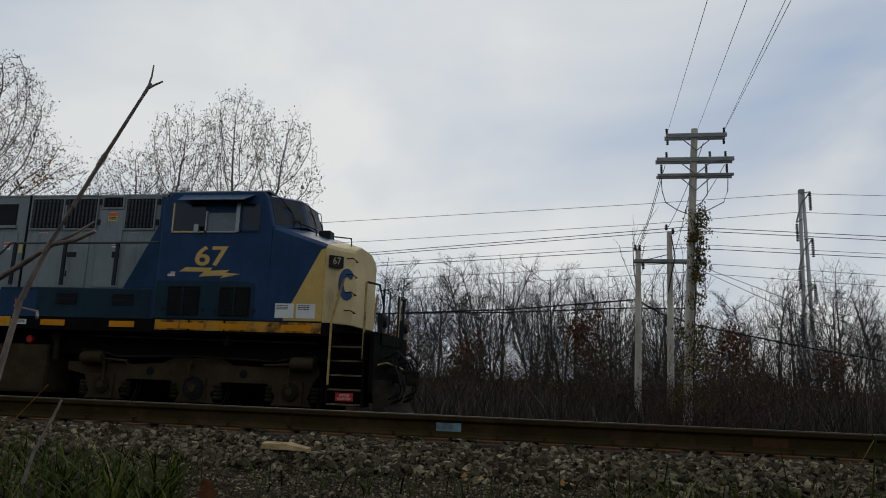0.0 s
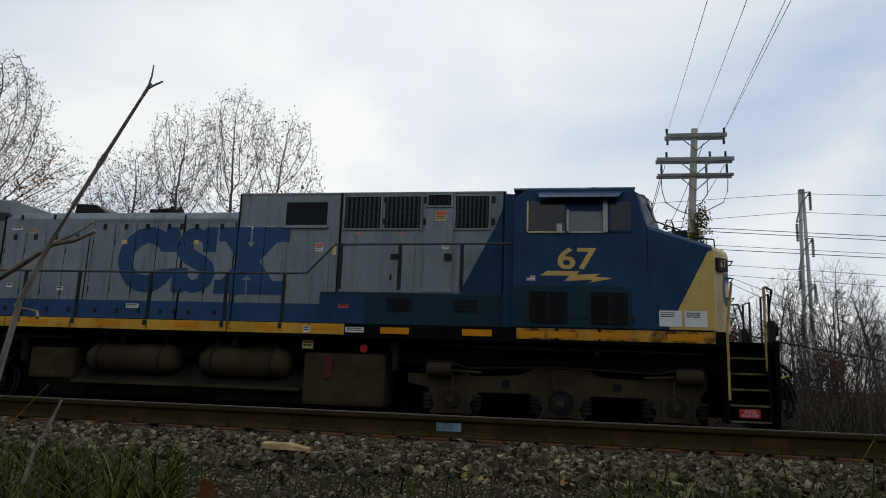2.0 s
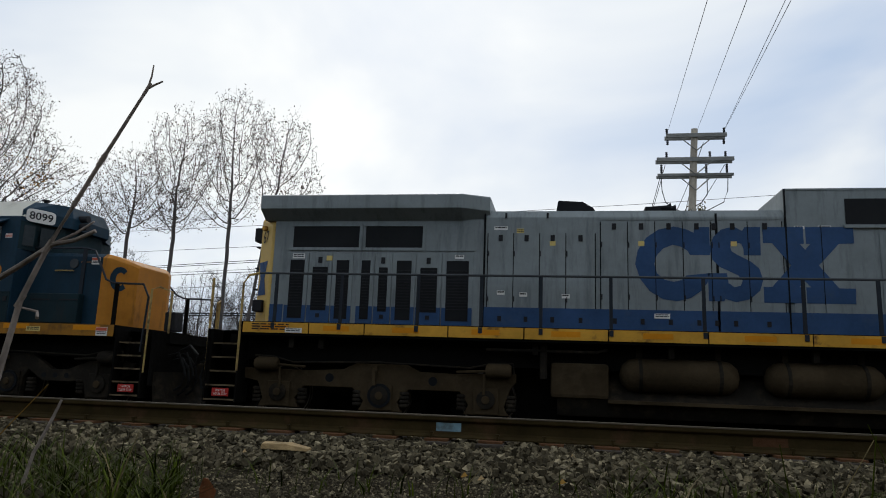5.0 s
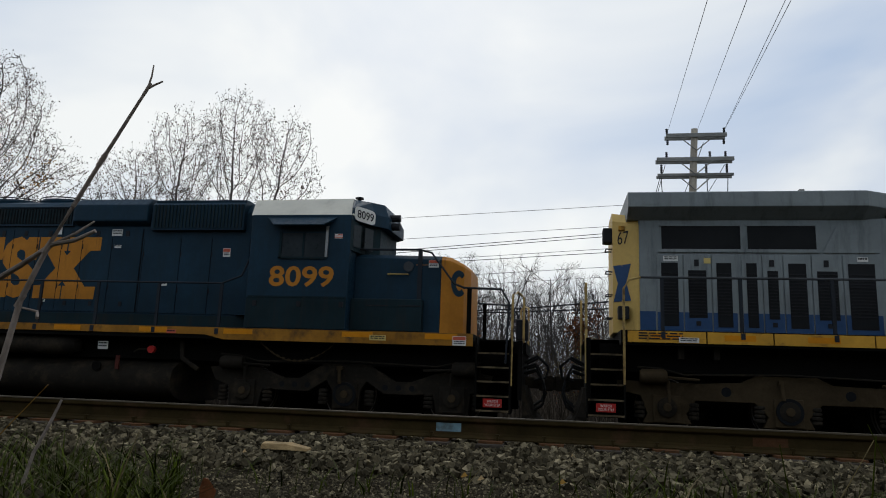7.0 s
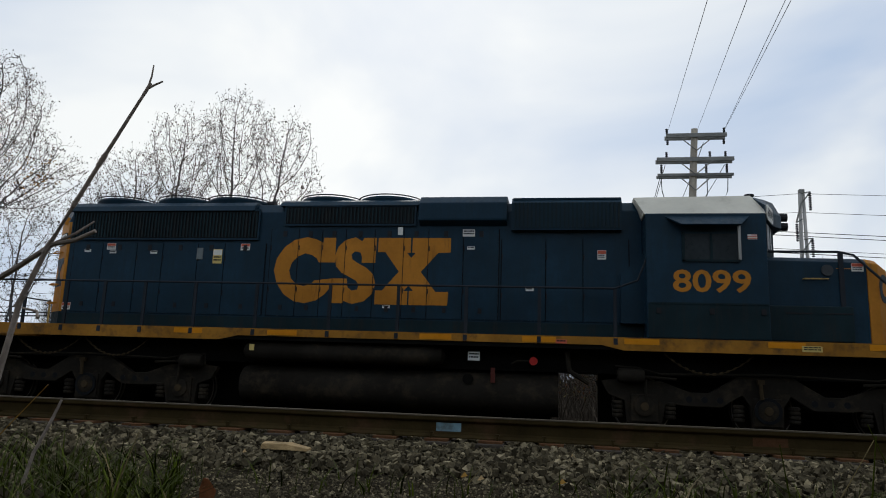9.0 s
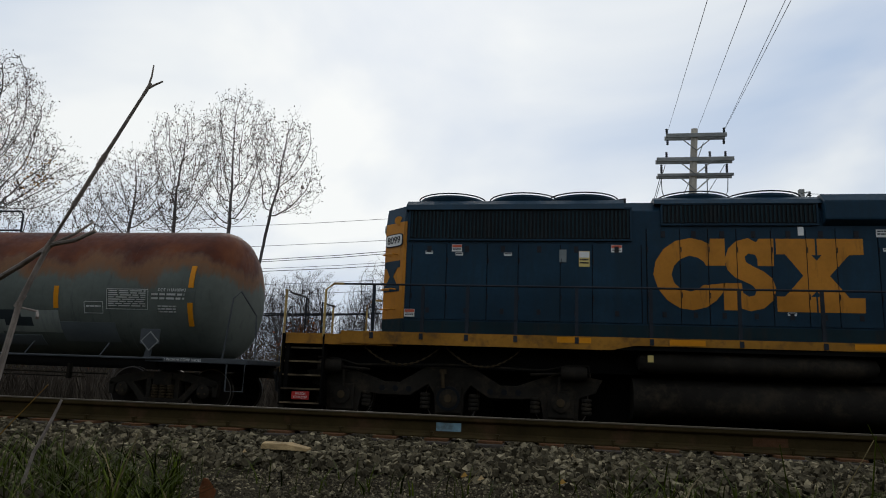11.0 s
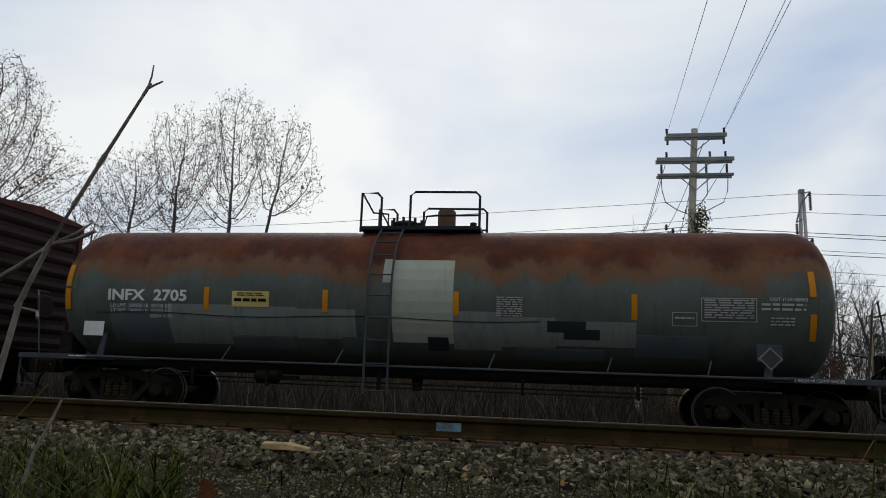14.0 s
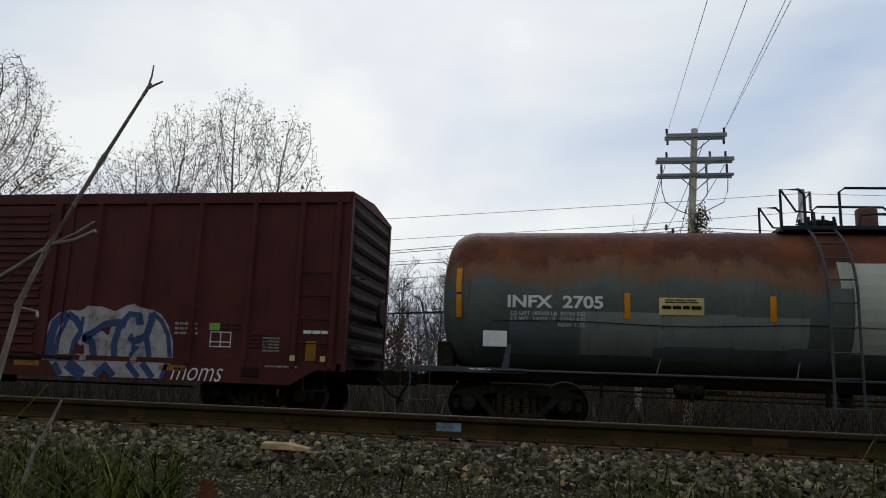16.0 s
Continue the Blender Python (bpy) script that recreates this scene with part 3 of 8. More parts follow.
def six_wheel_truck(parent, xs, style, material):
    """A three-axle locomotive truck; xs: its axles."""
    x0, xm, x1 = xs
    for x in xs:
        wheelset(parent, x, 0.53)
    for side in (-1, 1):
        y0, y1 = (side * 1.02, side * 1.16)
        if style == "high":       # straight-backed frame with pedestals
            pts = [(x0 - 0.85, 0.98), (x0 - 0.85, 0.80), (x0 - 0.45, 0.72), (x0 - 0.33, 0.40), (x0 - 0.42, 0.25), (x0 + 0.42, 0.25), (x0 + 0.33, 0.42), (x0 + 0.5, 0.66),
                   (xm - 0.55, 0.66), (xm - 0.33, 0.42), (xm - 0.42, 0.24), (xm + 0.42, 0.24), (xm + 0.33, 0.42), (xm + 0.55, 0.66), (x1 - 0.5, 0.66), (x1 - 0.33, 0.42), (x1 - 0.42, 0.25),
                   (x1 + 0.42, 0.25), (x1 + 0.33, 0.40), (x1 + 0.45, 0.74), (x1 + 0.55, 0.86), (x1 + 0.55, 1.02), (x1 - 0.2, 1.0), (x1 - 0.6, 0.98), (xm + 0.75, 1.0), (xm + 0.5, 1.12),
                   (xm - 0.5, 1.12), (xm - 0.75, 1.0), (x0 + 0.6, 0.96)]
        else:                     # frame that arches over the axles
            pts = [(x0 - 0.75, 0.96), (x0 - 0.62, 0.72), (x0 - 0.34, 0.62), (x0 - 0.30, 0.22), (x0 + 0.30, 0.22), (x0 + 0.38, 0.60), (x0 + 0.72, 0.56), (xm - 0.75, 0.56), (xm - 0.40, 0.78),
                   (xm - 0.28, 0.60), (xm - 0.26, 0.22), (xm + 0.26, 0.22), (xm + 0.28, 0.60), (xm + 0.40, 0.78), (xm + 0.75, 0.56), (x1 - 0.72, 0.56), (x1 - 0.38, 0.60), (x1 - 0.30, 0.22), (x1 + 0.30, 0.22),
                   (x1 + 0.34, 0.62), (x1 + 0.62, 0.72), (x1 + 0.75, 0.96), (x1 + 0.35, 1.02), (x1 - 0.3, 0.98), (x1 - 0.8, 0.80), (xm + 0.95, 0.80), (xm + 0.45, 1.10), (xm - 0.45, 1.10),
                   (xm - 0.95, 0.80), (x0 + 0.8, 0.80), (x0 + 0.3, 0.98), (x0 - 0.35, 1.02)]
        part("truck_frame", Shape().side(pts, y0, y1), material, parent, bevel=0.015)
        yo = side * 1.16
        yf = side * 1.24
        for x in xs:
            part("journal_box", Shape().box(x - 0.24, x + 0.24, yo, side * 1.21, 0.26, 0.74), material, parent, bevel=0.02)
            cap = part("bearing_cap", Shape().spin_y([(side * 1.21, 0.17), (side * 1.25, 0.17), (side * 1.26, 0.14), (side * 1.265, 0.05)], x, 0.53, 20), M_TRUCK_DK, parent, smooth=True)
            if x == xm:
                part("cap_ring", Shape().hoop_y([(side * 1.21, 0.225), (side * 1.245, 0.225), (side * 1.245, 0.172), (side * 1.21, 0.172)], x, 0.53, 24), M_GAP, cap)
            part("cap_hub", Shape().spin_y([(side * 1.262, 0.075), (side * 1.285, 0.07), (side * 1.29, 0.03)], x, 0.53, 14), M_TRUCK, cap, smooth=True)
            for dx in (-0.46, 0.46):
                coil = Shape()
                spring(coil, x + dx, side * 1.10, 0.32, 0.62, 0.10)
                part("coil_spring", coil, M_TRUCK_DK, parent)
        gaps = ((x0 + xm) / 2, (xm + x1) / 2)
        for g in gaps:
            for dx in ((0.0,) if style == "high" else (-0.26, 0.0, 0.26)):
                part("frame_hole", Shape().disc(g + dx, 0.83 if style == "high" else 0.68, 0.085 if style == "high" else 0.055, yo, yo + side * 0.004, 14), M_GAP, parent)
        for x, way in ((x0, -1), (x1, 1)):
            c = Shape().spin_x([(x + way * 0.0, 0.10), (x + way * 0.05, 0.13), (x + way * 0.42, 0.13), (x + way * 0.47, 0.10)], side * 1.27, 1.06, 16)
            cyl = part("brake_cylinder", c, material, parent, smooth=True)
            part("brake_rod", Shape().tube([(x - way * 0.55, side * 1.27, 1.02), (x, side * 1.27, 1.05)], 0.025).tube([(x - way * 0.02, side * 1.25, 1.0), (x - way * 0.04, side * 1.25, 0.62)], 0.03), material, cyl)
        pipe = [(x0 - 0.5, side * 1.25, 1.22), (x0 - 0.1, side * 1.25, 1.20), (x0 + 0.3, side * 1.25, 1.10), (xm, side * 1.25, 1.15), (x1 - 0.3, side * 1.25, 1.10), (x1 + 0.1, side * 1.25, 1.19), (x1 + 0.5, side * 1.25, 1.20), (x1 + 0.52, side * 1.25, 1.0)]
        part("brake_pipe", Shape().tube(pipe, 0.018), M_TRUCK_DK, parent)
        shock = Shape().tube([(xm - 0.12, side * 1.26, 1.02), (xm - 0.10, side * 1.26, 0.72)], 0.035, 8).box(xm - 0.17, xm - 0.05, side * 1.2, side * 1.28, 0.98, 1.06)
        part("shock_absorber", shock, M_TRUCK, parent)
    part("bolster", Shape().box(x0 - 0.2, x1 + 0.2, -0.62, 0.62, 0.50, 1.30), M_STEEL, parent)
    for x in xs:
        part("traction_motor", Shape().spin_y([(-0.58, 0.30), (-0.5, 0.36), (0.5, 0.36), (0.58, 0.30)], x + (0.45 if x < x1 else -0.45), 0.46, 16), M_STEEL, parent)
    # added near-black sheet, stands for the shade inside the truck
    part("dark_fill_sheet", Shape().box(x0 - 0.75, x1 + 0.75, -0.05, 0.05, 0.10, 1.45), M_STEEL, parent)


def end_steps(parent, xa, xb, z_top, rail, yellow=True):
    """Corner steps at both sides of one end, between xa (inner) and xb (outer)."""
    lo, hi = min(xa, xb), max(xa, xb)
    for side in (-1, 1):
        y0, y1 = side * 1.50, side * 1.12
        well = Shape().box(lo, lo + 0.03, y0, y1, 0.30, z_top).box(hi - 0.03, hi, y0, y1, 0.30, z_top)
        well.box(lo, hi, side * 0.98, side * 1.0, 0.3, z_top)
        st = part("step_well", well, M_STEEL, parent)
        for k in range(5):
            z = 0.36 + k * (z_top - 0.36) / 5
            yy = y0 - side * 0.05 * k * 0.6
            part("step", Shape().box(lo + 0.03, hi - 0.03, yy, y1, z - 0.02, z), M_STEEL, st)
            part("step_edge", Shape().box(lo + 0.03, hi - 0.03, yy + side * 0.004, yy, z - 0.028, z + 0.004), M_STEPEDGE if yellow else M_RAILTUBE, st, "grimy worn step edge")
        plate = part("warning_plate", Shape().box((lo + hi) / 2 - 0.17, (lo + hi) / 2 + 0.17, side * 1.46, side * 1.44, 0.41, 0.56), M_RED, st, "red plate with white words")
        if side < 0:
            m = (lo + hi) / 2
            lettering("WATCH", m - 0.10, m + 0.10, 0.495, 0.54, -1.461, M_WHITE, plate)
            lettering("YOUR STEP", m - 0.14, m + 0.14, 0.43, 0.475, -1.461, M_WHITE, plate)
    return st


def coupler(parent, x, way):
    s = Shape().box(min(x - way * 0.6, x + way * 0.25), max(x - way * 0.6, x + way * 0.25), -0.1, 0.1, 0.76, 0.98)
    s.box(min(x + way * 0.22, x + way * 0.50), max(x + way * 0.22, x + way * 0.50), -0.20, 0.16, 0.72, 1.02)
    c = part("coupler", s, M_TRUCK_DK, parent, bevel=0.03)
    part("knuckle", Shape().spin_z([(0.74, 0.07), (1.0, 0.07)], x + way * 0.46, -0.12, 10), M_TRUCK_DK, c)
    return c


def hoses(parent, x, way, n=4):
    for side in (-1, 1):
        for k in range(n):
            y = side * (0.42 + 0.16 * k)
            d = 0.10 * (k % 2)
            pts = [(x, y, 1.05 + d), (x + way * 0.22, y, 1.12 + d), (x + way * 0.36, y + 0.02, 0.92), (x + way * 0.40, y + 0.02, 0.66 + d), (x + way * 0.34, y - 0.02, 0.45 + d), (x + way * 0.20, y, 0.36 + d)]
            part("air_hose", Shape().tube(pts, 0.026, 7), M_HOSE, parent, smooth=True)
        pts = [(x, side * 0.5, 1.25), (x + way * 0.25, side * 0.52, 1.38), (x + way * 0.45, side * 0.55, 1.2), (x + way * 0.42, side * 0.55, 0.98), (x + way * 0.2, side * 0.5, 0.92)]
        part("jumper_cable", Shape().tube(pts, 0.03, 7), M_HOSE, parent, smooth=True)


def pilot(parent, x, way, top):
    """End plate, plow and buffer beam."""
    part("end_plate", Shape().box(min(x, x - way * 0.08), max(x, x - way * 0.08), -1.45, 1.45, 0.55, top), M_STEEL, parent, bevel=0.01)
    rings = []
    for z, out, half in ((0.12, 0.42, 1.30), (0.30, 0.24, 1.34), (0.55, 0.12, 1.38), (0.82, 0.05, 1.38)):
        rings.append([(x, -half, z), (x + way * out * 0.7, -half * 0.85, z), (x + way * out, 0, z), (x + way * out * 0.7, half * 0.85, z), (x, half, z), (x - way * 0.06, 0, z)])
    part("plow", Shape().loft(rings), M_TRUCK_DK, parent)


def handrail_run(parent, pts, r, material, posts, z_foot, post_mat, flat=True):
    for side in (-1, 1):
        rail = part("handrail", Shape().tube([(x, side * 1.46, z) for x, z in pts], r, 7), material, parent, smooth=True)
        for x in posts:
            z = pts[0][1]
            for (xa, za), (xb, zb) in zip(pts, pts[1:]):
                if min(xa, xb) <= x <= max(xa, xb):
                    z = za + (zb - za) * (x - xa) / (xb - xa) if xa != xb else zb
            s = Shape().box(x - 0.03, x + 0.03, side * 1.475, side * 1.44, z_foot - 0.06, z + 0.01)
            s.box(x - 0.036, x + 0.036, side * 1.53, side * 1.44, z_foot - 0.13, z_foot - 0.02)
            part("rail_post", s, post_mat, rail)


def door_seams(parent, xs, z0, z1, y, material, name="door", colour=None, handles=True):
    """Hood doors as thin panels with open joints between them."""
    for x in xs:
        part("door_joint", Shape().box(x - 0.012, x + 0.012, y - 0.004, y, z0, z1), M_GAP, parent)
    for a, b in zip(xs, xs[1:]):
        d = part(name, Shape().box(a + 0.009, b - 0.009, y - 0.018, y, z0, z1), material, parent)
        for z in (z0 + 0.30 * (z1 - z0), z0 + 0.78 * (z1 - z0)):
            part("hinge", Shape().spin_z([(z - 0.05, 0.010), (z + 0.05, 0.010)], a + 0.02, y - 0.022, 6), M_INK, d)
        if handles:
            part("latch", Shape().box((a + b) / 2 - 0.04, (a + b) / 2 + 0.04, y - 0.03, y - 0.018, z1 - 0.16, z1 - 0.04), M_INK, d)
            part("latch", Shape().box((a + b) / 2 - 0.035, (a + b) / 2 + 0.035, y - 0.03, y - 0.018, z0 + 0.12, z0 + 0.22), M_INK, d)


def slats(parent, x0, x1, z0, z1, y, n, upright=True, frame_mat=None, name="grille"):
    """A dark recessed grille with real slats."""
    g = part(name, Shape().box(x0, x1, y - 0.012, y + 0.02, z0, z1), M_BLACK, parent, "dark slatted grille")
    for k in range(n):
        if upright:
            x = x0 + (x1 - x0) * (k + 0.5) / n
            w = (x1 - x0) / n * 0.22
            s = Shape().side([(x - w, z0 + 0.02), (x + w, z0 + 0.02), (x + w, z1 - 0.02), (x - w, z1 - 0.02)], y - 0.035, y - 0.012)
        else:
            z = z0 + (z1 - z0) * (k + 0.5) / n
            h = (z1 - z0) / n * 0.3
            s = Shape().box(x0 + 0.02, x1 - 0.02, y - 0.035, y - 0.012, z - h, z + h)
        part("slat", s, frame_mat or M_INK, g)
    f = Shape()
    e = 0.035
    f.box(x0 - e, x1 + e, y - 0.03, y, z0 - e, z0).box(x0 - e, x1 + e, y - 0.03, y, z1, z1 + e).box(x0 - e, x0, y - 0.03, y, z0, z1).box(x1, x1 + e, y - 0.03, y, z0, z1)
    return g, f


# ---- leading locomotive: grey, blue and cream
def build_lead():
    L = rolling("locomotive", "grey and blue diesel locomotive with cream nose, numbered 67", "locomotive", -13.9)
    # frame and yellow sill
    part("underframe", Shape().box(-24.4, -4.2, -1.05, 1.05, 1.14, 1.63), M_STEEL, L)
    # added near-black box, shuts out the sky and stands for the shade underneath
    part("dark_fill_box", Shape().box(-19.0, -9.6, -0.5, 0.5, 0.14, 1.2), M_STEEL, L)
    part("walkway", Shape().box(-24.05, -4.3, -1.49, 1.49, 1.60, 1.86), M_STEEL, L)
    edges = [-23.95, -22.6, -21.5, -19.9, -18.5, -17.0, -15.3, -13.6, -11.9, -11.2]
    for a, b in zip(edges, edges[1:]):
        part("sill_panel", Shape().box(a + 0.012, b - 0.012, -1.515, -1.49, 1.645, 1.845), M_SILL, L, "dirty yellow sill panel")
        part("reflector", Shape().box((a + b) / 2 - 0.26, (a + b) / 2 + 0.26, -1.519, -1.515, 1.70, 1.80), M_REFLECT, L, "orange reflective strip")
    for a, b in ((-10.5, -9.95), (-8.95, -8.4), (-7.9, -7.45), (-7.4, -6.9), (-6.6, -6.0), (-5.3, -4.7)):
        part("reflector", Shape().box(a, b, -1.519, -1.50, 1.68, 1.80), M_REFLECT, L, "orange reflective strip")
    for a, b in ((-7.95, -7.25), (-7.2, -6.5), (-6.45, -4.5)):
        part("sill_panel", Shape().box(a, b, -1.515, -1.49, 1.65, 1.85), M_SILL_RUST, L, "rust-stained yellow sill panel")
    part("sill_far", Shape().box(-23.95, -4.4, 1.49, 1.515, 1.645, 1.845), M_SILL, L)
    sticker(-11.0, 1.74, 0.36, 0.10, -1.519, L)
    sticker(-11.95, 1.73, 0.14, 0.13, -1.519, L)
    sticker(-22.9, 1.70, 0.34, 0.09, -1.519, L)
    part("owner_notice", bars(-23.75, -23.0, 1.68, 1.82, 3, -1.519, 4), M_INK, L)
    # engine hood
    part("hood", Shape().cross([(HOOD, 1.86), (HOOD, 4.04), (-0.86, 4.19), (0.86, 4.19), (0.97, 4.04), (0.97, 1.86)], -19.3, -13.8), M_GREY, L, "faded grey engine hood", bevel=0.02)
    part("hood_band", Shape().box(-19.3, -11.88, HOOD - 0.022, HOOD - 0.0185, 1.88, 2.27), M_LOGO_BLUE, L, "blue band along the foot of the hood")
    door_seams(L, [-19.25, -18.75, -18.25, -17.75, -17.2], 1.88, 3.72, HOOD, M_GREY)
    door_seams(L, [-17.1, -16.6, -16.1, -15.6, -15.1, -14.98, -14.45, -13.85], 1.88, 3.95, HOOD, M_GREY)
    part("cover_plate", Shape().box(-17.12, -13.85, HOOD - 0.012, HOOD, 3.98, 4.02), M_GREY, L)
    for x in (-18.9, -18.1):
        part("lifting_lug", Shape().box(x - 0.02, x + 0.02, HOOD - 0.03, HOOD, 4.02, 4.12), M_INK, L)
    part("hood_seam", Shape().box(-19.33, -19.3, -0.98, 0.98, 1.86, 4.16), M_GAP, L)
    part("hood_seam", Shape().box(-15.02, -14.98, HOOD - 0.022, HOOD - 0.018, 1.9, 4.1), M_GAP, L)
    # radiator section with its overhanging top
    part("radiator_house", Shape().box(-23.66, -19.33, HOOD, 0.97, 1.86, 4.0), M_GREY, L, bevel=0.015)
    top = [(-1.0, 3.98), (-1.30, 4.16), (-1.30, 4.43), (-1.22, 4.46), (1.22, 4.46), (1.30, 4.43), (1.30, 4.16), (1.0, 3.98)]
    wing = Shape().loft([[(-23.88, y, z) for y, z in top], [(-19.75, y, z) for y, z in top], [(-19.22, y * 0.77, z) for y, z in top]])
    part("radiator_wing", wing, M_GREY, L, "grey overhanging radiator top", bevel=0.012)
    for x in (-23.4, -22.4, -21.9, -21.0):
        part("access_plate", Shape().box(x - 0.20, x + 0.20, -1.306, -1.30, 4.20, 4.38), M_GREY, L)
    for a, b in ((-23.25, -21.85), (-21.72, -20.55)):
        part("intake_screen", Shape().box(a, b, HOOD - 0.012, HOOD + 0.02, 3.42, 3.86), M_BLACK, L, "black intake screen")
        part("screen_frame", Shape().box(a - 0.05, b + 0.05, HOOD - 0.03, HOOD, 3.86, 3.92).box(a - 0.05, b + 0.05, HOOD - 0.03, HOOD, 3.36, 3.42).box(b, b + 0.06, HOOD - 0.03, HOOD, 3.42, 3.86), M_GREY, L)
    part("screen_hood", Shape().side([(-20.45, 3.36), (-19.5, 3.36), (-19.5, 3.86), (-20.2, 3.86)], HOOD - 0.02, HOOD), M_GREY, L)
    xs = [-23.36, -22.88, -22.38, -21.94, -21.86, -21.50, -21.14, -20.66, -20.14, -19.52]
    for i, (a, b) in enumerate(zip(xs, xs[1:])):
        if b - a < 0.2:
            continue
        d = part("radiator_door", Shape().box(a + 0.012, b - 0.012, HOOD - 0.02, HOOD, 1.90, 3.32), M_GREY, L)
        part("door_foot", Shape().box(a + 0.012, b - 0.012, HOOD - 0.0225, HOOD - 0.02, 1.90, 2.24), M_LOGO_BLUE, d)
        tall = i % 2 == 0
        part("door_screen", Shape().box(a + 0.09, b - 0.09, HOOD - 0.026, HOOD - 0.02, 1.98 if tall else 2.14, 3.16 if tall else 3.02), M_BLACK, d, "black louvred screen")
        lv = Shape()
        for k in range(14):
            z = 2.2 + k * 0.058
            lv.side([(a + 0.10, z), (b - 0.10, z), (b - 0.10, z + 0.018), (a + 0.10, z + 0.018)], HOOD - 0.034, HOOD - 0.026)
        part("louvre", lv, M_INK, d)
        if not tall:
            part("latch", Shape().box((a + b) / 2 - 0.05, (a + b) / 2 + 0.03, HOOD - 0.035, HOOD - 0.02, 3.10, 3.22), M_INK, d)
            part("latch", Shape().box((a + b) / 2 - 0.04, (a + b) / 2 + 0.04, HOOD - 0.035, HOOD - 0.02, 2.0, 2.08), M_INK, d)
    part("rear_panel_foot", Shape().box(-23.66, -23.38, HOOD - 0.006, HOOD, 1.88, 2.25), M_LOGO_BLUE, L)
    # cream rear end
    end = lambda x, h, zt: [(x, -h, 1.86), (x, -h, zt - 0.2), (x, -h + 0.2, zt), (x, h - 0.2, zt), (x, h, zt - 0.2), (x, h, 1.86)]
    part("rear_face", Shape().loft([end(-23.66, 0.97, 4.1), end(-23.72, 0.97, 4.1), end(-24.12, 0.58, 4.25)]), M_CREAM, L, "cream-yellow painted rear face", bevel=0.015)
    turned(lettering("67", 0.13, 0.40, 3.55, 3.80, 0, M_INK, L), (-24.12, -0.58), (-23.72, -0.97), 0.56)
    for z0, z1 in ((2.45, 3.15), (3.15, 2.45)):
        mark = Shape().side([(0.02, z0), (0.22, z0), (0.44, z1), (0.24, z1)], -0.003 if z0 < z1 else -0.006, 0.0 if z0 < z1 else -0.003)
        turned(part("rear_mark", mark, M_LOGO_BLUE, L, "blue painted mark on the rear face", shift=ORIGIN[0]), (-24.12, -0.58), (-23.72, -0.97), 0.56)
    for z in (2.15, 2.6, 3.05, 3.5):
        part("grab_iron", Shape().tube([(-24.10, -0.5, z), (-24.24, -0.52, z), (-24.24, -0.22, z), (-24.12, -0.2, z)], 0.014), M_INK, L)
    part("marker_lamp", Shape().box(-24.30, -24.12, -0.55, -0.28, 3.62, 3.92), M_INK, L, bevel=0.03)
    part("rear_bracket", Shape().box(-24.02, -23.92, -0.82, -0.70, 3.82, 3.90), M_SILL_RUST, L)
    part("brake_stand", Shape().box(-24.05, -23.85, -0.95, -0.72, 2.1, 2.34), M_INK, L, bevel=0.02)
    # exhaust and horn
    part("exhaust_stack", Shape().side([(-17.95, 4.17), (-17.12, 4.17), (-17.22, 4.32), (-17.42, 4.44), (-17.9, 4.47)], -0.62, 0.3), M_BLACK, L, "sooty black exhaust stack", bevel=0.03)
    horn = Shape()
    for k, (y, n) in enumerate(((-0.35, 0.34), (-0.2, 0.46), (-0.05, 0.40))):
        horn.spin_x([(-16.05, 0.03), (-16.05 + n * 0.8, 0.05), (-16.05 + n, 0.10)], y, 4.37, 12)
    horn.box(-16.2, -15.9, -0.45, 0.0, 4.19, 4.37)
    part("air_horn", horn, M_BLACK, L, "black cluster of air horns")
    # raised hood section
    part("raised_hood", Shape().box(-13.8, -8.22, HOOD, 0.97, 1.86, 4.58), M_GREY, L, "faded grey raised hood", bevel=0.03)
    part("roof_edge", Shape().box(-13.8, -8.22, HOOD - 0.012, HOOD, 4.535, 4.565), M_GREY, L)
    for a, b in ((-11.60, -11.56), (-8.28, -8.24), (-13.8, -13.77)):
        part("hood_seam", Shape().box(a, b, HOOD - 0.024, HOOD, 1.9, 4.56), M_GAP, L)
    part("upper_window", Shape().box(-12.76, -11.88, HOOD - 0.02, HOOD, 3.88, 4.37), M_BLACK, L, "black screened panel", bevel=0.01)
    part("panel_lip", Shape().box(-12.80, -11.84, HOOD - 0.05, HOOD, 3.82, 3.88), M_GREY, L)
    for a, b in ((-11.50, -10.75), (-10.66, -9.93), (-9.22, -8.56)):
        g, f = slats(L, a, b, 3.82, 4.47, HOOD, 8, frame_mat=M_RAILTUBE)
        part("grille_frame", f, M_GREY, L)
        cross = Shape()
        for k in range(4):
            z = 3.92 + k * 0.15
            cross.box(a + 0.01, b - 0.01, HOOD - 0.042, HOOD - 0.036, z - 0.006, z + 0.006)
        part("grille_wire", cross, M_INK, g)
        for z in (3.95, 4.40):
            part("latch", Shape().box(b + 0.06, b + 0.12, HOOD - 0.04, HOOD, z - 0.06, z + 0.06), M_INK, L)
        sticker(b - 0.42, 3.66, 0.20, 0.13, HOOD - 0.004, L, M_WHITE, M_LABEL_RED)
    g, f = slats(L, -9.78, -9.32, 4.28, 4.50, HOOD, 5)
    part("grille_frame", f, M_GREY, L)
    part("hood_door", Shape().box(-9.84, -9.26, HOOD - 0.022, HOOD, 2.54, 4.22), M_GREY, L, "tall grey access door", bevel=0.008)
    part("hood_door_latch", Shape().box(-9.42, -9.27, HOOD - 0.06, HOOD - 0.022, 3.18, 3.30), M_INK, L)
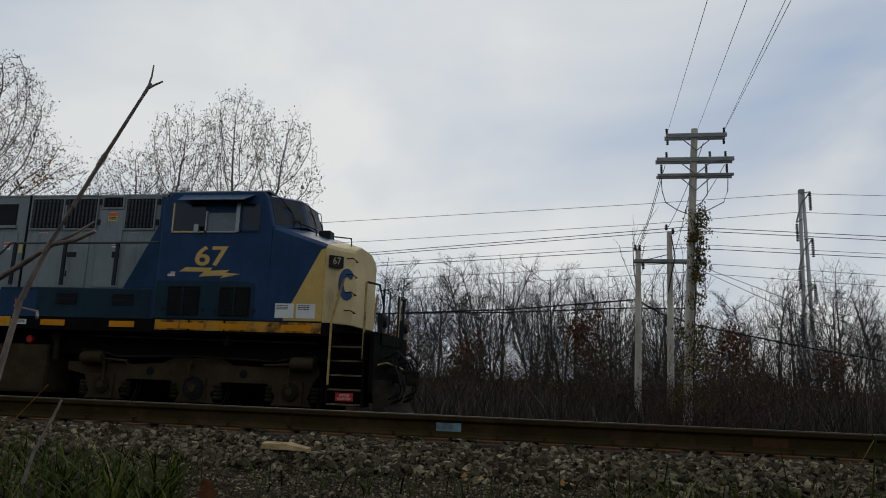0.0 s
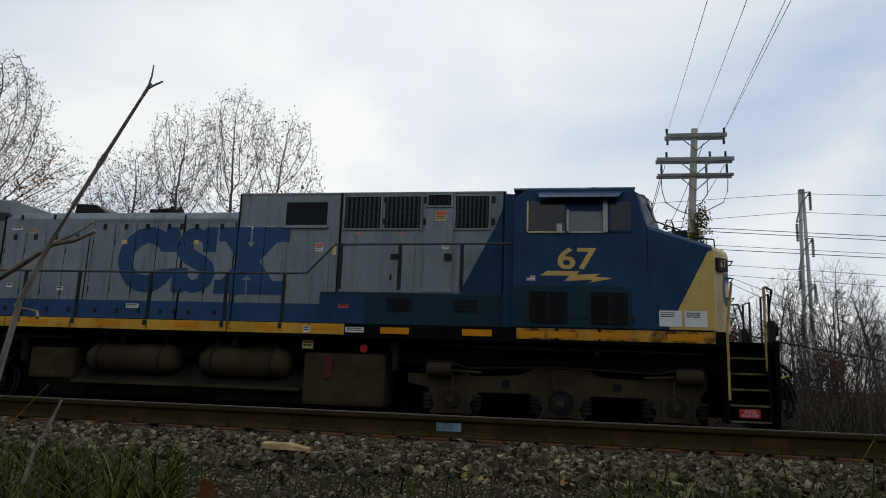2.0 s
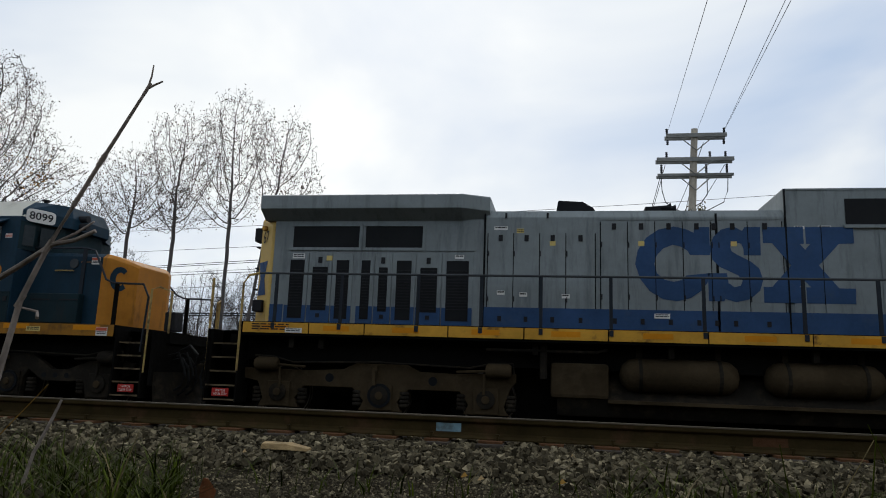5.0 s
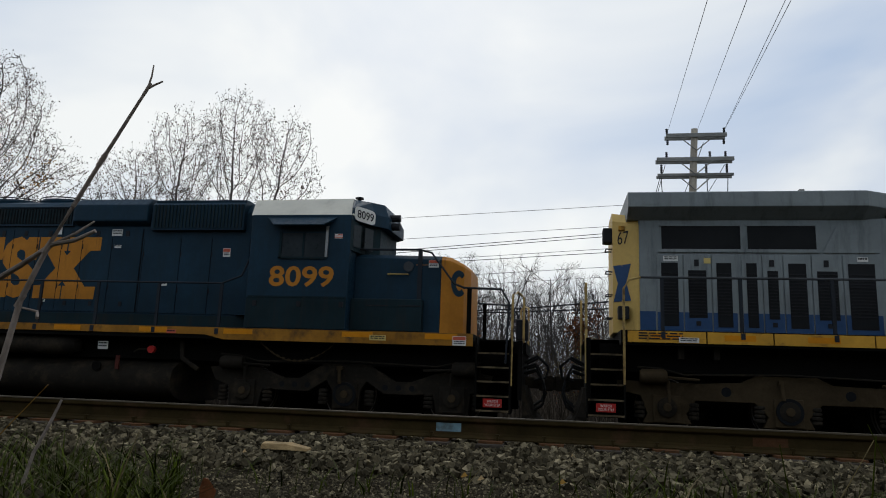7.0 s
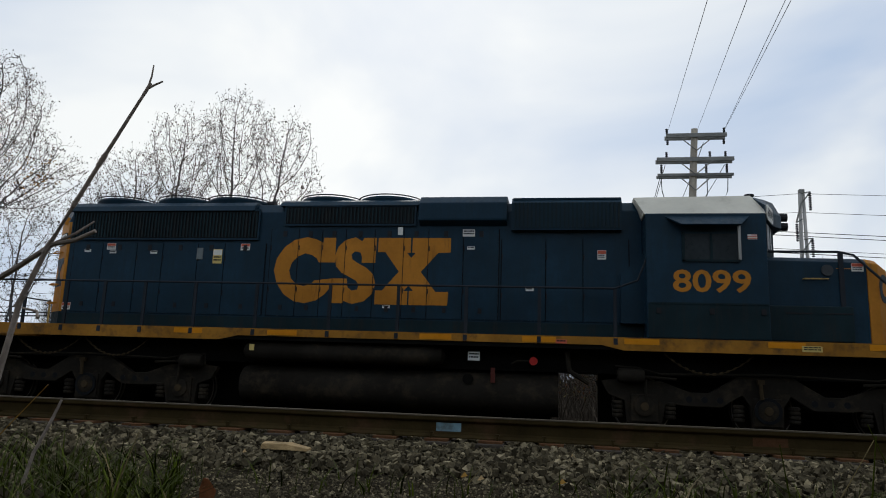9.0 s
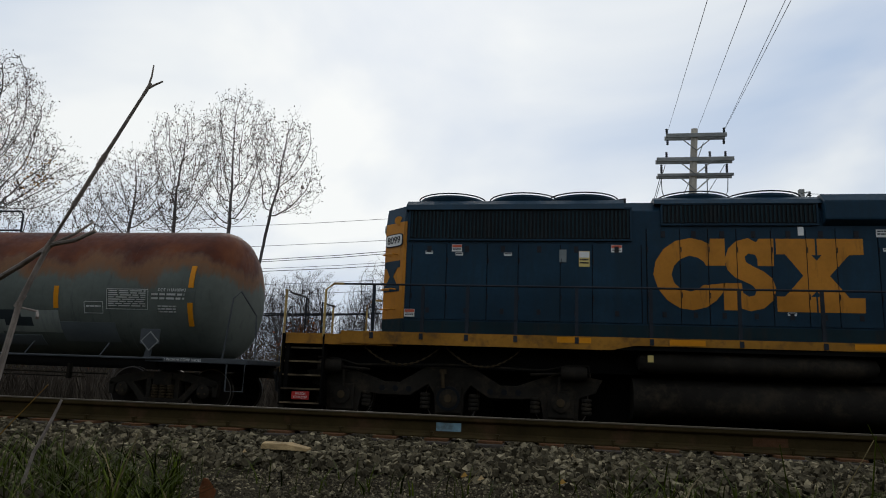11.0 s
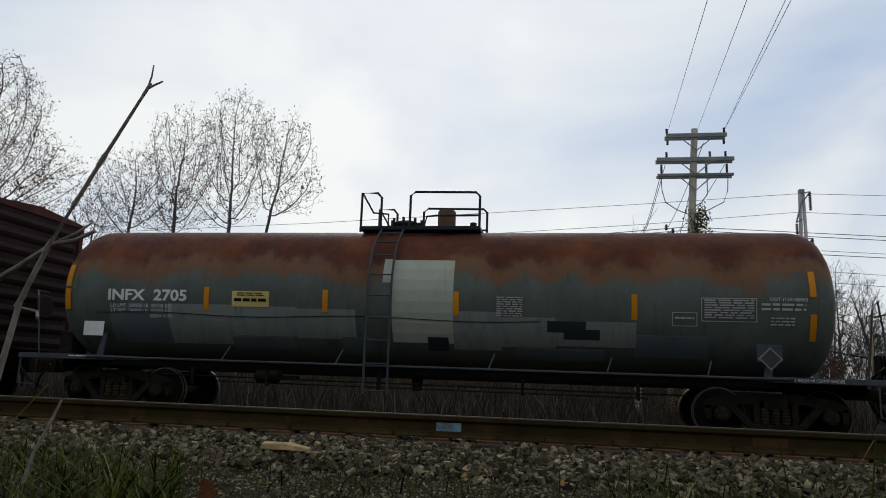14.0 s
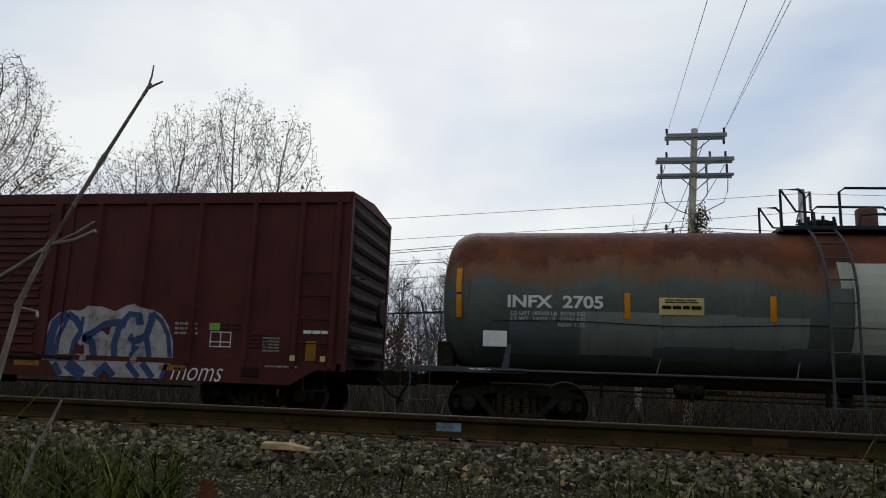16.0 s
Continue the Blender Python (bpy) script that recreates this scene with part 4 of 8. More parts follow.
    sticker(-9.52, 4.07, 0.22, 0.20, HOOD - 0.022, L, M_LABEL_YEL, M_LABEL_RED)
    sticker(-9.40, 3.45, 0.13, 0.10, HOOD - 0.022, L)
    sticker(-12.0, 3.42, 0.16, 0.16, HOOD - 0.018, L, M_WHITE, M_LABEL_RED)
    sticker(-11.68, 3.38, 0.08, 0.22, HOOD - 0.004, L, M_LABEL_YEL)
    sticker(-13.55, 3.83, 0.17, 0.06, HOOD - 0.004, L)
    sticker(-13.12, 3.83, 0.22, 0.07, HOOD - 0.004, L)
    part("hood_door", Shape().box(-12.22, -11.78, HOOD - 0.018, HOOD, 1.9, 3.72), M_GREY, L)
    part("hood_door", Shape().box(-13.7, -13.2, HOOD - 0.018, HOOD, 1.9, 3.80).box(-13.18, -12.7, HOOD - 0.018, HOOD, 1.9, 3.80), M_GREY, L)
    part("step_panel", Shape().box(-11.52, -10.02, HOOD - 0.03, HOOD, 2.52, 3.70), M_GREY, L, bevel=0.01)
    part("slot", Shape().box(-10.50, -10.28, HOOD - 0.036, HOOD - 0.03, 3.18, 3.29), M_INK, L)
    part("slot", Shape().box(-10.50, -10.46, HOOD - 0.036, HOOD - 0.03, 2.76, 2.88), M_INK, L)
    part("hood_door", Shape().box(-9.20, -8.35, HOOD - 0.018, HOOD, 2.56, 3.72), M_GREY, L)
    # dark skirt under it, diagonal blue field towards the cab
    part("skirt", Shape().box(-11.86, -8.22, -1.16, HOOD, 1.86, 2.50), M_DUSK, L, "dark blue-grey equipment box", bevel=0.02)
    part("skirt_end", Shape().box(-11.86, -10.93, -1.165, -1.16, 1.88, 2.44), M_BLUE, L)
    for x in (-10.25, -8.95):
        lv = Shape()
        for k in range(5):
            lv.side([(x - 0.24, 2.16 + 0.05 * k), (x + 0.24, 2.16 + 0.05 * k), (x + 0.24, 2.185 + 0.05 * k), (x - 0.24, 2.185 + 0.05 * k)], -1.185, -1.16)
        part("louvre_panel", lv, M_INK, L)
    sticker(-11.36, 2.22, 0.2, 0.08, -1.165, L, M_LABEL_RED)
    part("blue_field", Shape().side([(-9.10, 2.52), (-8.22, 2.52), (-8.22, 4.38), (-8.42, 3.86)], HOOD - 0.0235, HOOD - 0.0195), M_BLUE, L, "diagonal blue paint field")
    emblem(-16.48, -12.65, 2.44, 3.85, HOOD - 0.019, M_LOGO_BLUE, L, (-16.1, -15.6, -15.1, -14.45, -13.19))
    for x, z in ((-18.98, 2.55), (-18.55, 2.52), (-17.75, 2.50)):
        sticker(x, z, 0.15, 0.08, HOOD - 0.019, L)
    sticker(-16.0, 2.16, 0.28, 0.09, HOOD - 0.023, L)
    sticker(-19.0, 3.82, 0.26, 0.07, HOOD, L)
    sticker(-18.62, 3.76, 0.14, 0.10, HOOD, L, M_LABEL_YEL)
    for x in (-18.0, -16.35, -14.7):
        sticker(x, 3.52, 0.11, 0.09, HOOD - 0.019, L, M_LABEL_YEL)
    sticker(-23.1, 3.24, 0.26, 0.10, HOOD - 0.021, L)
    sticker(-22.45, 3.2, 0.12, 0.1, HOOD - 0.021, L, M_LABEL_YEL)
    sticker(-19.8, 3.24, 0.18, 0.08, HOOD - 0.021, L)
    # cab
    cab_top = [(-8.03, 1.86), (-8.03, 4.30), (-7.88, 4.40), (-7.80, 4.46), (-5.88, 4.47), (-5.80, 4.38), (-5.63, 3.72), (-5.60, 1.86)]
    cab = part("cab", Shape().side(cab_top, CAB, -CAB), M_BLUE, L, "blue wide-nosed cab", bevel=0.03)
    part("cab_roof", Shape().side([(-8.05, 4.475), (-5.80, 4.485), (-5.80, 4.52), (-8.05, 4.515)], -1.38, 1.38), M_GREY, cab, "grey cab roof", bevel=0.01)
    ring = lambda x, h, ze, zc: [(x, -h, 1.86), (x, -h, ze - 0.08), (x, -h + 0.1, ze), (x, -0.4, zc), (x, 0.4, zc), (x, h - 0.1, ze), (x, h, ze - 0.08), (x, h, 1.86)]
    part("nose", Shape().loft([ring(-5.62, 1.515, 3.78, 3.98), ring(-5.2, 1.515, 3.64, 3.86), ring(-4.50, 1.50, 3.41, 3.64)]), M_BLUE, L, "blue sloping nose", bevel=0.02)
    part("nose_front", Shape().loft([ring(-4.50, 1.50, 3.41, 3.64), ring(-4.30, 1.25, 3.38, 3.58), ring(-4.10, 0.85, 3.40, 3.52)]), M_NOSE, L, "faded cream nose front", bevel=0.02)
    part("nose_patch", Shape().side([(-4.50, 1.88), (-4.50, 3.30), (-4.58, 3.28), (-5.27, 1.92), (-5.27, 1.88)], CAB - 0.004, CAB + 0.03), M_CREAM, L, "diagonal cream paint field")
    part("number_board", Shape().loft([[(-4.485, -1.40, 2.95), (-4.485, -1.40, 3.18), (-4.28, -1.2, 3.18), (-4.28, -1.2, 2.95)], [(-4.40, -1.47, 2.95), (-4.40, -1.47, 3.18), (-4.20, -1.27, 3.18), (-4.20, -1.27, 2.95)]]), M_INK, L, "dark number board with 67")
    for x0, x1, z0, z1, mat, lbl in ((-7.76, -7.08, 3.64, 4.22, M_PANE_DARK, "dark side window with pale frame"), (-7.03, -6.40, 3.64, 4.02, M_PANE_LIGHT, "half-open hazy sliding window"), (-6.28, -5.90, 3.66, 4.20, M_PANE_DARK, "dark narrow corner window")):
        w = part("cab_window", Shape().box(x0, x1, CAB - 0.012, CAB, z0, z1), mat, cab, lbl, bevel=0.01)
        e = 0.03
        fr = Shape().box(x0 - e, x0, CAB - 0.025, CAB, z0 - e, z1).box(x0 - e, x1, CAB - 0.025, CAB, z0 - e, z0)
        part("window_frame", fr, M_NOSE if x0 < -7.5 else (M_CHROME if x0 < -6.5 else M_BLUE), w)
    part("sliding_sash", Shape().box(-7.05, -7.02, CAB - 0.05, CAB, 3.64, 4.05).box(-6.40, -6.32, CAB - 0.05, CAB, 3.62, 4.22), M_CHROME, cab)
    part("sun_shade", Shape().loft([[(-7.60, CAB, 4.40), (-7.52, CAB - 0.02, 4.22), (-7.52, CAB, 4.18)], [(-6.02, CAB, 4.40), (-6.18, CAB - 0.02, 4.22), (-6.18, CAB, 4.18)]]).loft([[(-7.60, CAB - 0.0, 4.40), (-7.55, CAB - 0.30, 4.22), (-7.55, CAB - 0.28, 4.21)], [(-6.02, CAB - 0.0, 4.40), (-6.15, CAB - 0.30, 4.22), (-6.15, CAB - 0.28, 4.21)]]), M_BLUE, cab, "blue window awning")
    part("mirror", Shape().box(-7.24, -7.14, CAB - 0.14, CAB - 0.10, 3.58, 3.76), M_CHROME, cab, "small wing mirror", bevel=0.01)
    # windscreen
    def slope(t, y, o=0.0):
        k = min(1.0, max(0.0, (abs(y) - 0.5) / 1.02))
        top, low = (-5.46 - 0.34 * k, 4.50 - 0.14 * k), (-5.27 - 0.35 * k, 3.92 - 0.20 * k)
        return (top[0] + (low[0] - top[0]) * t + o, y, top[1] + (low[1] - top[1]) * t + o * 0.3)
    front = []
    for y in (-1.51, -0.5, 0.5, 1.51):
        a, b = slope(0, y), slope(1, y)
        front.append([(-6.2, y, a[2]), a, b, (-6.2, y, b[2])])
    part("windscreen_frame", Shape().loft(front), M_BLUE, cab, "blue windscreen frame swept back at its sides", bevel=0.015)
    part("roof_brow", Shape().loft([[(-6.6, y, 4.47), (-6.6, y, 4.52), (slope(0, y)[0] - 0.02, y, slope(0, y)[2] + 0.03), (slope(0, y)[0] + 0.02, y, slope(0, y)[2])] for y in (-1.40, -0.5, 0.5, 1.40)]), M_BLUE, cab, "blue roof edge over the windscreen")
    for ya, yb in ((-1.42, -0.56), (-0.44, -0.02), (0.02, 0.44), (0.56, 1.42)):
        part("windscreen", Shape().loft([[slope(0.08, ya, o), slope(0.08, yb, o), slope(0.90, yb, o), slope(0.90, ya, o)] for o in (-0.012, 0.008)]), M_SCREEN, cab, "dark hazy windscreen pane")
    for y in (-1.25, -0.35, 0.55):
        part("wiper", Shape().tube([slope(0.0, y, 0.02), slope(0.05, y + 0.02, 0.07), slope(0.5, y + 0.30, 0.05)], 0.011).tube([slope(0.25, y + 0.14, 0.03), slope(0.5, y + 0.30, 0.04), slope(0.8, y + 0.36, 0.03)], 0.012), M_INK, cab)
    part("grab_rail", Shape().tube([(-5.30, -1.30, 3.74), (-5.24, -1.30, 3.90), (-5.16, -1.30, 3.90), (-5.10, -1.30, 3.70)], 0.014), M_INK, cab)
    for z in (3.18, 2.86, 2.50, 2.14):
        part("nose_step", Shape().tube([(-4.22, -1.05, z), (-4.07, -1.08, z), (-4.05, -0.8, z - 0.03), (-4.14, -0.75, z - 0.03)], 0.012), M_INK, L)
    ring = strip(Shape(), arc(0.25, 2.66, 0.24, 0.32, 40, 320, 24), arc(0.27, 2.66, 0.11, 0.16, 40, 320, 24), -0.004, 0)
    turned(part("nose_mark", ring, M_LOGO_BLUE, L, "blue painted ring on the nose", shift=ORIGIN[0]), (-4.30, -1.25), (-4.10, -0.85), 0.45)
    turned(lettering("67", 0.06, 0.22, 3.01, 3.15, 0, M_NOSE, L), (-4.405, -1.475), (-4.205, -1.275), 0.28)
    for line in ([(-5.45, -0.9, 3.72), (-5.42, -0.9, 3.98), (-4.95, -0.9, 3.80), (-4.92, -0.9, 3.5)], [(-4.68, -0.6, 3.5), (-4.66, -0.6, 3.72), (-4.28, -0.6, 3.68), (-4.26, -0.6, 3.40)]):
        part("nose_rail", Shape().tube(line, 0.016), M_INK, L)
    part("nose_hatch", Shape().box(-5.0, -4.75, -0.6, -0.3, 3.6, 3.86), M_INK, L, bevel=0.03)
    part("roof_antenna", Shape().box(-6.35, -6.0, -0.6, -0.3, 4.52, 4.58).tube([(-6.75, -0.5, 4.5), (-6.75, -0.5, 4.66)], 0.014).tube([(-7.2, -0.5, 4.5), (-7.22, -0.5, 4.63)], 0.014), M_INK, L)
    # lower cab doors and marks
    part("cab_ledge", Shape().box(-8.0, -6.0, CAB - 0.012, CAB, 2.60, 2.625), M_DUSK, cab)
    part("cab_skirt", Shape().box(-8.0, -5.9, CAB - 0.012, CAB, 1.88, 2.60), M_DUSK, cab, "grimy lower cab panel")
    for a, b in ((-7.72, -7.04), (-6.62, -5.97)):
        g, f = slats(cab, a, b, 1.95, 2.52, CAB - 0.014, 16, upright=False, frame_mat=M_BLACK)
        part("grille_bar", Shape().box((a + b) / 2 - 0.012, (a + b) / 2 + 0.012, CAB - 0.055, CAB - 0.03, 1.95, 2.52), M_DUSK, g)
        for x in (a - 0.09, b + 0.08):
            part("latch", Shape().disc(x, 2.06, 0.035, CAB - 0.03, CAB - 0.012, 10), M_INK, cab)
    lettering("67", -7.22, -6.52, 2.93, 3.34, CAB - 0.002, M_CREAM, L, label="cream painted number", weight=0.018)
    part("lightning_bolt", Shape().side([(-7.54, 2.816), (-7.40, 2.903), (-6.82, 2.898), (-6.88, 2.835), (-6.45, 2.857), (-6.55, 2.802), (-6.22, 2.776), (-6.65, 2.691), (-6.58, 2.747), (-7.10, 2.716), (-7.00, 2.817)], CAB - 0.004, CAB), M_CREAM, L, "cream lightning bolt")
    flag = part("flag_decal", Shape().box(-7.78, -7.62, CAB - 0.004, CAB, 2.72, 2.81), M_WHITE, L, "small flag decal")
    part("flag_stripe", Shape().box(-7.72, -7.62, CAB - 0.006, CAB - 0.004, 2.79, 2.80).box(-7.72, -7.62, CAB - 0.006, CAB - 0.004, 2.765, 2.775).box(-7.78, -7.62, CAB - 0.006, CAB - 0.004, 2.735, 2.745), M_LABEL_RED, flag)
    part("flag_field", Shape().box(-7.78, -7.72, CAB - 0.006, CAB - 0.004, 2.765, 2.81), M_LOGO_BLUE, flag)
    for x0, x1 in ((-5.44, -5.06), (-5.01, -4.63)):
        p = part("white_placard", Shape().box(x0, x1, CAB - 0.012, CAB - 0.004, 1.93, 2.21), M_WHITE, L, "white placard with small print and a pale sketch")
        part("placard_text", bars(x0 + 0.03, x1 - 0.12, 2.08, 2.18, 3, CAB - 0.012, 3), M_RAILTUBE, p)
    part("door_seam", Shape().box(-8.22, -8.03, -1.3, 1.3, 1.86, 4.42), M_BLUE, L)
    # walkway rails
    handrail_run(L, [(-23.7, 2.81), (-12.48, 2.81), (-12.05, 2.82), (-11.50, 3.39), (-8.08, 3.42)], 0.022, M_RAILTUBE, (-23.33, -22.0, -20.5, -19.3, -18.2, -16.95, -15.35, -13.7, -12.5), 1.86, M_RAILNAVY)
    for x in (-11.38, -10.2, -9.0):
        part("rail_post", Shape().box(x - 0.035, x + 0.035, -1.48, -1.44, 1.86 + (0.66 if x > -11.3 else 0.65), 3.41), M_RAILNAVY, L)
    # ends
    end_steps(L, -4.33, -3.62, 1.70, 0)
    end_steps(L, -23.98, -24.66, 1.70, 0)
    part("front_platform", Shape().box(-4.33, -3.42, -1.0, 1.0, 1.50, 1.72), M_STEEL, L)
    part("rear_platform", Shape().box(-24.66, -23.8, -1.0, 1.0, 1.45, 1.70), M_STEEL, L)
    pilot(L, -3.45, 1, 1.72)
    pilot(L, -24.66, -1, 1.70)
    for side in (-1, 1):
        part("grab_rail", Shape().tube([(-3.66, side * 1.45, 1.2), (-3.66, side * 1.45, 2.66)], 0.024), M_RAILYEL, L, "worn yellow grab rail")
        part("grab_rail", Shape().tube([(-4.30, side * 1.5, 0.7), (-4.30, side * 1.5, 1.9), (-4.16, side * 1.3, 2.75)], 0.024), M_RAILYEL, L, "worn yellow grab rail")
        part("end_rail", Shape().tube([(-3.64, side * 1.45, 2.66), (-3.46, side * 1.2, 2.64), (-3.44, side * 0.9, 2.3), (-3.44, side * 0.9, 1.72)], 0.022).tube([(-3.44, side * 0.4, 1.72), (-3.44, side * 0.4, 2.6), (-3.44, side * 0.9, 2.6), (-3.44, side * 0.9, 1.72)], 0.022), M_RAILNAVY, L)
        part("grab_rail", Shape().tube([(-24.66, side * 1.45, 0.9), (-24.66, side * 1.45, 2.7)], 0.026), M_RAILYEL, L, "worn yellow grab rail")
        part("grab_rail", Shape().tube([(-24.0, side * 1.5, 0.9), (-24.0, side * 1.5, 2.6), (-23.9, side * 1.49, 2.76), (-23.7, side * 1.46, 2.81)], 0.024), M_RAILYEL, L, "worn yellow grab rail")
        part("ditch_lamp", Shape().spin_x([(-3.46, 0.12), (-3.34, 0.12), (-3.33, 0.09)], side * 0.95, 1.95, 14).box(-3.5, -3.4, side * 0.95 - 0.14, side * 0.95 + 0.14, 1.72, 2.1), M_INK, L, "black ditch lamp")
    coupler(L, -3.35, 1)
    coupler(L, -24.7, -1)
    hoses(L, -3.45, 1)
    hoses(L, -24.66, -1)
    part("uncoupling_lever", Shape().tube([(-3.4, -1.3, 1.1), (-3.25, -1.2, 1.15), (-3.2, 0.0, 1.05)], 0.016), M_RAILYEL, L)
    # trucks and tanks
    six_wheel_truck(L, (-9.16, -7.15, -5.14), "high", M_TRUCK)
    six_wheel_truck(L, (-23.25, -21.22, -19.20), "high", M_TRUCK)
    tank = part("fuel_tank", Shape().cross([(-1.18, 0.62), (-1.0, 0.30), (1.0, 0.30), (1.18, 0.62), (0.55, 1.3), (-0.55, 1.3)], -17.9, -10.5), M_TRUCK_DK, L, "dirty black fuel tank", bevel=0.03)
    part("tank_ledge", Shape().box(-17.0, -12.1, -1.30, -0.6, 0.56, 0.62), M_TRUCK, tank)
    part("battery_box", Shape().box(-12.05, -10.42, -1.30, -0.4, 0.31, 1.30), M_TRUCK, L, "dusty brown equipment box", bevel=0.07)
    part("battery_box", Shape().box(-18.02, -16.98, -1.26, -0.4, 0.62, 1.25), M_TRUCK, L, "dusty brown equipment box", bevel=0.07)
    for a, b in ((-16.78, -14.72), (-14.30, -12.36)):
        t = part("air_reservoir", Shape().spin_x([(a, 0.05), (a + 0.04, 0.18), (a + 0.16, 0.28), (a + 0.3, 0.305), (b - 0.3, 0.305), (b - 0.16, 0.28), (b - 0.04, 0.18), (b, 0.05)], -1.05, 1.07, 24), M_TRUCK, L, "dusty brown air reservoir", smooth=True)
        for x in (a + 0.35, b - 0.35):
            part("tank_strap", Shape().spin_x([(x - 0.03, 0.315), (x + 0.03, 0.315)], -1.05, 1.07, 24), M_TRUCK_DK, t)
            part("tank_hanger", Shape().box(x - 0.05, x + 0.05, -1.1, -1.0, 1.36, 1.62), M_TRUCK_DK, t)
    part("fuel_gauge", Shape().box(-11.62, -11.46, -1.33, -1.30, 0.82, 1.25), M_RED_DULL, L, "dull red fuel gauge strip")
    part("fuel_cap", Shape().disc(-10.86, 1.40, 0.075, -1.32, -1.24, 12), M_RED, L, "red fuel filler cap")
    sticker(-11.98, 1.45, 0.22, 0.16, -1.31, L, M_LABEL_YEL)
    for x in (-23.0, -22.4, -18.3, -10.3, -6.5, -13.5, -15.9):
        part("pipe_bracket", Shape().box(x - 0.05, x + 0.05, -1.32, -1.2, 1.38, 1.62), M_TRUCK_DK, L)
    for line, r in (([(-19.2, -1.3, 1.45), (-17.2, -1.3, 1.45), (-17.0, -1.3, 1.5)], 0.025), ([(-18.15, -1.25, 1.6), (-18.15, -1.25, 0.95)], 0.07), ([(-10.25, -1.25, 1.55), (-10.25, -1.25, 1.0)], 0.06), ([(-9.6, -1.3, 1.5), (-4.6, -1.3, 1.47)], 0.02)):
        part("underframe_pipe", Shape().tube(line, r, 9), M_TRUCK_DK, L, smooth=True)
    return L


# ---- second locomotive: dark navy and gold
def build_second():
    L = rolling("locomotive", "dark navy diesel locomotive with gold nose and lettering, numbered 8099", "locomotive", -35.7)
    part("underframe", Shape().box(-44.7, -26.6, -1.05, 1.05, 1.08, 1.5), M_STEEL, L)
    # near-black filler in place of the deep shade between the trucks
    part("dark_fill_box", Shape().box(-40.0, -32.9, -0.5, 0.5, 0.14, 1.2), M_STEEL, L)
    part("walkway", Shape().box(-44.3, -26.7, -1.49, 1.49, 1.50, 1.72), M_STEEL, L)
    sill = [(-44.3, 1.72), (-44.3, 1.49), (-39.3, 1.49), (-38.9, 1.58), (-32.0, 1.58), (-31.6, 1.49), (-26.7, 1.49), (-26.7, 1.72)]
    part("sill", Shape().side(sill, -1.515, -1.49), M_SILL_OLD, L, "dull ochre side sill")
    part("sill_far", Shape().side(sill, 1.49, 1.515), M_SILL_OLD, L)
    for x in (-38.0, -35.0, -33.1, -31.3, -28.9, -27.3, -26.95 - 13):
        part("reflector", Shape().box(x - 0.3, x + 0.3, -1.52, -1.515, 1.60, 1.70), M_REFLECT, L, "orange reflective strip")
    sticker(-27.9 - 0.6, 1.60, 0.32, 0.10, -1.519, L, M_LABEL_YEL)
    sticker(-32.7, 1.62, 0.2, 0.07, -1.519, L, M_LABEL_RED)
    sticker(-26.95, 1.58, 0.25, 0.17, -1.519, L, M_WHITE, M_LABEL_RED)
    # long hood
    part("hood", Shape().cross([(HOOD, 1.72), (HOOD, 4.16), (-0.80, 4.36), (0.80, 4.36), (0.97, 4.16), (0.97, 1.72)], -43.22, -31.2), M_NAVY, L, "dark navy engine hood", bevel=0.02)
    part("hood_foot", Shape().box(-43.2, -31.2, HOOD - 0.022, HOOD, 1.74, 1.98), M_NAVY_LOW, L)
    door_seams(L, [-43.1, -42.4, -41.6, -41.0, -40.2, -39.6, -38.7], 2.02, 3.50, HOOD, M_NAVY)
    door_seams(L, [-38.6, -38.0, -37.5, -37.0, -36.4, -35.8, -35.3, -34.6, -33.9], 2.02, 3.80, HOOD, M_NAVY)
    door_seams(L, [-33.85, -33.0, -32.3, -31.45], 2.02, 3.60, HOOD, M_NAVY, handles=False)
    part("door_window", Shape().box(-40.22, -40.08, HOOD - 0.03, HOOD, 3.15, 3.40), M_PANE_LIGHT, L, "small pale oval window", bevel=0.02)
    # radiator screens and roof
    for a, b, z0, z1, n in ((-43.15, -38.9, 3.60, 4.18, 58), (-38.3, -35.6, 3.90, 4.26, 36), (-33.6, -31.62, 3.78, 4.38, 28)):
        g, f = slats(L, a, b, z0, z1, HOOD - 0.02, n, frame_mat=M_NAVY_LOW)
        part("grille_frame", f, M_NAVY, L)
    part("rear_roof", Shape().cross([(-1.06, 4.18), (-1.0, 4.30), (-0.86, 4.40), (0.86, 4.40), (1.0, 4.30), (1.06, 4.18)], -43.25, -39.0), M_NAVY, L, bevel=0.01)
    part("middle_roof", Shape().cross([(-1.04, 4.28), (-0.95, 4.38), (-0.80, 4.45), (0.80, 4.45), (0.95, 4.38), (1.04, 4.28)], -38.45, -35.5), M_NAVY, L, bevel=0.01)
    part("blower_housing", Shape().cross([(-0.97, 3.86), (-1.14, 3.95), (-1.14, 4.30), (-0.95, 4.47), (0.95, 4.47), (1.14, 4.3), (1.14, 3.95), (0.97, 3.86)], -35.5, -33.75), M_NAVY, L, "bulging navy blower housing", bevel=0.03)
    part("brake_housing", Shape().cross([(-1.10, 3.76), (-1.10, 4.30), (-0.95, 4.42), (0.95, 4.42), (1.1, 4.3), (1.1, 3.76)], -33.66, -31.58), M_NAVY, L)
    for k in range(26):
        x = -33.6 + k * 0.078
        part("rib", Shape().box(x, x + 0.03, -1.125, -1.10, 3.80, 4.30), M_NAVY_LOW, L)
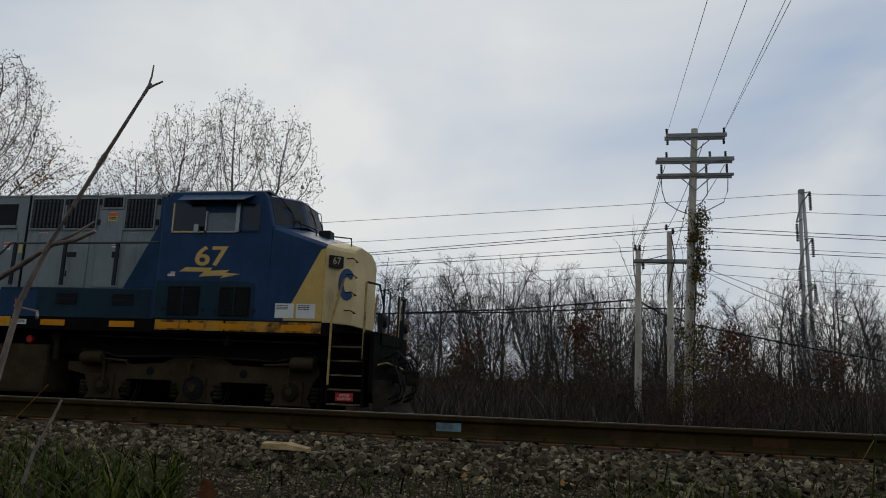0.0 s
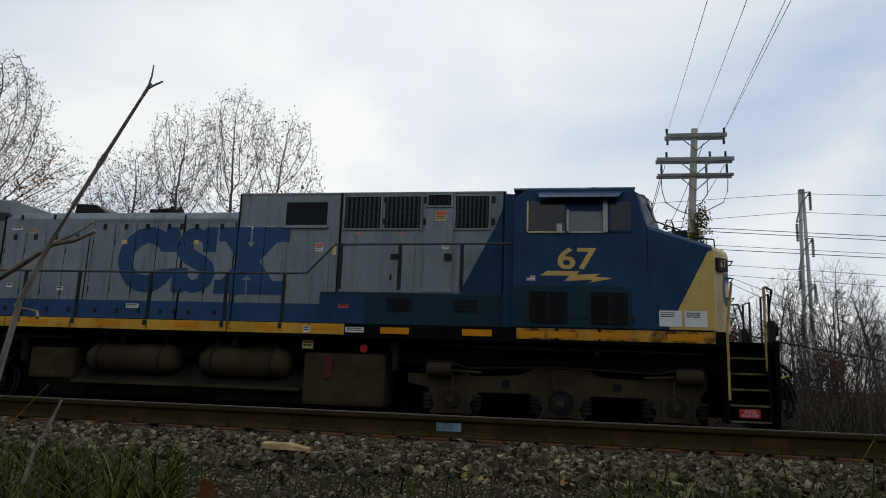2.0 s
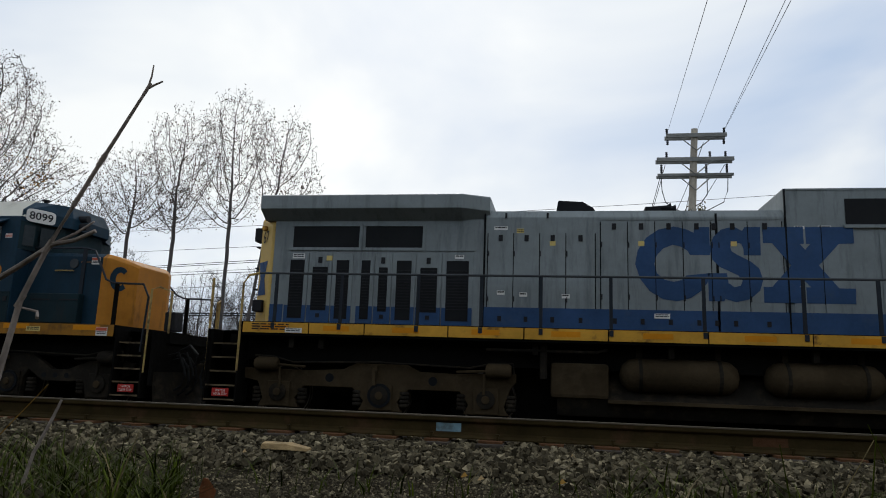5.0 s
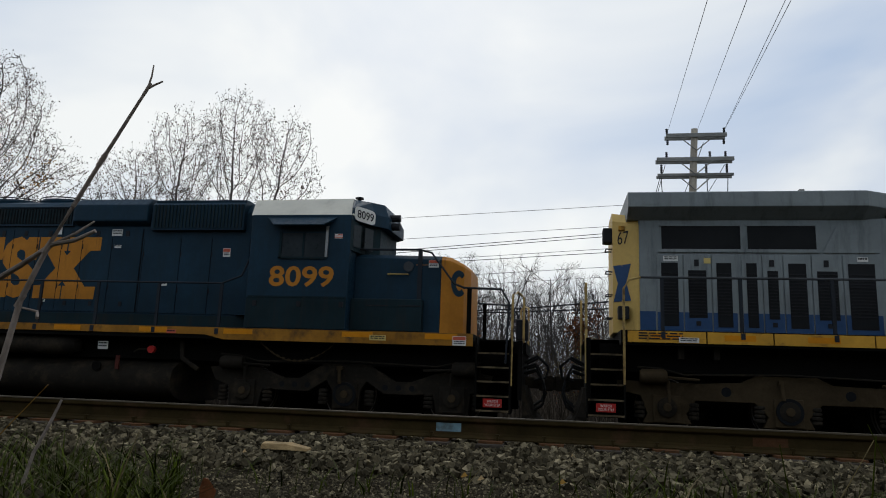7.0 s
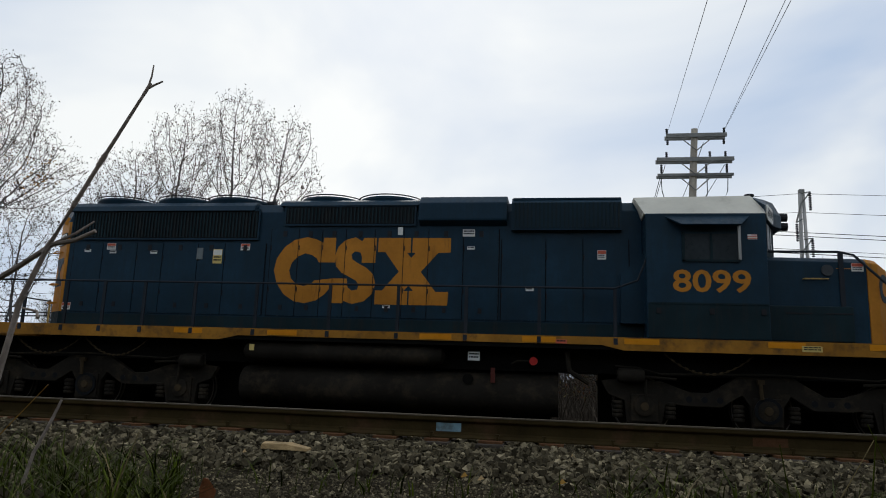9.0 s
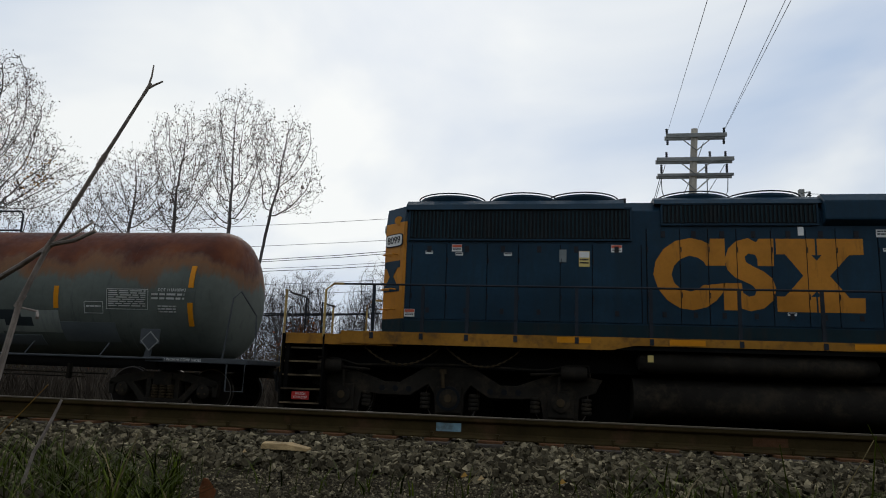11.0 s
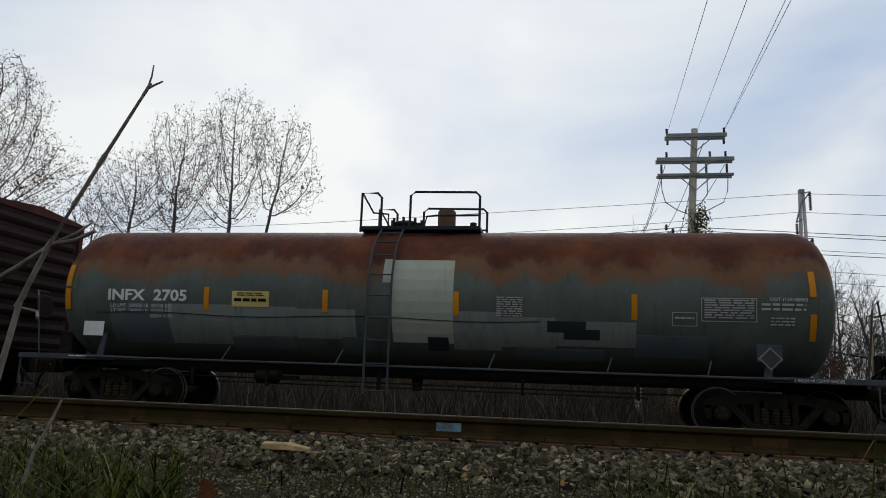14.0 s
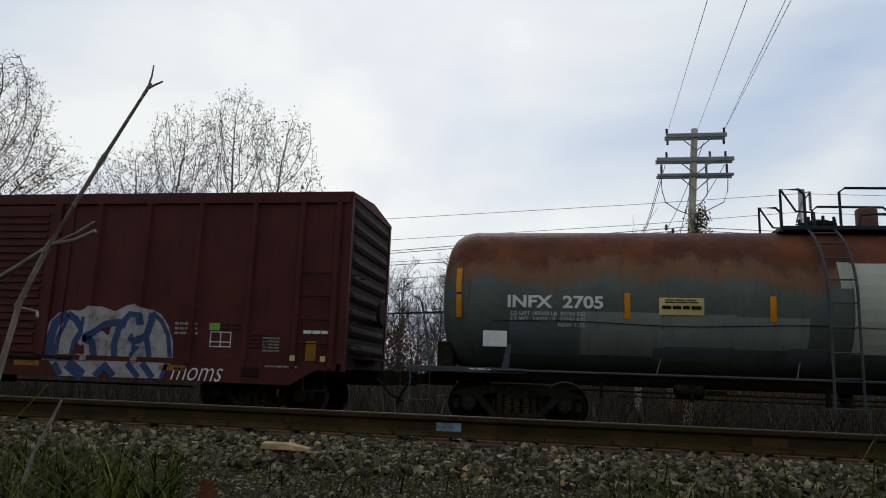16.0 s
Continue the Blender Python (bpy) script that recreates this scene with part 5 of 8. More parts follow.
    for x in (-42.45, -40.95, -39.75, -37.6, -36.3):
        f = part("roof_fan", Shape().spin_z([(4.36, 0.66), (4.50, 0.70), (4.545, 0.68), (4.55, 0.1)], x, -0.12, 28), M_NAVY, L, "round roof fan", smooth=True)
        part("fan_guard", Shape().spin_z([(4.56, 0.62), (4.60, 0.45), (4.615, 0.2), (4.615, 0.0)], x, -0.12, 20), M_INK, f)
        part("guard_ring", Shape().tube([(x + 0.70 * math.cos(k * 0.2618), -0.12 + 0.70 * math.sin(k * 0.2618), 4.575) for k in range(25)], 0.014, 5), M_INK, f)
    part("air_horn", Shape().box(-39.2, -39.0, -0.3, 0.3, 4.36, 4.46).spin_x([(-39.2, 0.04), (-38.9, 0.09)], -0.2, 4.52, 10), M_INK, L, "black air horn")
    emblem(-38.50, -34.85, 2.28, 3.63, HOOD - 0.019, M_GOLD, L, (-38.0, -37.5, -37.0, -36.4, -35.8, -35.3))
    # rear face
    for name, z0, z1, m, lbl in (("rear_cap", 3.96, 4.30, M_NAVY, ""), ("rear_face", 2.02, 3.96, M_GOLD, "gold painted rear face"), ("rear_foot", 1.74, 2.02, M_NAVY_LOW, "")):
        bands = [[(x, -h, z0), (x, -h + (0.12 if z1 > 4 else 0), z1), (x, h - (0.12 if z1 > 4 else 0), z1), (x, h, z0)] for x, h in ((-43.22, 0.972), (-43.28, 0.972), (-43.74, 0.60))]
        part(name, Shape().loft(bands), m, L, lbl)
    plate = lambda cx, cz, rx, rz: [(cx + rx * math.copysign(abs(math.cos(k * math.pi / 14)) ** 0.4, math.cos(k * math.pi / 14)), cz + rz * math.copysign(abs(math.sin(k * math.pi / 14)) ** 0.4, math.sin(k * math.pi / 14))) for k in range(28)]
    far, near = (-43.74, -0.60), (-43.28, -0.972)
    nb = turned(part("number_board", Shape().side(plate(0.29, 3.60, 0.27, 0.135), -0.014, 0), M_INK, L, "white number board with 8099 and a dark rim", shift=ORIGIN[0]), far, near, 0.58)
    turned(part("board_face", Shape().side(plate(0.29, 3.60, 0.25, 0.115), -0.018, -0.014), M_WHITE, nb, shift=ORIGIN[0]), far, near, 0.58)
    turned(lettering("8099", 0.09, 0.49, 3.53, 3.68, -0.019, M_INK, nb, weight=0.012), far, near, 0.58)
    mark = Shape().side([(0.02, 3.18), (0.50, 3.18), (0.50, 3.04), (0.42, 3.04), (0.30, 2.87), (0.42, 2.70), (0.50, 2.70), (0.50, 2.56), (0.02, 2.56), (0.02, 2.70), (0.08, 2.70), (0.19, 2.87), (0.08, 3.04), (0.02, 3.04)], -0.004, 0.0)
    turned(part("rear_mark", mark, M_NAVY, L, "navy painted cross on the rear face", shift=ORIGIN[0]), far, near, 0.58)
    part("rear_lamp", Shape().spin_x([(-43.86, 0.11), (-43.70, 0.13)], -0.15, 3.95, 12), M_CHROME, L, smooth=True)
    part("rear_disc", Shape().disc(-43.42, 4.0, 0.09, -0.88, -0.80, 14), M_GOLD, L)
    for z in (2.2, 2.6, 3.3):
        part("grab_iron", Shape().tube([(-43.6, -0.72, z), (-43.74, -0.78, z), (-43.50, -0.98, z), (-43.42, -0.88, z)], 0.014), M_GOLD, L)
    # cab
    cab = part("cab", Shape().side([(-31.2, 1.72), (-31.2, 3.98), (-29.14, 3.98), (-29.14, 1.72)], CAB, -CAB), M_NAVY, L, "dark navy cab", bevel=0.02)
    roof = Shape().loft([[(-31.22, CAB, 3.97), (-31.36, -1.05, 4.40), (-31.36, 1.05, 4.40), (-31.22, 1.52, 3.97)], [(-29.10, CAB, 3.97), (-29.26, -1.05, 4.42), (-29.26, 1.05, 4.42), (-29.10, 1.52, 3.97)]])
    part("cab_roof", roof, M_ROOF_WHITE, cab, "off-white sloping cab roof", bevel=0.01)
    plan = lambda z, out: [(-29.14, CAB, z), (-29.12, -1.46, z), (-28.86 + out, -0.90, z), (-28.62 + out, -0.62, z), (-28.58 + out, 0.62, z), (-28.86 + out, 0.90, z), (-29.12, 1.46, z), (-29.14, 1.52, z)]
    shrink = lambda z: [(-29.26, -1.05, z), (-29.2, -1.0, z), (-28.95, -0.80, z), (-28.74, -0.55, z), (-28.72, 0.55, z), (-28.95, 0.80, z), (-29.2, 1.0, z), (-29.26, 1.05, z)]
    part("cab_brow", Shape().loft([plan(3.88, 0.0), plan(4.12, 0.0), shrink(4.40)]), M_NAVY, cab, "navy brow over the windscreen", bevel=0.01)
    part("cab_front", Shape().loft([plan(3.28, -0.16), plan(3.88, -0.16)]), M_NAVY_LOW, cab)
    for a, b in (((-29.10, -1.44), (-28.98, -1.18)), ((-28.96, -1.13), (-28.84, -0.78))):
        turned(part("front_pane", Shape().side([(0.03, 3.36), (0.25, 3.36), (0.25, 3.80), (0.03, 3.80)], -0.006, 0), M_SCREEN, cab, "dark hazy front cab window", shift=ORIGIN[0]), (a[0] - 0.03, a[1] - 0.02), (b[0] - 0.03, b[1] - 0.02), 0.28)
    board = turned(part("number_board", Shape().side(plate(0.33, 4.03, 0.31, 0.145), -0.014, 0), M_WHITE, cab, "white rounded number board with 8099", shift=ORIGIN[0]), (-29.12, -1.46), (-28.86, -0.90), 0.62)
    turned(lettering("8099", 0.08, 0.58, 3.945, 4.115, -0.017, M_INK, board, weight=0.012), (-29.12, -1.46), (-28.86, -0.90), 0.62)
    for z in (4.16, 3.98):
        part("headlamp", Shape().spin_x([(-28.66, 0.08), (-28.44, 0.08), (-28.44, 0.06)], -0.35, z, 12), M_INK, cab, "black headlamp barrel")
    part("roof_vent", Shape().spin_z([(4.38, 0.04), (4.47, 0.04), (4.47, 0.09), (4.50, 0.09)], -29.22, -0.8, 10), M_INK, cab)
    w = part("cab_window", Shape().box(-30.55, -29.62, CAB - 0.012, CAB, 3.13, 3.60), M_SCREEN, cab, "dark hazy sliding cab window")
    part("window_frame", Shape().box(-30.58, -30.53, CAB - 0.03, CAB, 3.10, 3.63).box(-30.58, -29.6, CAB - 0.03, CAB, 3.09, 3.13).box(-30.1, -30.06, CAB - 0.03, CAB, 3.13, 3.6), M_NAVY_LOW, w)
    part("window_trim", Shape().box(-29.63, -29.58, CAB - 0.04, CAB, 3.13, 3.74), M_CHROME, w, "bare metal window edge")
    part("awning", Shape().loft([[(-30.86, CAB, 3.92), (-30.62, CAB - 0.28, 3.72), (-30.62, CAB - 0.26, 3.70), (-30.84, CAB, 3.88)], [(-29.42, CAB, 3.92), (-29.62, CAB - 0.28, 3.72), (-29.62, CAB - 0.26, 3.70), (-29.44, CAB, 3.88)]]), M_NAVY, cab, "navy window awning")
    lettering("8099", -30.75, -29.43, 2.54, 2.95, CAB - 0.002, M_GOLD, L, label="gold painted number", weight=0.02)
    flag = part("flag_decal", Shape().box(-29.46, -29.30, CAB - 0.004, CAB, 3.50, 3.59), M_WHITE, L, "small flag decal")
    part("flag_stripe", Shape().box(-29.46, -29.30, CAB - 0.006, CAB - 0.004, 3.51, 3.525).box(-29.46, -29.30, CAB - 0.006, CAB - 0.004, 3.54, 3.555).box(-29.40, -29.30, CAB - 0.006, CAB - 0.004, 3.57, 3.585), M_LABEL_RED, flag)
    part("cab_ledge", Shape().box(-31.15, -29.16, CAB - 0.02, CAB, 2.33, 2.36), M_NAVY_LOW, cab)
    part("cab_skirt", Shape().box(-31.18, -29.16, CAB - 0.012, CAB, 1.74, 2.33), M_NAVY_LOW, cab, "grimy lower cab panel")
    for x in (-31.0, -30.1, -29.25):
        part("latch", Shape().box(x - 0.04, x + 0.04, CAB - 0.03, CAB - 0.012, 2.16, 2.26), M_INK, cab)
    part("cab_step_box", Shape().side([(-31.62, 2.0), (-31.2, 2.0), (-31.2, 3.3), (-31.62, 2.9)], -1.15, HOOD), M_NAVY, L)
    # short hood and nose
    part("short_hood", Shape().loft([ring for ring in ([(-29.14, -1.12, 1.72), (-29.14, -1.12, 3.20), (-29.14, -1.0, 3.28), (-29.14, 1.0, 3.28), (-29.14, 1.12, 3.20), (-29.14, 1.12, 1.72)], [(-27.40, -1.12, 1.72), (-27.40, -1.12, 3.16), (-27.40, -1.0, 3.25), (-27.40, 1.0, 3.25), (-27.40, 1.12, 3.16), (-27.40, 1.12, 1.72)])]), M_NAVY, L, "dark navy short hood", bevel=0.02)
    part("hood_skirt", Shape().box(-29.14, -27.72, -1.30, -1.12, 1.74, 2.36), M_NAVY_LOW, L, bevel=0.02)
    nose = Shape().loft([[(-27.40, -1.125, 1.72), (-27.40, -1.125, 3.16), (-27.40, -1.0, 3.25), (-27.40, 1.0, 3.25), (-27.40, 1.125, 3.16), (-27.40, 1.125, 1.72)], [(-27.22, -1.11, 1.72), (-27.22, -1.11, 3.14), (-27.22, -0.98, 3.22), (-27.22, 0.98, 3.22), (-27.22, 1.11, 3.14), (-27.22, 1.11, 1.72)],
                         [(-26.98, -0.86, 1.72), (-26.98, -0.86, 3.06), (-26.98, -0.74, 3.12), (-26.98, 0.74, 3.12), (-26.98, 0.86, 3.06), (-26.98, 0.86, 1.72)], [(-26.88, -0.6, 1.72), (-26.88, -0.6, 3.0), (-26.88, -0.5, 3.06), (-26.88, 0.5, 3.06), (-26.88, 0.6, 3.0), (-26.88, 0.6, 1.72)]])
    part("nose", nose, M_GOLD, L, "gold painted nose", bevel=0.02)
    ring = strip(Shape(), arc(0.22, 2.72, 0.20, 0.26, 45, 315, 20), arc(0.23, 2.72, 0.09, 0.14, 45, 315, 20), -0.004, 0)
    turned(part("nose_mark", ring, M_NAVY, L, "navy painted ring on the nose", shift=ORIGIN[0]), (-27.22, -1.11), (-26.98, -0.86), 0.36)
    part("number_plate", Shape().box(-27.9, -27.6, -1.128, -1.12, 3.05, 3.06), M_GOLD, L)
    part("filler_cap", Shape().disc(-28.05, 3.02, 0.10, -1.15, -1.12, 16), M_RAILTUBE, L, "round grey filler cap")
    part("nose_grab", Shape().tube([(-28.45, -1.12, 2.86), (-28.45, -1.18, 2.86), (-28.05, -1.18, 2.86), (-28.05, -1.12, 2.86)], 0.014), M_RAILYEL, L)
    for x in (-28.6, -27.95):
        part("hood_slot", Shape().box(x - 0.22, x + 0.22, -1.31, -1.30, 2.22, 2.24), M_INK, L)
    sticker(-27.55, 3.08, 0.2, 0.15, -1.125, L, M_WHITE, M_LABEL_RED)
    sticker(-31.95, 3.30, 0.16, 0.18, HOOD - 0.02, L, M_WHITE, M_LABEL_RED)
    sticker(-33.3, 2.62, 0.15, 0.06, HOOD - 0.02, L)
    for x in (-42.2, -39.15):
        sticker(x, 3.42, 0.20, 0.14, HOOD - 0.02, L, M_WHITE, M_LABEL_RED)
    sticker(-39.75, 3.22, 0.20, 0.30, HOOD - 0.02, L, M_LABEL_YEL, M_WHITE)
    for x, z in ((-42.75, 3.33), (-42.15, 3.30), (-41.2, 3.30), (-34.45, 3.42), (-36.1, 2.24)):
        sticker(x, z, 0.15, 0.06, HOOD - 0.02, L)
    sticker(-34.5, 3.72, 0.24, 0.14, HOOD - 0.02, L)
    sticker(-35.88, 3.76, 0.10, 0.16, HOOD - 0.02, L, M_WHITE)
    sticker(-43.1, 1.98 + 0.15, 0.20, 0.15, HOOD - 0.02, L, M_WHITE, M_LABEL_RED)
    # rails
    handrail_run(L, [(-44.3, 2.62), (-31.75, 2.60), (-31.35, 2.75), (-31.15, 3.24), (-31.0, 3.27)], 0.02, M_RAILNAVY, (-43.7, -42.75, -41.9, -41.0, -39.9, -38.6, -37.1, -35.75, -34.45, -33.1, -31.75), 1.72, M_RAILNAVY)
    for side in (-1, 1):
        part("nose_rail", Shape().tube([(-29.1, side * 1.1, 3.36), (-27.85, side * 1.1, 3.36), (-27.6, side * 1.12, 3.30), (-27.1, side * 1.36, 2.66), (-26.9, side * 1.4, 2.58), (-26.2, side * 1.42, 2.56), (-26.05, side * 1.44, 2.3), (-26.1, side * 1.45, 1.2)], 0.022), M_RAILNAVY, L)
        part("nose_post", Shape().box(-27.86, -27.78, side * 1.15, side * 1.11, 2.0, 3.36), M_RAILNAVY, L)
        part("rail_post", Shape().box(-26.84, -26.76, side * 1.42, side * 1.38, 1.6, 2.58), M_STEEL, L)
    end_steps(L, -26.65, -26.0, 1.65, 0)
    end_steps(L, -44.62, -45.46, 1.65, 0)
    part("front_platform", Shape().box(-26.75, -25.75, -1.0, 1.0, 1.40, 1.62), M_STEEL, L)
    part("rear_platform", Shape().box(-45.4, -43.3, -1.48, 1.48, 1.46, 1.66), M_SILL_OLD, L)
    pilot(L, -25.8, 1, 1.62)
    pilot(L, -45.40, -1, 1.62)
    for side in (-1, 1):
        part("grab_rail", Shape().tube([(-26.0, side * 1.45, 0.8), (-25.98, side * 1.45, 2.46), (-25.9, side * 1.3, 2.52), (-25.8, side * 1.0, 2.46), (-25.8, side * 1.0, 1.6)], 0.024), M_RAILYEL, L, "worn yellow grab rail")
        part("grab_rail", Shape().tube([(-45.46, side * 1.45, 0.9), (-45.46, side * 1.45, 2.50)], 0.024), M_RAILYEL, L, "worn yellow grab rail")
        part("grab_rail", Shape().tube([(-44.65, side * 1.48, 1.6), (-44.65, side * 1.48, 2.5), (-44.5, side * 1.47, 2.62), (-44.3, side * 1.46, 2.62)], 0.024), M_RAILYEL, L, "worn yellow grab rail")
        part("end_rail", Shape().tube([(-45.4, side * 1.4, 2.45), (-45.4, side * 0.5, 2.45), (-45.4, side * 0.5, 1.6)], 0.022), M_RAILNAVY, L)
    part("ditch_lamp", Shape().box(-25.95, -25.72, -0.95, -0.6, 1.65, 2.05), M_INK, L, "black ditch lamp", bevel=0.03)
    coupler(L, -25.75, 1)
    coupler(L, -45.4, -1)
    hoses(L, -25.8, 1)
    hoses(L, -45.4, -1)
    six_wheel_truck(L, (-31.24, -29.17, -27.10), "arched", M_TRUCK_DK)
    six_wheel_truck(L, (-44.30, -42.24, -40.18), "arched", M_TRUCK_DK)
    part("fuel_tank", Shape().cross([(1.29 * math.copysign(abs(math.cos(k * math.pi / 16)) ** 0.6, math.cos(k * math.pi / 16)), 0.66 + 0.43 * math.copysign(abs(math.sin(k * math.pi / 16)) ** 0.75, math.sin(k * math.pi / 16))) for k in range(32)], -38.9, -32.75), M_TRUCK_DK, L, "grimy black rounded fuel tank", smooth=True)
    t = part("air_reservoir", Shape().spin_x([(-38.85, 0.05), (-38.8, 0.14), (-38.6, 0.19), (-35.1, 0.19), (-34.9, 0.14), (-34.85, 0.05)], -1.25, 1.30, 20), M_TRUCK_DK, L, "long dark air reservoir", smooth=True)
    sticker(-38.62, 1.36, 0.10, 0.12, -1.445, L, M_LABEL_YEL)
    sticker(-34.3, 1.32, 0.22, 0.16, -1.30, L, M_WHITE)
    part("fuel_cap", Shape().disc(-33.2, 1.26, 0.075, -1.36, -1.28, 12), M_RED, L, "red fuel filler cap")
    part("fuel_gauge", Shape().box(-33.98, -33.90, -1.31, -1.28, 0.85, 1.12), M_RED_DULL, L)
    part("tank_port", Shape().disc(-34.4, 0.90, 0.10, -1.30, -1.27, 14), M_STEEL, L)
    for line, r in (([(-33.6, -1.3, 1.2), (-33.5, -1.3, 1.26), (-33.2, -1.3, 1.26)], 0.016), ([(-32.6, -1.25, 1.45), (-32.55, -1.25, 1.1), (-32.2, -1.25, 0.9)], 0.05)):
        part("underframe_pipe", Shape().tube(line, r, 8), M_TRUCK_DK, L, smooth=True)
    for x0, x1 in ((-43.9, -42.4), (-42.3, -40.9), (-30.9, -29.4)):
        hang = [Vector((x0 + (x1 - x0) * k / 26, -1.33, 1.46 - 0.34 * (1 - ((k - 13) / 13) ** 2))) for k in range(27)]
        chain = part("safety_chain", Shape().tube(hang, 0.008, 4), M_TRUCK, L, "rusty slack safety chain")
        for k, (p, q) in enumerate(zip(hang, hang[1:])):
            w = Vector((0, 0.02, 0)) if k % 2 else Vector((0, 0, 0.02))
            part("link", Shape().loft([[p - w, p + w, p + w + Vector((0.008, 0.008, 0.008))], [q - w, q + w, q + w + Vector((0.008, 0.008, 0.008))]]), M_TRUCK, chain)
    return L


# ---- tank car
TANK_Z, TANK_R = 2.47, 1.43


def tank_material():
    """Grey tank paint; rust lies on its crown with a ragged lower edge."""
    m = surface("weathered_grey_tank_paint", (0.108, 0.120, 0.102), 0.5, vary=0.2, grain=9, blotch=0.8, dirt=(0.045, 0.05, 0.05), dirt_at=(0.55, 0.8), bump=0.06, streak=True, gloss=0.05)
    t = m.node_tree
    p = t.nodes["Principled BSDF"]
    old = p.inputs["Base Color"].links[0].from_socket
    at = t.nodes.new("ShaderNodeTexCoord")
    xyz = t.nodes.new("ShaderNodeSeparateXYZ")
    t.links.new(at.outputs["Object"], xyz.inputs["Vector"])
    edge = node(t, "ShaderNodeTexNoise", Scale=1.15, Detail=9.0, Roughness=0.66)
    drip = t.nodes.new("ShaderNodeMapping")
    drip.inputs["Scale"].default_value = (1.0, 1.0, 0.45)
    t.links.new(at.outputs["Object"], drip.inputs["Vector"])
    t.links.new(drip.outputs["Vector"], edge.inputs["Vector"])
    add = t.nodes.new("ShaderNodeMath")
    add.operation = "MULTIPLY_ADD"
    add.inputs[1].default_value = 1.5
    t.links.new(edge.outputs["Fac"], add.inputs[0])
    t.links.new(xyz.outputs["Z"], add.inputs[2])
    mask = ramp(t, [(0.0, (0, 0, 0)), (1.0, (1, 1, 1))])
    span = t.nodes.new("ShaderNodeMapRange")
    span.inputs["From Min"].default_value, span.inputs["From Max"].default_value = 3.42, 3.98
    t.links.new(add.outputs["Value"], span.inputs["Value"])
    t.links.new(span.outputs["Result"], mask.inputs["Fac"])
    tone = node(t, "ShaderNodeTexNoise", Scale=1.1, Detail=7.0, Roughness=0.6)
    t.links.new(at.outputs["Object"], tone.inputs["Vector"])
    rust = ramp(t, [(0.3, (0.050, 0.018, 0.012)), (0.5, (0.088, 0.028, 0.014)), (0.72, (0.150, 0.050, 0.018))], tone.outputs["Fac"])
    mix = t.nodes.new("ShaderNodeMix")
    mix.data_type = "RGBA"
    t.links.new(mask.outputs["Color"], mix.inputs["Factor"])
    t.links.new(old, mix.inputs["A"])
    t.links.new(rust.outputs["Color"], mix.inputs["B"])
    # a thin wash of orange runs along the ragged edge
    wash = ramp(t, [(0.0, (0, 0, 0)), (0.25, (0.40, 0.40, 0.40)), (0.5, (0.55, 0.55, 0.55)), (0.85, (0.0, 0.0, 0.0))], span.outputs["Result"])
    stain = t.nodes.new("ShaderNodeMix")
    stain.data_type = "RGBA"
    stain.inputs["B"].default_value = (0.21, 0.085, 0.026, 1)
    t.links.new(wash.outputs["Color"], stain.inputs["Factor"])
    t.links.new(mix.outputs["Result"], stain.inputs["A"])
    t.links.new(stain.outputs["Result"], p.inputs["Base Color"])
    return m


def shell(x0, x1, z0, z1, lift=0.004):
    """A thin patch that follows the tank's near side."""
    s = Shape()
    n = 8
    a0, a1 = math.asin((z0 - TANK_Z) / TANK_R), math.asin((z1 - TANK_Z) / TANK_R)
    rings = []
    for x in (x0, x1):
        row = []
        for r in (TANK_R + lift, TANK_R - 0.01):
            ang = [a0 + (a1 - a0) * k / n for k in range(n + 1)]
            if r < TANK_R:
                ang = ang[::-1]
            row += [(x, -r * math.cos(a), TANK_Z + r * math.sin(a)) for a in ang]
        rings.append(row)
    return s.loft(rings)


def on_tank(ob, lift=0.016):
    """Lays flat lettering onto the tank's near side."""
    for v in ob.data.vertices:
        a = math.asin(max(-0.99, min(0.99, (v.co.z - TANK_Z) / TANK_R)))
        v.co.y = -(TANK_R + lift) * math.cos(a)
        v.co.z = TANK_Z + (TANK_R + lift) * math.sin(a)
    return ob


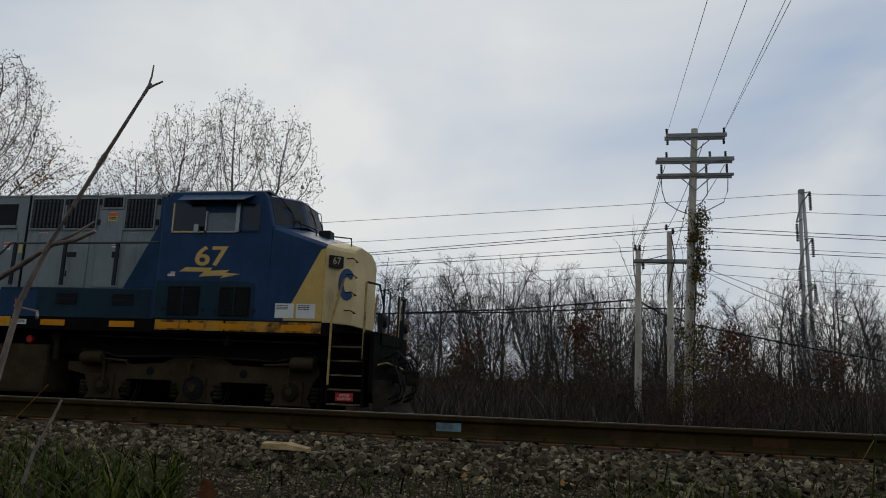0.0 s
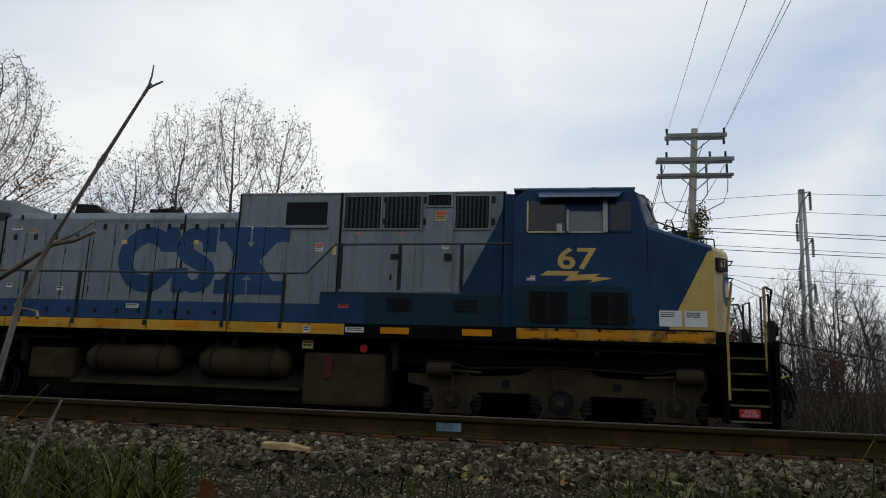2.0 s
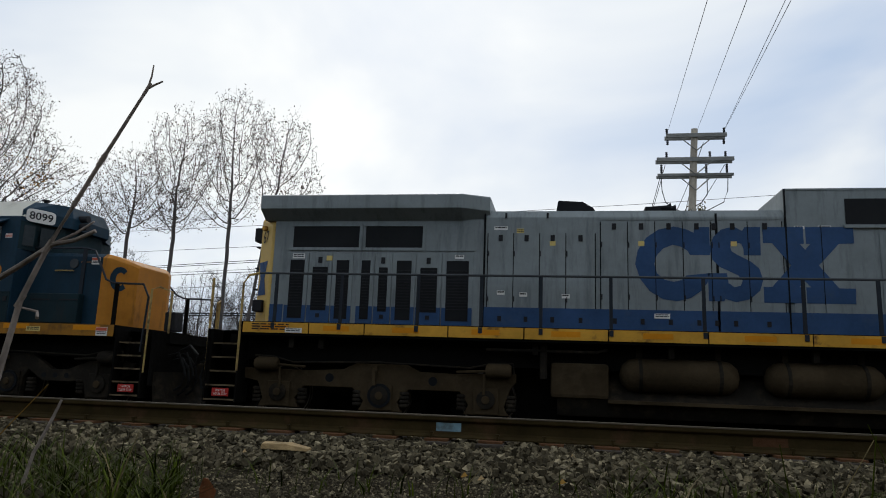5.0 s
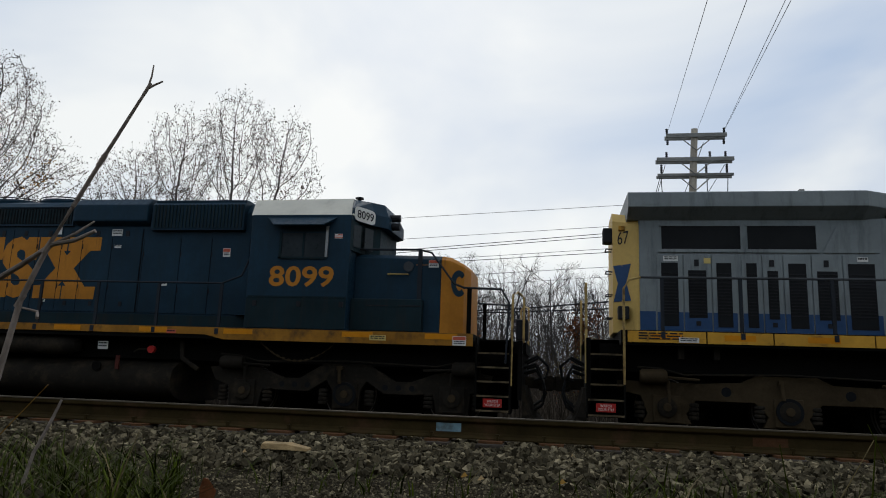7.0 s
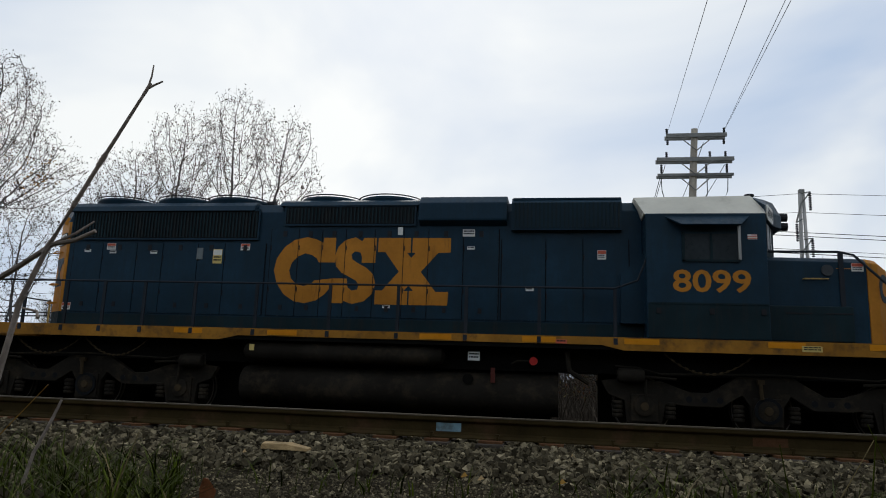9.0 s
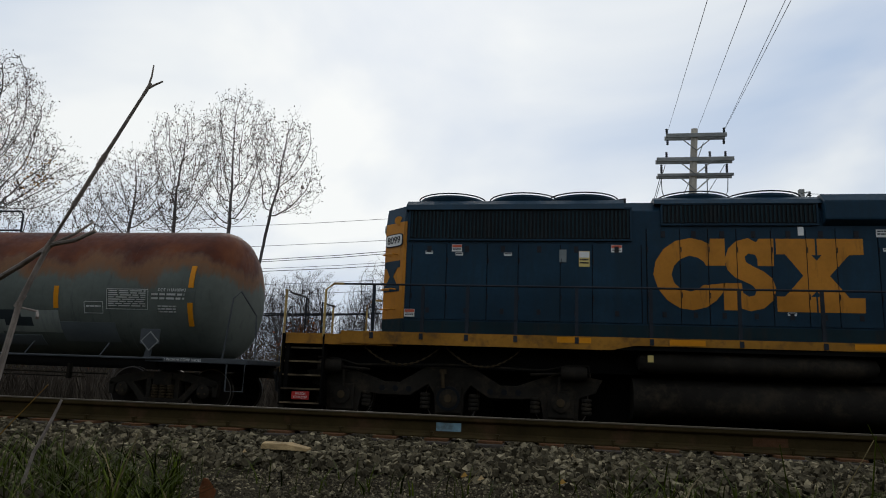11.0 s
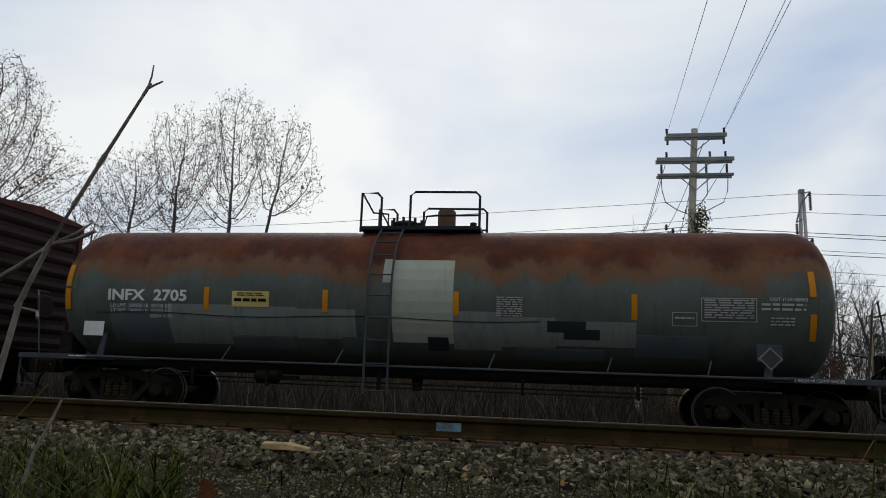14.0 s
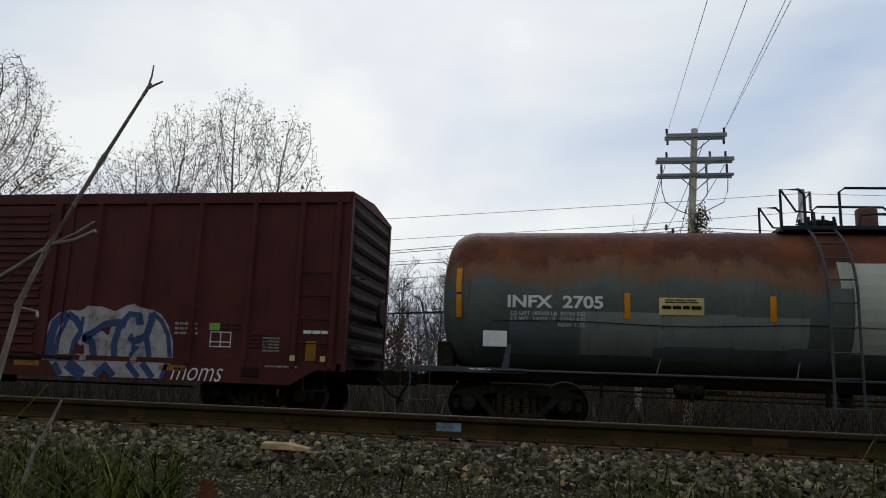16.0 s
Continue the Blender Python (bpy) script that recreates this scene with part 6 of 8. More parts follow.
def freight_truck(parent, xm):
    """A two-axle cast truck: arched side frames with open windows, springs and roller bearings."""
    for x in (xm - 0.89, xm + 0.89):
        wheelset(parent, x, 0.46)
    for side in (-1, 1):
        y0, y1 = side * 0.93, side * 1.08
        top = [(xm - 1.18, 0.66), (xm - 1.18, 0.52), (xm - 0.98, 0.58), (xm - 0.60, 0.62), (xm - 0.3, 0.68), (xm + 0.3, 0.68), (xm + 0.60, 0.62), (xm + 0.98, 0.58), (xm + 1.18, 0.52), (xm + 1.18, 0.66), (xm + 0.9, 0.75), (xm + 0.42, 0.83), (xm - 0.42, 0.83), (xm - 0.9, 0.75)]
        fr = part("side_frame", Shape().side(top, y0, y1), M_TRUCK_DK, parent, "dirty cast side frame", bevel=0.012)
        for w in (-1, 1):
            part("frame_strut", Shape().side([(xm + w * 0.68, 0.64), (xm + w * 0.82, 0.60), (xm + w * 0.46, 0.22), (xm + w * 0.36, 0.30)], y0, y1), M_TRUCK_DK, fr, bevel=0.01)
            part("frame_column", Shape().side([(xm + w * 0.26, 0.24), (xm + w * 0.36, 0.24), (xm + w * 0.36, 0.72), (xm + w * 0.26, 0.72)], y0, y1), M_TRUCK_DK, fr, bevel=0.01)
            part("pedestal_jaw", Shape().side([(xm + w * 1.06, 0.60), (xm + w * 1.20, 0.62), (xm + w * 1.17, 0.36), (xm + w * 1.08, 0.36)], y0, y1), M_TRUCK_DK, fr, bevel=0.01)
            part("brake_shoe", Shape().side([(xm + w * 0.36, 0.30), (xm + w * 0.44, 0.34), (xm + w * 0.44, 0.62), (xm + w * 0.36, 0.62)], side * 0.66, side * 0.80), M_TRUCK, fr)
        part("spring_seat", Shape().side([(xm - 0.46, 0.22), (xm + 0.46, 0.22), (xm + 0.38, 0.30), (xm - 0.38, 0.30)], y0, side * 1.12), M_TRUCK_DK, fr, bevel=0.01)
        for dx in (-0.17, 0.0, 0.17):
            coil = Shape()
            spring(coil, xm + dx, side * 1.05, 0.30, 0.58, 0.075, 5)
            part("coil_spring", coil, M_TRUCK, fr)
        for x in (xm - 0.89, xm + 0.89):
            cap = part("bearing_cap", Shape().spin_y([(side * 0.95, 0.145), (side * 1.10, 0.14), (side * 1.13, 0.11), (side * 1.14, 0.04)], x, 0.46, 18), M_TRUCK_DK, fr, smooth=True)
            for k in range(3):
                part("cap_bolt", Shape().disc(x + 0.075 * math.cos(k * 2.094 + 1.57), 0.46 + 0.075 * math.sin(k * 2.094 + 1.57), 0.02, side * 1.125, side * 1.15, 6), M_TRUCK, cap)
    part("bolster", Shape().box(xm - 0.2, xm + 0.2, -1.12, 1.12, 0.56, 0.80), M_TRUCK_DK, parent, bevel=0.02)


def build_tank_car():
    T = rolling("tank_car", "grey railway tank car with rusty top and patched paint", "tank car", -54.45)
    mat = tank_material()
    x0, x1 = -62.28, -46.90
    prof = [(x0, 0.02), (x0 + 0.015, 0.5), (x0 + 0.06, 0.85), (x0 + 0.14, 1.12), (x0 + 0.24, 1.27), (x0 + 0.38, 1.37), (x0 + 0.52, 1.415), (x0 + 0.66, TANK_R)]
    full = prof + [(x1 - (x - x0), r) for x, r in prof[::-1]]
    part("tank_shell", Shape().spin_x(full, 0, TANK_Z, 56), mat, T, "grey tank shell with rust on its crown", smooth=True)
    for x in (-60.0, -58.15, -55.0, -52.9, -50.9, -48.9):
        part("weld_seam", Shape().spin_x([(x - 0.012, TANK_R + 0.002), (x, TANK_R + 0.006), (x + 0.012, TANK_R + 0.002)], 0, TANK_Z, 48), mat, T)
    pale = surface("pale_patch_paint", (0.215, 0.23, 0.20), 0.55, vary=0.12, dirt=(0.12, 0.13, 0.125), dirt_at=(0.5, 0.8), bump=0.03, streak=True)
    lighter = surface("off_white_patch_paint", (0.40, 0.405, 0.32), 0.55, vary=0.12, dirt=(0.25, 0.24, 0.2), dirt_at=(0.55, 0.85), bump=0.03, streak=True)
    dark = surface("dark_patch_paint", (0.028, 0.034, 0.036), 0.5, vary=0.2, bump=0.03)
    mid = surface("mid_grey_patch_paint", (0.115, 0.13, 0.13), 0.5, vary=0.15, bump=0.03)
    part("paint_patch", shell(-54.98, -53.80, 1.55, 3.12), lighter, T, "off-white square paint patch")
    part("paint_patch", shell(-55.18, -54.98, 2.66, 3.14), lighter, T)
    for k, (a, b, z0, z1, m) in enumerate(((-60.9, -59.6, 1.40, 2.14, mid), (-59.6, -58.1, 1.42, 2.18, pale), (-58.1, -56.9, 1.60, 2.16, pale), (-56.9, -55.70, 1.58, 2.13, pale), (-56.0, -55.35, 1.3, 1.62, mid),
                                           (-53.80, -52.9, 1.45, 2.14, pale), (-52.9, -51.9, 1.52, 2.05, pale), (-51.9, -50.46, 1.56, 2.0, pale), (-50.46, -49.2, 1.40, 1.78, mid), (-52.6, -51.0, 1.3, 1.50, mid), (-58.3, -57.0, 1.35, 1.58, mid))):
        part("paint_patch", shell(a, b, z0, z1, 0.003 + 0.0006 * k), m, T)
    part("paint_patch", shell(-52.05, -51.35, 1.80, 2.0, 0.011), dark, T, "nearly black paint patch")
    part("paint_patch", shell(-51.75, -51.1, 1.68, 1.86, 0.012), dark, T)
    part("paint_patch", shell(-54.3, -53.9, 1.42, 1.66, 0.012), dark, T)
    part("paint_streak", Shape().tube([(-61.2 + 0.5 * k, -TANK_R * math.cos(math.asin((1.98 + 0.03 * math.sin(k * 0.7) - TANK_Z) / TANK_R)) - 0.014, 1.98 + 0.03 * math.sin(k * 0.7)) for k in range(19)], 0.007, 4), M_INK, T)
    for x, z0, z1 in ((-61.84, 2.50, 2.95), (-61.83, 2.04, 2.45), (-58.77, 2.06, 2.52), (-56.30, 2.07, 2.5), (-53.74, 2.06, 2.5), (-50.50, 2.05, 2.5), (-47.5, 2.5, 2.95), (-47.5, 1.75, 2.2)):
        part("reflector", shell(x - 0.05, x + 0.05, z0, z1, 0.018), M_REFLECT, T, "orange reflective strip")
    on_tank(lettering("INFX  2705", -60.92, -59.19, 2.23, 2.46, -TANK_R, M_WHITE, T, weight=0.03, label="white stencilled car mark"))
    on_tank(lettering("LD LMT 189000 LB  85750 KG", -60.86, -59.52, 2.10, 2.17, -TANK_R, M_WHITE, T))
    on_tank(lettering("LT WT  74000 LB  33550 KG", -60.86, -59.52, 2.00, 2.07, -TANK_R, M_WHITE, T))
    on_tank(lettering("NEW 7-75", -60.0, -59.52, 1.90, 1.97, -TANK_R, M_WHITE, T))
    pl = part("emergency_placard", shell(-58.22, -57.45, 2.15, 2.45, 0.018), M_LABEL_YEL, T, "cream emergency placard with dark print")
    on_tank(part("placard_text", bars(-58.12, -57.55, 2.34, 2.42, 2, -TANK_R, 5), M_INK, pl), 0.024)
    on_tank(part("placard_number", bars(-58.17, -57.5, 2.19, 2.31, 1, -TANK_R, 9), M_INK, pl), 0.024)
    on_tank(part("stencil_text", bars(-52.98, -52.5, 2.05, 2.42, 9, -TANK_R, 6), M_WHITE, T))
    on_tank(lettering("DOT 111A100W3", -48.2, -47.7 + 0.1, 2.42, 2.48, -TANK_R, M_WHITE, T))
    on_tank(part("stencil_text", bars(-48.35, -47.62, 2.22, 2.38, 2, -TANK_R, 7), M_WHITE, T))
    on_tank(part("stencil_text", bars(-48.2, -47.8, 1.98, 2.14, 3, -TANK_R, 8), M_WHITE, T))
    frame_box = Shape()
    for a, b, z0, z1 in ((-49.35, -48.42, 2.05, 2.46), (-49.85, -49.42, 1.96, 2.20)):
        frame_box.box(a, b, -TANK_R - 0.002, -TANK_R, z0, z0 + 0.012).box(a, b, -TANK_R - 0.002, -TANK_R, z1 - 0.012, z1).box(a, a + 0.012, -TANK_R - 0.002, -TANK_R, z0, z1).box(b - 0.012, b, -TANK_R - 0.002, -TANK_R, z0, z1)
    on_tank(part("stencil_frame", frame_box, M_WHITE, T), 0.016)
    on_tank(part("stencil_text", bars(-49.3, -48.47, 2.09, 2.43, 8, -TANK_R, 11), M_WHITE, T))
    on_tank(part("stencil_text", bars(-49.8, -49.47, 2.05, 2.12, 1, -TANK_R, 12), M_WHITE, T))
    # top platform with rails, manway and valves
    zt = TANK_Z + TANK_R
    part("top_platform", Shape().box(-55.9, -53.4, -0.75, 0.75, zt - 0.06, zt + 0.02), M_RAILNAVY, T, "dark walkway on the tank's crown", bevel=0.01)
    for y in (-0.72, 0.72):
        part("platform_rail", Shape().tube([(-54.85, y, zt), (-54.85, y, zt + 0.66), (-54.75, y, zt + 0.74), (-53.5, y, zt + 0.72), (-53.42, y, zt + 0.64), (-53.42, y, zt - 0.05)], 0.026, 8), M_RAILNAVY, T, smooth=True)
        part("platform_rail", Shape().tube([(-55.88, y, zt - 0.1), (-55.88, y, zt + 0.72), (-55.55, y, zt + 0.72), (-55.46, y, zt + 0.62), (-55.46, y, zt)], 0.026, 8), M_RAILNAVY, T, smooth=True)
        part("platform_rail", Shape().tube([(-55.86, y, zt + 0.7), (-55.62, y, zt + 0.30), (-55.3, y, zt + 0.27), (-55.3, y, zt)], 0.02, 6), M_RAILNAVY, T, smooth=True)
        part("platform_rail", Shape().tube([(-54.55, y, zt), (-54.5, y, zt + 0.22), (-54.3, y, zt + 0.24), (-53.42, y, zt + 0.24)], 0.022, 6), M_RAILNAVY, T, smooth=True)
    part("manway", Shape().spin_z([(zt - 0.05, 0.30), (zt + 0.12, 0.30), (zt + 0.12, 0.34), (zt + 0.18, 0.34), (zt + 0.24, 0.2), (zt + 0.25, 0.0)], -55.05, -0.1, 24), M_TRUCK_DK, T, "dark bolted manway lid", smooth=True)
    bolts = Shape()
    for k in range(8):
        bolts.spin_z([(zt + 0.1, 0.03), (zt + 0.28, 0.03)], -55.05 + 0.32 * math.cos(k * 0.785), -0.1 + 0.32 * math.sin(k * 0.785), 6)
    part("manway_bolts", bolts, M_INK, T)
    part("valve_housing", Shape().spin_z([(zt - 0.05, 0.19), (zt + 0.44, 0.19), (zt + 0.47, 0.17), (zt + 0.47, 0.0)], -54.18, -0.15, 20), surface("rusty_housing", (0.12, 0.06, 0.035), 0.8, vary=0.35, bump=0.2), T, "rusty cylindrical valve housing", smooth=True)
    part("relief_valve", Shape().spin_z([(zt, 0.12), (zt + 0.08, 0.12), (zt + 0.08, 0.07), (zt + 0.22, 0.07), (zt + 0.22, 0.02)], -53.62, -0.1, 14), M_TRUCK_DK, T)
    # ladder
    curve = [(-0.50, zt - 0.02)] + [(-(TANK_R + 0.12) * math.cos(radians(a)), TANK_Z + (TANK_R + 0.12) * math.sin(radians(a))) for a in range(62, -1, -8)] + [(-1.53, 2.0), (-1.53, 1.3), (-1.50, 0.56)]
    lad = Shape()
    for x in (-55.43, -54.97):
        lad.tube([(x, y, z) for y, z in curve], 0.024, 6)
    ladder = part("ladder", lad, M_RAILTUBE, T, "dark steel side ladder")
    for z in (0.62, 1.12, 1.55, 1.98, 2.4, 2.8, 3.2, 3.5, 3.75):
        best = min(curve, key=lambda c: abs(c[1] - z))
        (ya, za), (yb, zb) = next(((a, b) for a, b in zip(curve, curve[1:]) if b[1] <= z <= a[1]), (best, best))
        y = ya if za == zb else ya + (yb - ya) * (z - za) / (zb - za)
        part("rung", Shape().tube([(-55.43, y, z), (-54.97, y, z)], 0.016), M_RAILTUBE, ladder)
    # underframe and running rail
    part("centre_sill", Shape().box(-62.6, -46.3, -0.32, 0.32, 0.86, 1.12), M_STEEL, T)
    part("running_rail", Shape().tube([(-61.2, -1.50, 1.08), (-47.9, -1.50, 1.08)], 0.024, 8), M_RAILTUBE, T, "long pale running rail")
    part("side_beam", Shape().box(-61.0, -48.1, -1.42, -1.30, 0.93, 1.04), M_STEEL, T)
    for x in (-58.3, -56.0, -53.1, -51.0, -49.3):
        part("rail_bracket", Shape().tube([(x, -1.50, 1.08), (x + 0.1, -1.36, 1.36)], 0.014), M_RAILTUBE, T)
    for x in (-59.2, -57.6, -55.3, -52.5, -50.4):
        part("bottom_rod", Shape().box(x - 0.03, x + 0.03, -0.9, -0.8, 0.62, 0.95), M_TRUCK_DK, T)
    part("brake_rod", Shape().tube([(-59.9, -0.85, 0.78), (-49.5, -0.85, 0.74)], 0.018).tube([(-58.8, -0.6, 0.68), (-50.2, -0.6, 0.66)], 0.014), M_TRUCK_DK, T)
    part("brake_cylinder", Shape().spin_x([(-57.9, 0.06), (-57.85, 0.13), (-57.4, 0.13), (-57.35, 0.05)], -0.75, 0.82, 14).box(-57.3, -57.0, -0.85, -0.65, 0.76, 0.84), M_TRUCK_DK, T)
    part("bottom_outlet", Shape().spin_z([(0.62, 0.10), (0.95, 0.13), (1.12, 0.2)], -54.7, 0, 14), M_TRUCK_DK, T)
    for x0, x1, way in ((-62.75, -60.6, -1), (-48.3, -46.15, 1)):
        part("end_platform", Shape().box(x0, x1, -1.48, 1.48, 1.02, 1.12), M_RAILTUBE, T, "grey end platform", bevel=0.01)
        for side in (-1, 1):
            xe = x0 if way < 0 else x1
            part("corner_step", Shape().tube([(xe - way * 0.05, side * 1.46, 1.05), (xe - way * 0.05, side * 1.46, 0.5), (xe - way * 0.42, side * 1.46, 0.5), (xe - way * 0.42, side * 1.46, 1.05)], 0.016), M_RAILTUBE, T)
            part("end_grab", Shape().tube([(xe - way * 0.42, side * 1.42, 1.12), (xe - way * 0.22, side * 1.4, 2.3), (xe - way * 0.06, side * 1.25, 2.42), (xe - way * 0.04, side * 0.9, 2.42)] if way < 0 else [(xe - way * 0.55, side * 1.42, 1.12), (xe - way * 0.42, side * 1.42, 2.3), (xe - way * 0.3, side * 1.35, 2.45), (xe - way * 0.1, side * 1.0, 2.0), (xe - way * 0.06, side * 1.0, 1.12)], 0.018), M_RAILTUBE, T)
        xs_, wy = ((-60.90, 1) if way < 0 else (-48.25, -1))
        part("saddle_leg", Shape().side([(xs_ - 0.12, 1.1), (xs_ + 0.02, 1.1), (xs_ + 0.06, 1.55), (xs_ - 0.02, 1.55)], -1.44, -1.40), M_RAILTUBE, T)
        if way < 0:
            part("placard_holder", Shape().box(xs_ - 0.46, xs_ - 0.02, -1.46, -1.44, 1.5, 1.79), M_WHITE, T, "blank pale placard holder", bevel=0.01)
        else:
            hold = part("placard_holder", Shape().box(xs_ - 0.22, xs_ + 0.20, -1.46, -1.44, 1.36, 1.66), M_RAILTUBE, T, "grey placard holder with a pale diamond frame", bevel=0.01)
            for r0, m in ((0.20, M_ARM), (0.165, M_RAILTUBE)):
                part("diamond", Shape().side([(xs_ - r0, 1.42), (xs_, 1.42 - r0), (xs_ + r0, 1.42), (xs_, 1.42 + r0)], -1.468 - (0.2 - r0) * 0.1, -1.46), m, hold)
        coupler(T, x0 + 0.1 if way < 0 else x1 - 0.1, way)
        part("air_hose", Shape().tube([(x0 - 0.1 if way < 0 else x1 + 0.1, -0.4, 0.9), ((x0 if way < 0 else x1) + way * 0.3, -0.42, 0.62), ((x0 if way < 0 else x1) + way * 0.45, -0.3, 0.35)], 0.028, 7), M_HOSE, T, smooth=True)
    part("sill_text", bars(-61.6, -60.95, 1.055, 1.095, 1, -1.482, 3), M_WHITE, T)
    lettering("2 INCH HI COMP SHOES", -47.9, -47.1, 1.045, 1.10, -1.481, M_WHITE, T)
    part("hand_brake", Shape().box(-62.3, -62.0, -0.9, -0.4, 1.12, 1.6), M_TRUCK_DK, T, bevel=0.03)
    freight_truck(T, -60.75)
    freight_truck(T, -48.10)
    return T


# ---- boxcar
def build_boxcar():
    Y = -1.55
    B = rolling("boxcar", "dark oxide-red boxcar with graffiti on its lower side", "boxcar", -71.7)
    xf, xr = -64.0, -79.4
    part("body", Shape().box(xr, xf, Y, -Y, 1.10, 4.36), M_BOXCAR, B, "oxide-red steel boxcar body", bevel=0.01)
    part("roof", Shape().cross([(-1.60, 4.34), (-1.60, 4.42), (0, 4.56), (1.60, 4.42), (1.60, 4.34)], xr - 0.05, xf + 0.05), M_BOXCAR, B, "oxide-red ridged roof")
    part("top_chord", Shape().box(xr, xf, Y - 0.06, Y, 4.20, 4.36), M_BOXCAR, B)
    part("side_sill", Shape().side([(xr, 1.10), (xr, 0.95), (-77.6, 0.66), (-65.0, 0.66), (-64.5, 0.95), (xf, 0.95), (xf, 1.10)], Y - 0.03, Y + 0.03), M_BOXCAR, B, bevel=0.008)
    for side in (-1, 1):
        for x in (-64.22, -64.95, -65.95, -67.10, -68.25, -69.35, -74.0, -75.1, -76.2, -77.3, -78.3, -79.2):
            rib = Shape().loft([[(x - 0.075, side * 1.55, 1.0), (x - 0.045, side * 1.62, 1.0), (x + 0.045, side * 1.62, 1.0), (x + 0.075, side * 1.55, 1.0)], [(x - 0.075, side * 1.55, 4.22), (x - 0.045, side * 1.62, 4.22), (x + 0.045, side * 1.62, 4.22), (x + 0.075, side * 1.55, 4.22)]])
            part("side_post", rib, M_BOXCAR, B)
    # corrugated door
    door = part("sliding_door", Shape().box(-73.9, -70.35, Y - 0.05, Y - 0.01, 1.12, 4.16), M_BOXCAR, B, "corrugated oxide-red sliding door", bevel=0.01)
    part("door_frame", Shape().box(-70.38, -70.22, Y - 0.09, Y, 1.05, 4.2).box(-70.2, -69.95, Y - 0.03, Y, 1.05, 4.2), M_BOXCAR, B)
    for k in range(18):
        z = 1.30 + k * 0.155
        part("door_rib", Shape().side([(-73.8, z), (-70.5, z), (-70.5, z + 0.07), (-73.8, z + 0.07)], Y - 0.085, Y - 0.05), M_BOXCAR, door)
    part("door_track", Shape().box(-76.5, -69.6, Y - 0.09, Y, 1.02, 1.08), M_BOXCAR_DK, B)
    # corrugated end, its shade put into the darker paint
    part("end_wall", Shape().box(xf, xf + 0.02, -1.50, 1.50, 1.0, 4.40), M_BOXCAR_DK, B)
    for k in range(9):
        z = 1.25 + k * 0.34
        rings = [[(xf + 0.015, y, z), (xf + 0.06 * c, y, z + 0.06), (xf + 0.085 * c, y, z + 0.13), (xf + 0.06 * c, y, z + 0.20), (xf + 0.015, y, z + 0.25)] for y, c in ((-1.38, 0.3), (-1.25, 1.0), (1.25, 1.0), (1.38, 0.3))]
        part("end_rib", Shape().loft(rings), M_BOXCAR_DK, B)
    for ya, yb in ((Y - 0.03, Y + 0.10), (1.45, 1.58)):
        part("corner_post", Shape().box(xf - 0.10, xf + 0.05, ya, yb, 0.95, 4.38), M_BOXCAR, B)
    em = Shape()
    for k in range(6):
        em.box(xf + 0.022, xf + 0.026, 0.62 + k * 0.09, 0.68 + k * 0.09, 4.05, 4.15)
    part("end_number", em, M_WHITE, B, "white unreadable end mark")
    for z in (1.45, 1.9, 2.35, 2.8):
        part("side_rung", Shape().tube([(-64.85, Y - 0.03, z), (-64.85, Y - 0.10, z), (-64.3, Y - 0.10, z), (-64.3, Y - 0.03, z)], 0.013), M_BOXCAR_DK, B)
        part("end_rung", Shape().tube([(xf + 0.05, -1.35, z), (xf + 0.16, -1.35, z), (xf + 0.16, -0.8, z), (xf + 0.05, -0.8, z)], 0.013), M_BOXCAR_DK, B)
    part("hand_brake_wheel", Shape().spin_x([(xf + 0.20, 0.26), (xf + 0.24, 0.28), (xf + 0.28, 0.26)], 0.3, 2.2, 20), M_BOXCAR_DK, B)
    part("end_platform", Shape().box(xf + 0.05, xf + 0.3, -0.9, 0.9, 1.2, 1.25), M_BOXCAR_DK, B)
    part("corner_stirrup", Shape().tube([(-64.75, Y, 0.95), (-64.72, Y, 0.58), (-64.32, Y, 0.58), (-64.3, Y, 0.95)], 0.02), M_BOXCAR_DK, B)
    for x in (-64.95, -64.35):
        part("yellow_tab", Shape().box(x - 0.05, x + 0.05, Y - 0.08, Y - 0.075, 1.12, 1.22), M_LABEL_YEL, B)
    part("reflector", Shape().box(-64.72, -64.52, Y - 0.012, Y, 1.13, 1.50), M_SILL_OLD, B, "orange reflective strip")
    for x in (-67.4, -70.6, -74.5):
        part("reflector", Shape().box(x - 0.28, x + 0.28, Y - 0.036, Y - 0.03, 0.86, 0.96), M_SILL_OLD, B, "orange reflective strip")
    fr = Shape()
    for a, b, z0, z1 in ((-66.68, -66.26, 1.34, 1.62),):
        for q in (z0, (z0 + z1) / 2 - 0.05, z1):
            fr.box(a, b, Y - 0.006, Y, q, q + 0.014)
        for q in (a, (a + b) / 2, b):
            fr.box(q - 0.006, q + 0.008, Y - 0.006, Y, z0, z1)
    part("stencil_frame", fr, M_WHITE, B)
    part("green_tag", Shape().box(-66.72, -66.5, Y - 0.012, Y, 1.66, 1.80), surface("bright_green_sticker", (0.16, 0.34, 0.05), 0.6, bump=0), B, "bright green tag")
    part("stencil_text", bars(-66.7, -65.9, 1.62, 1.78, 2, Y, 21), M_BOXCAR_DK, B)
    part("stencil_text", bars(-65.6, -65.25, 1.25, 1.55, 5, Y, 22), M_ARM, B)
    part("stencil_text", bars(-64.78, -64.3, 1.58, 1.70, 1, Y - 0.02, 23), M_WHITE, B)
    lettering("2 INCH HI COMP BRAKE SHOES", -65.5, -64.85, 0.985, 1.02, Y - 0.031, M_WHITE, B)
    lettering("moms", -67.42, -66.34, 0.68, 0.93, Y - 0.032, M_WHITE, B, label="white sprayed word", weight=-0.008, slant=0.35)
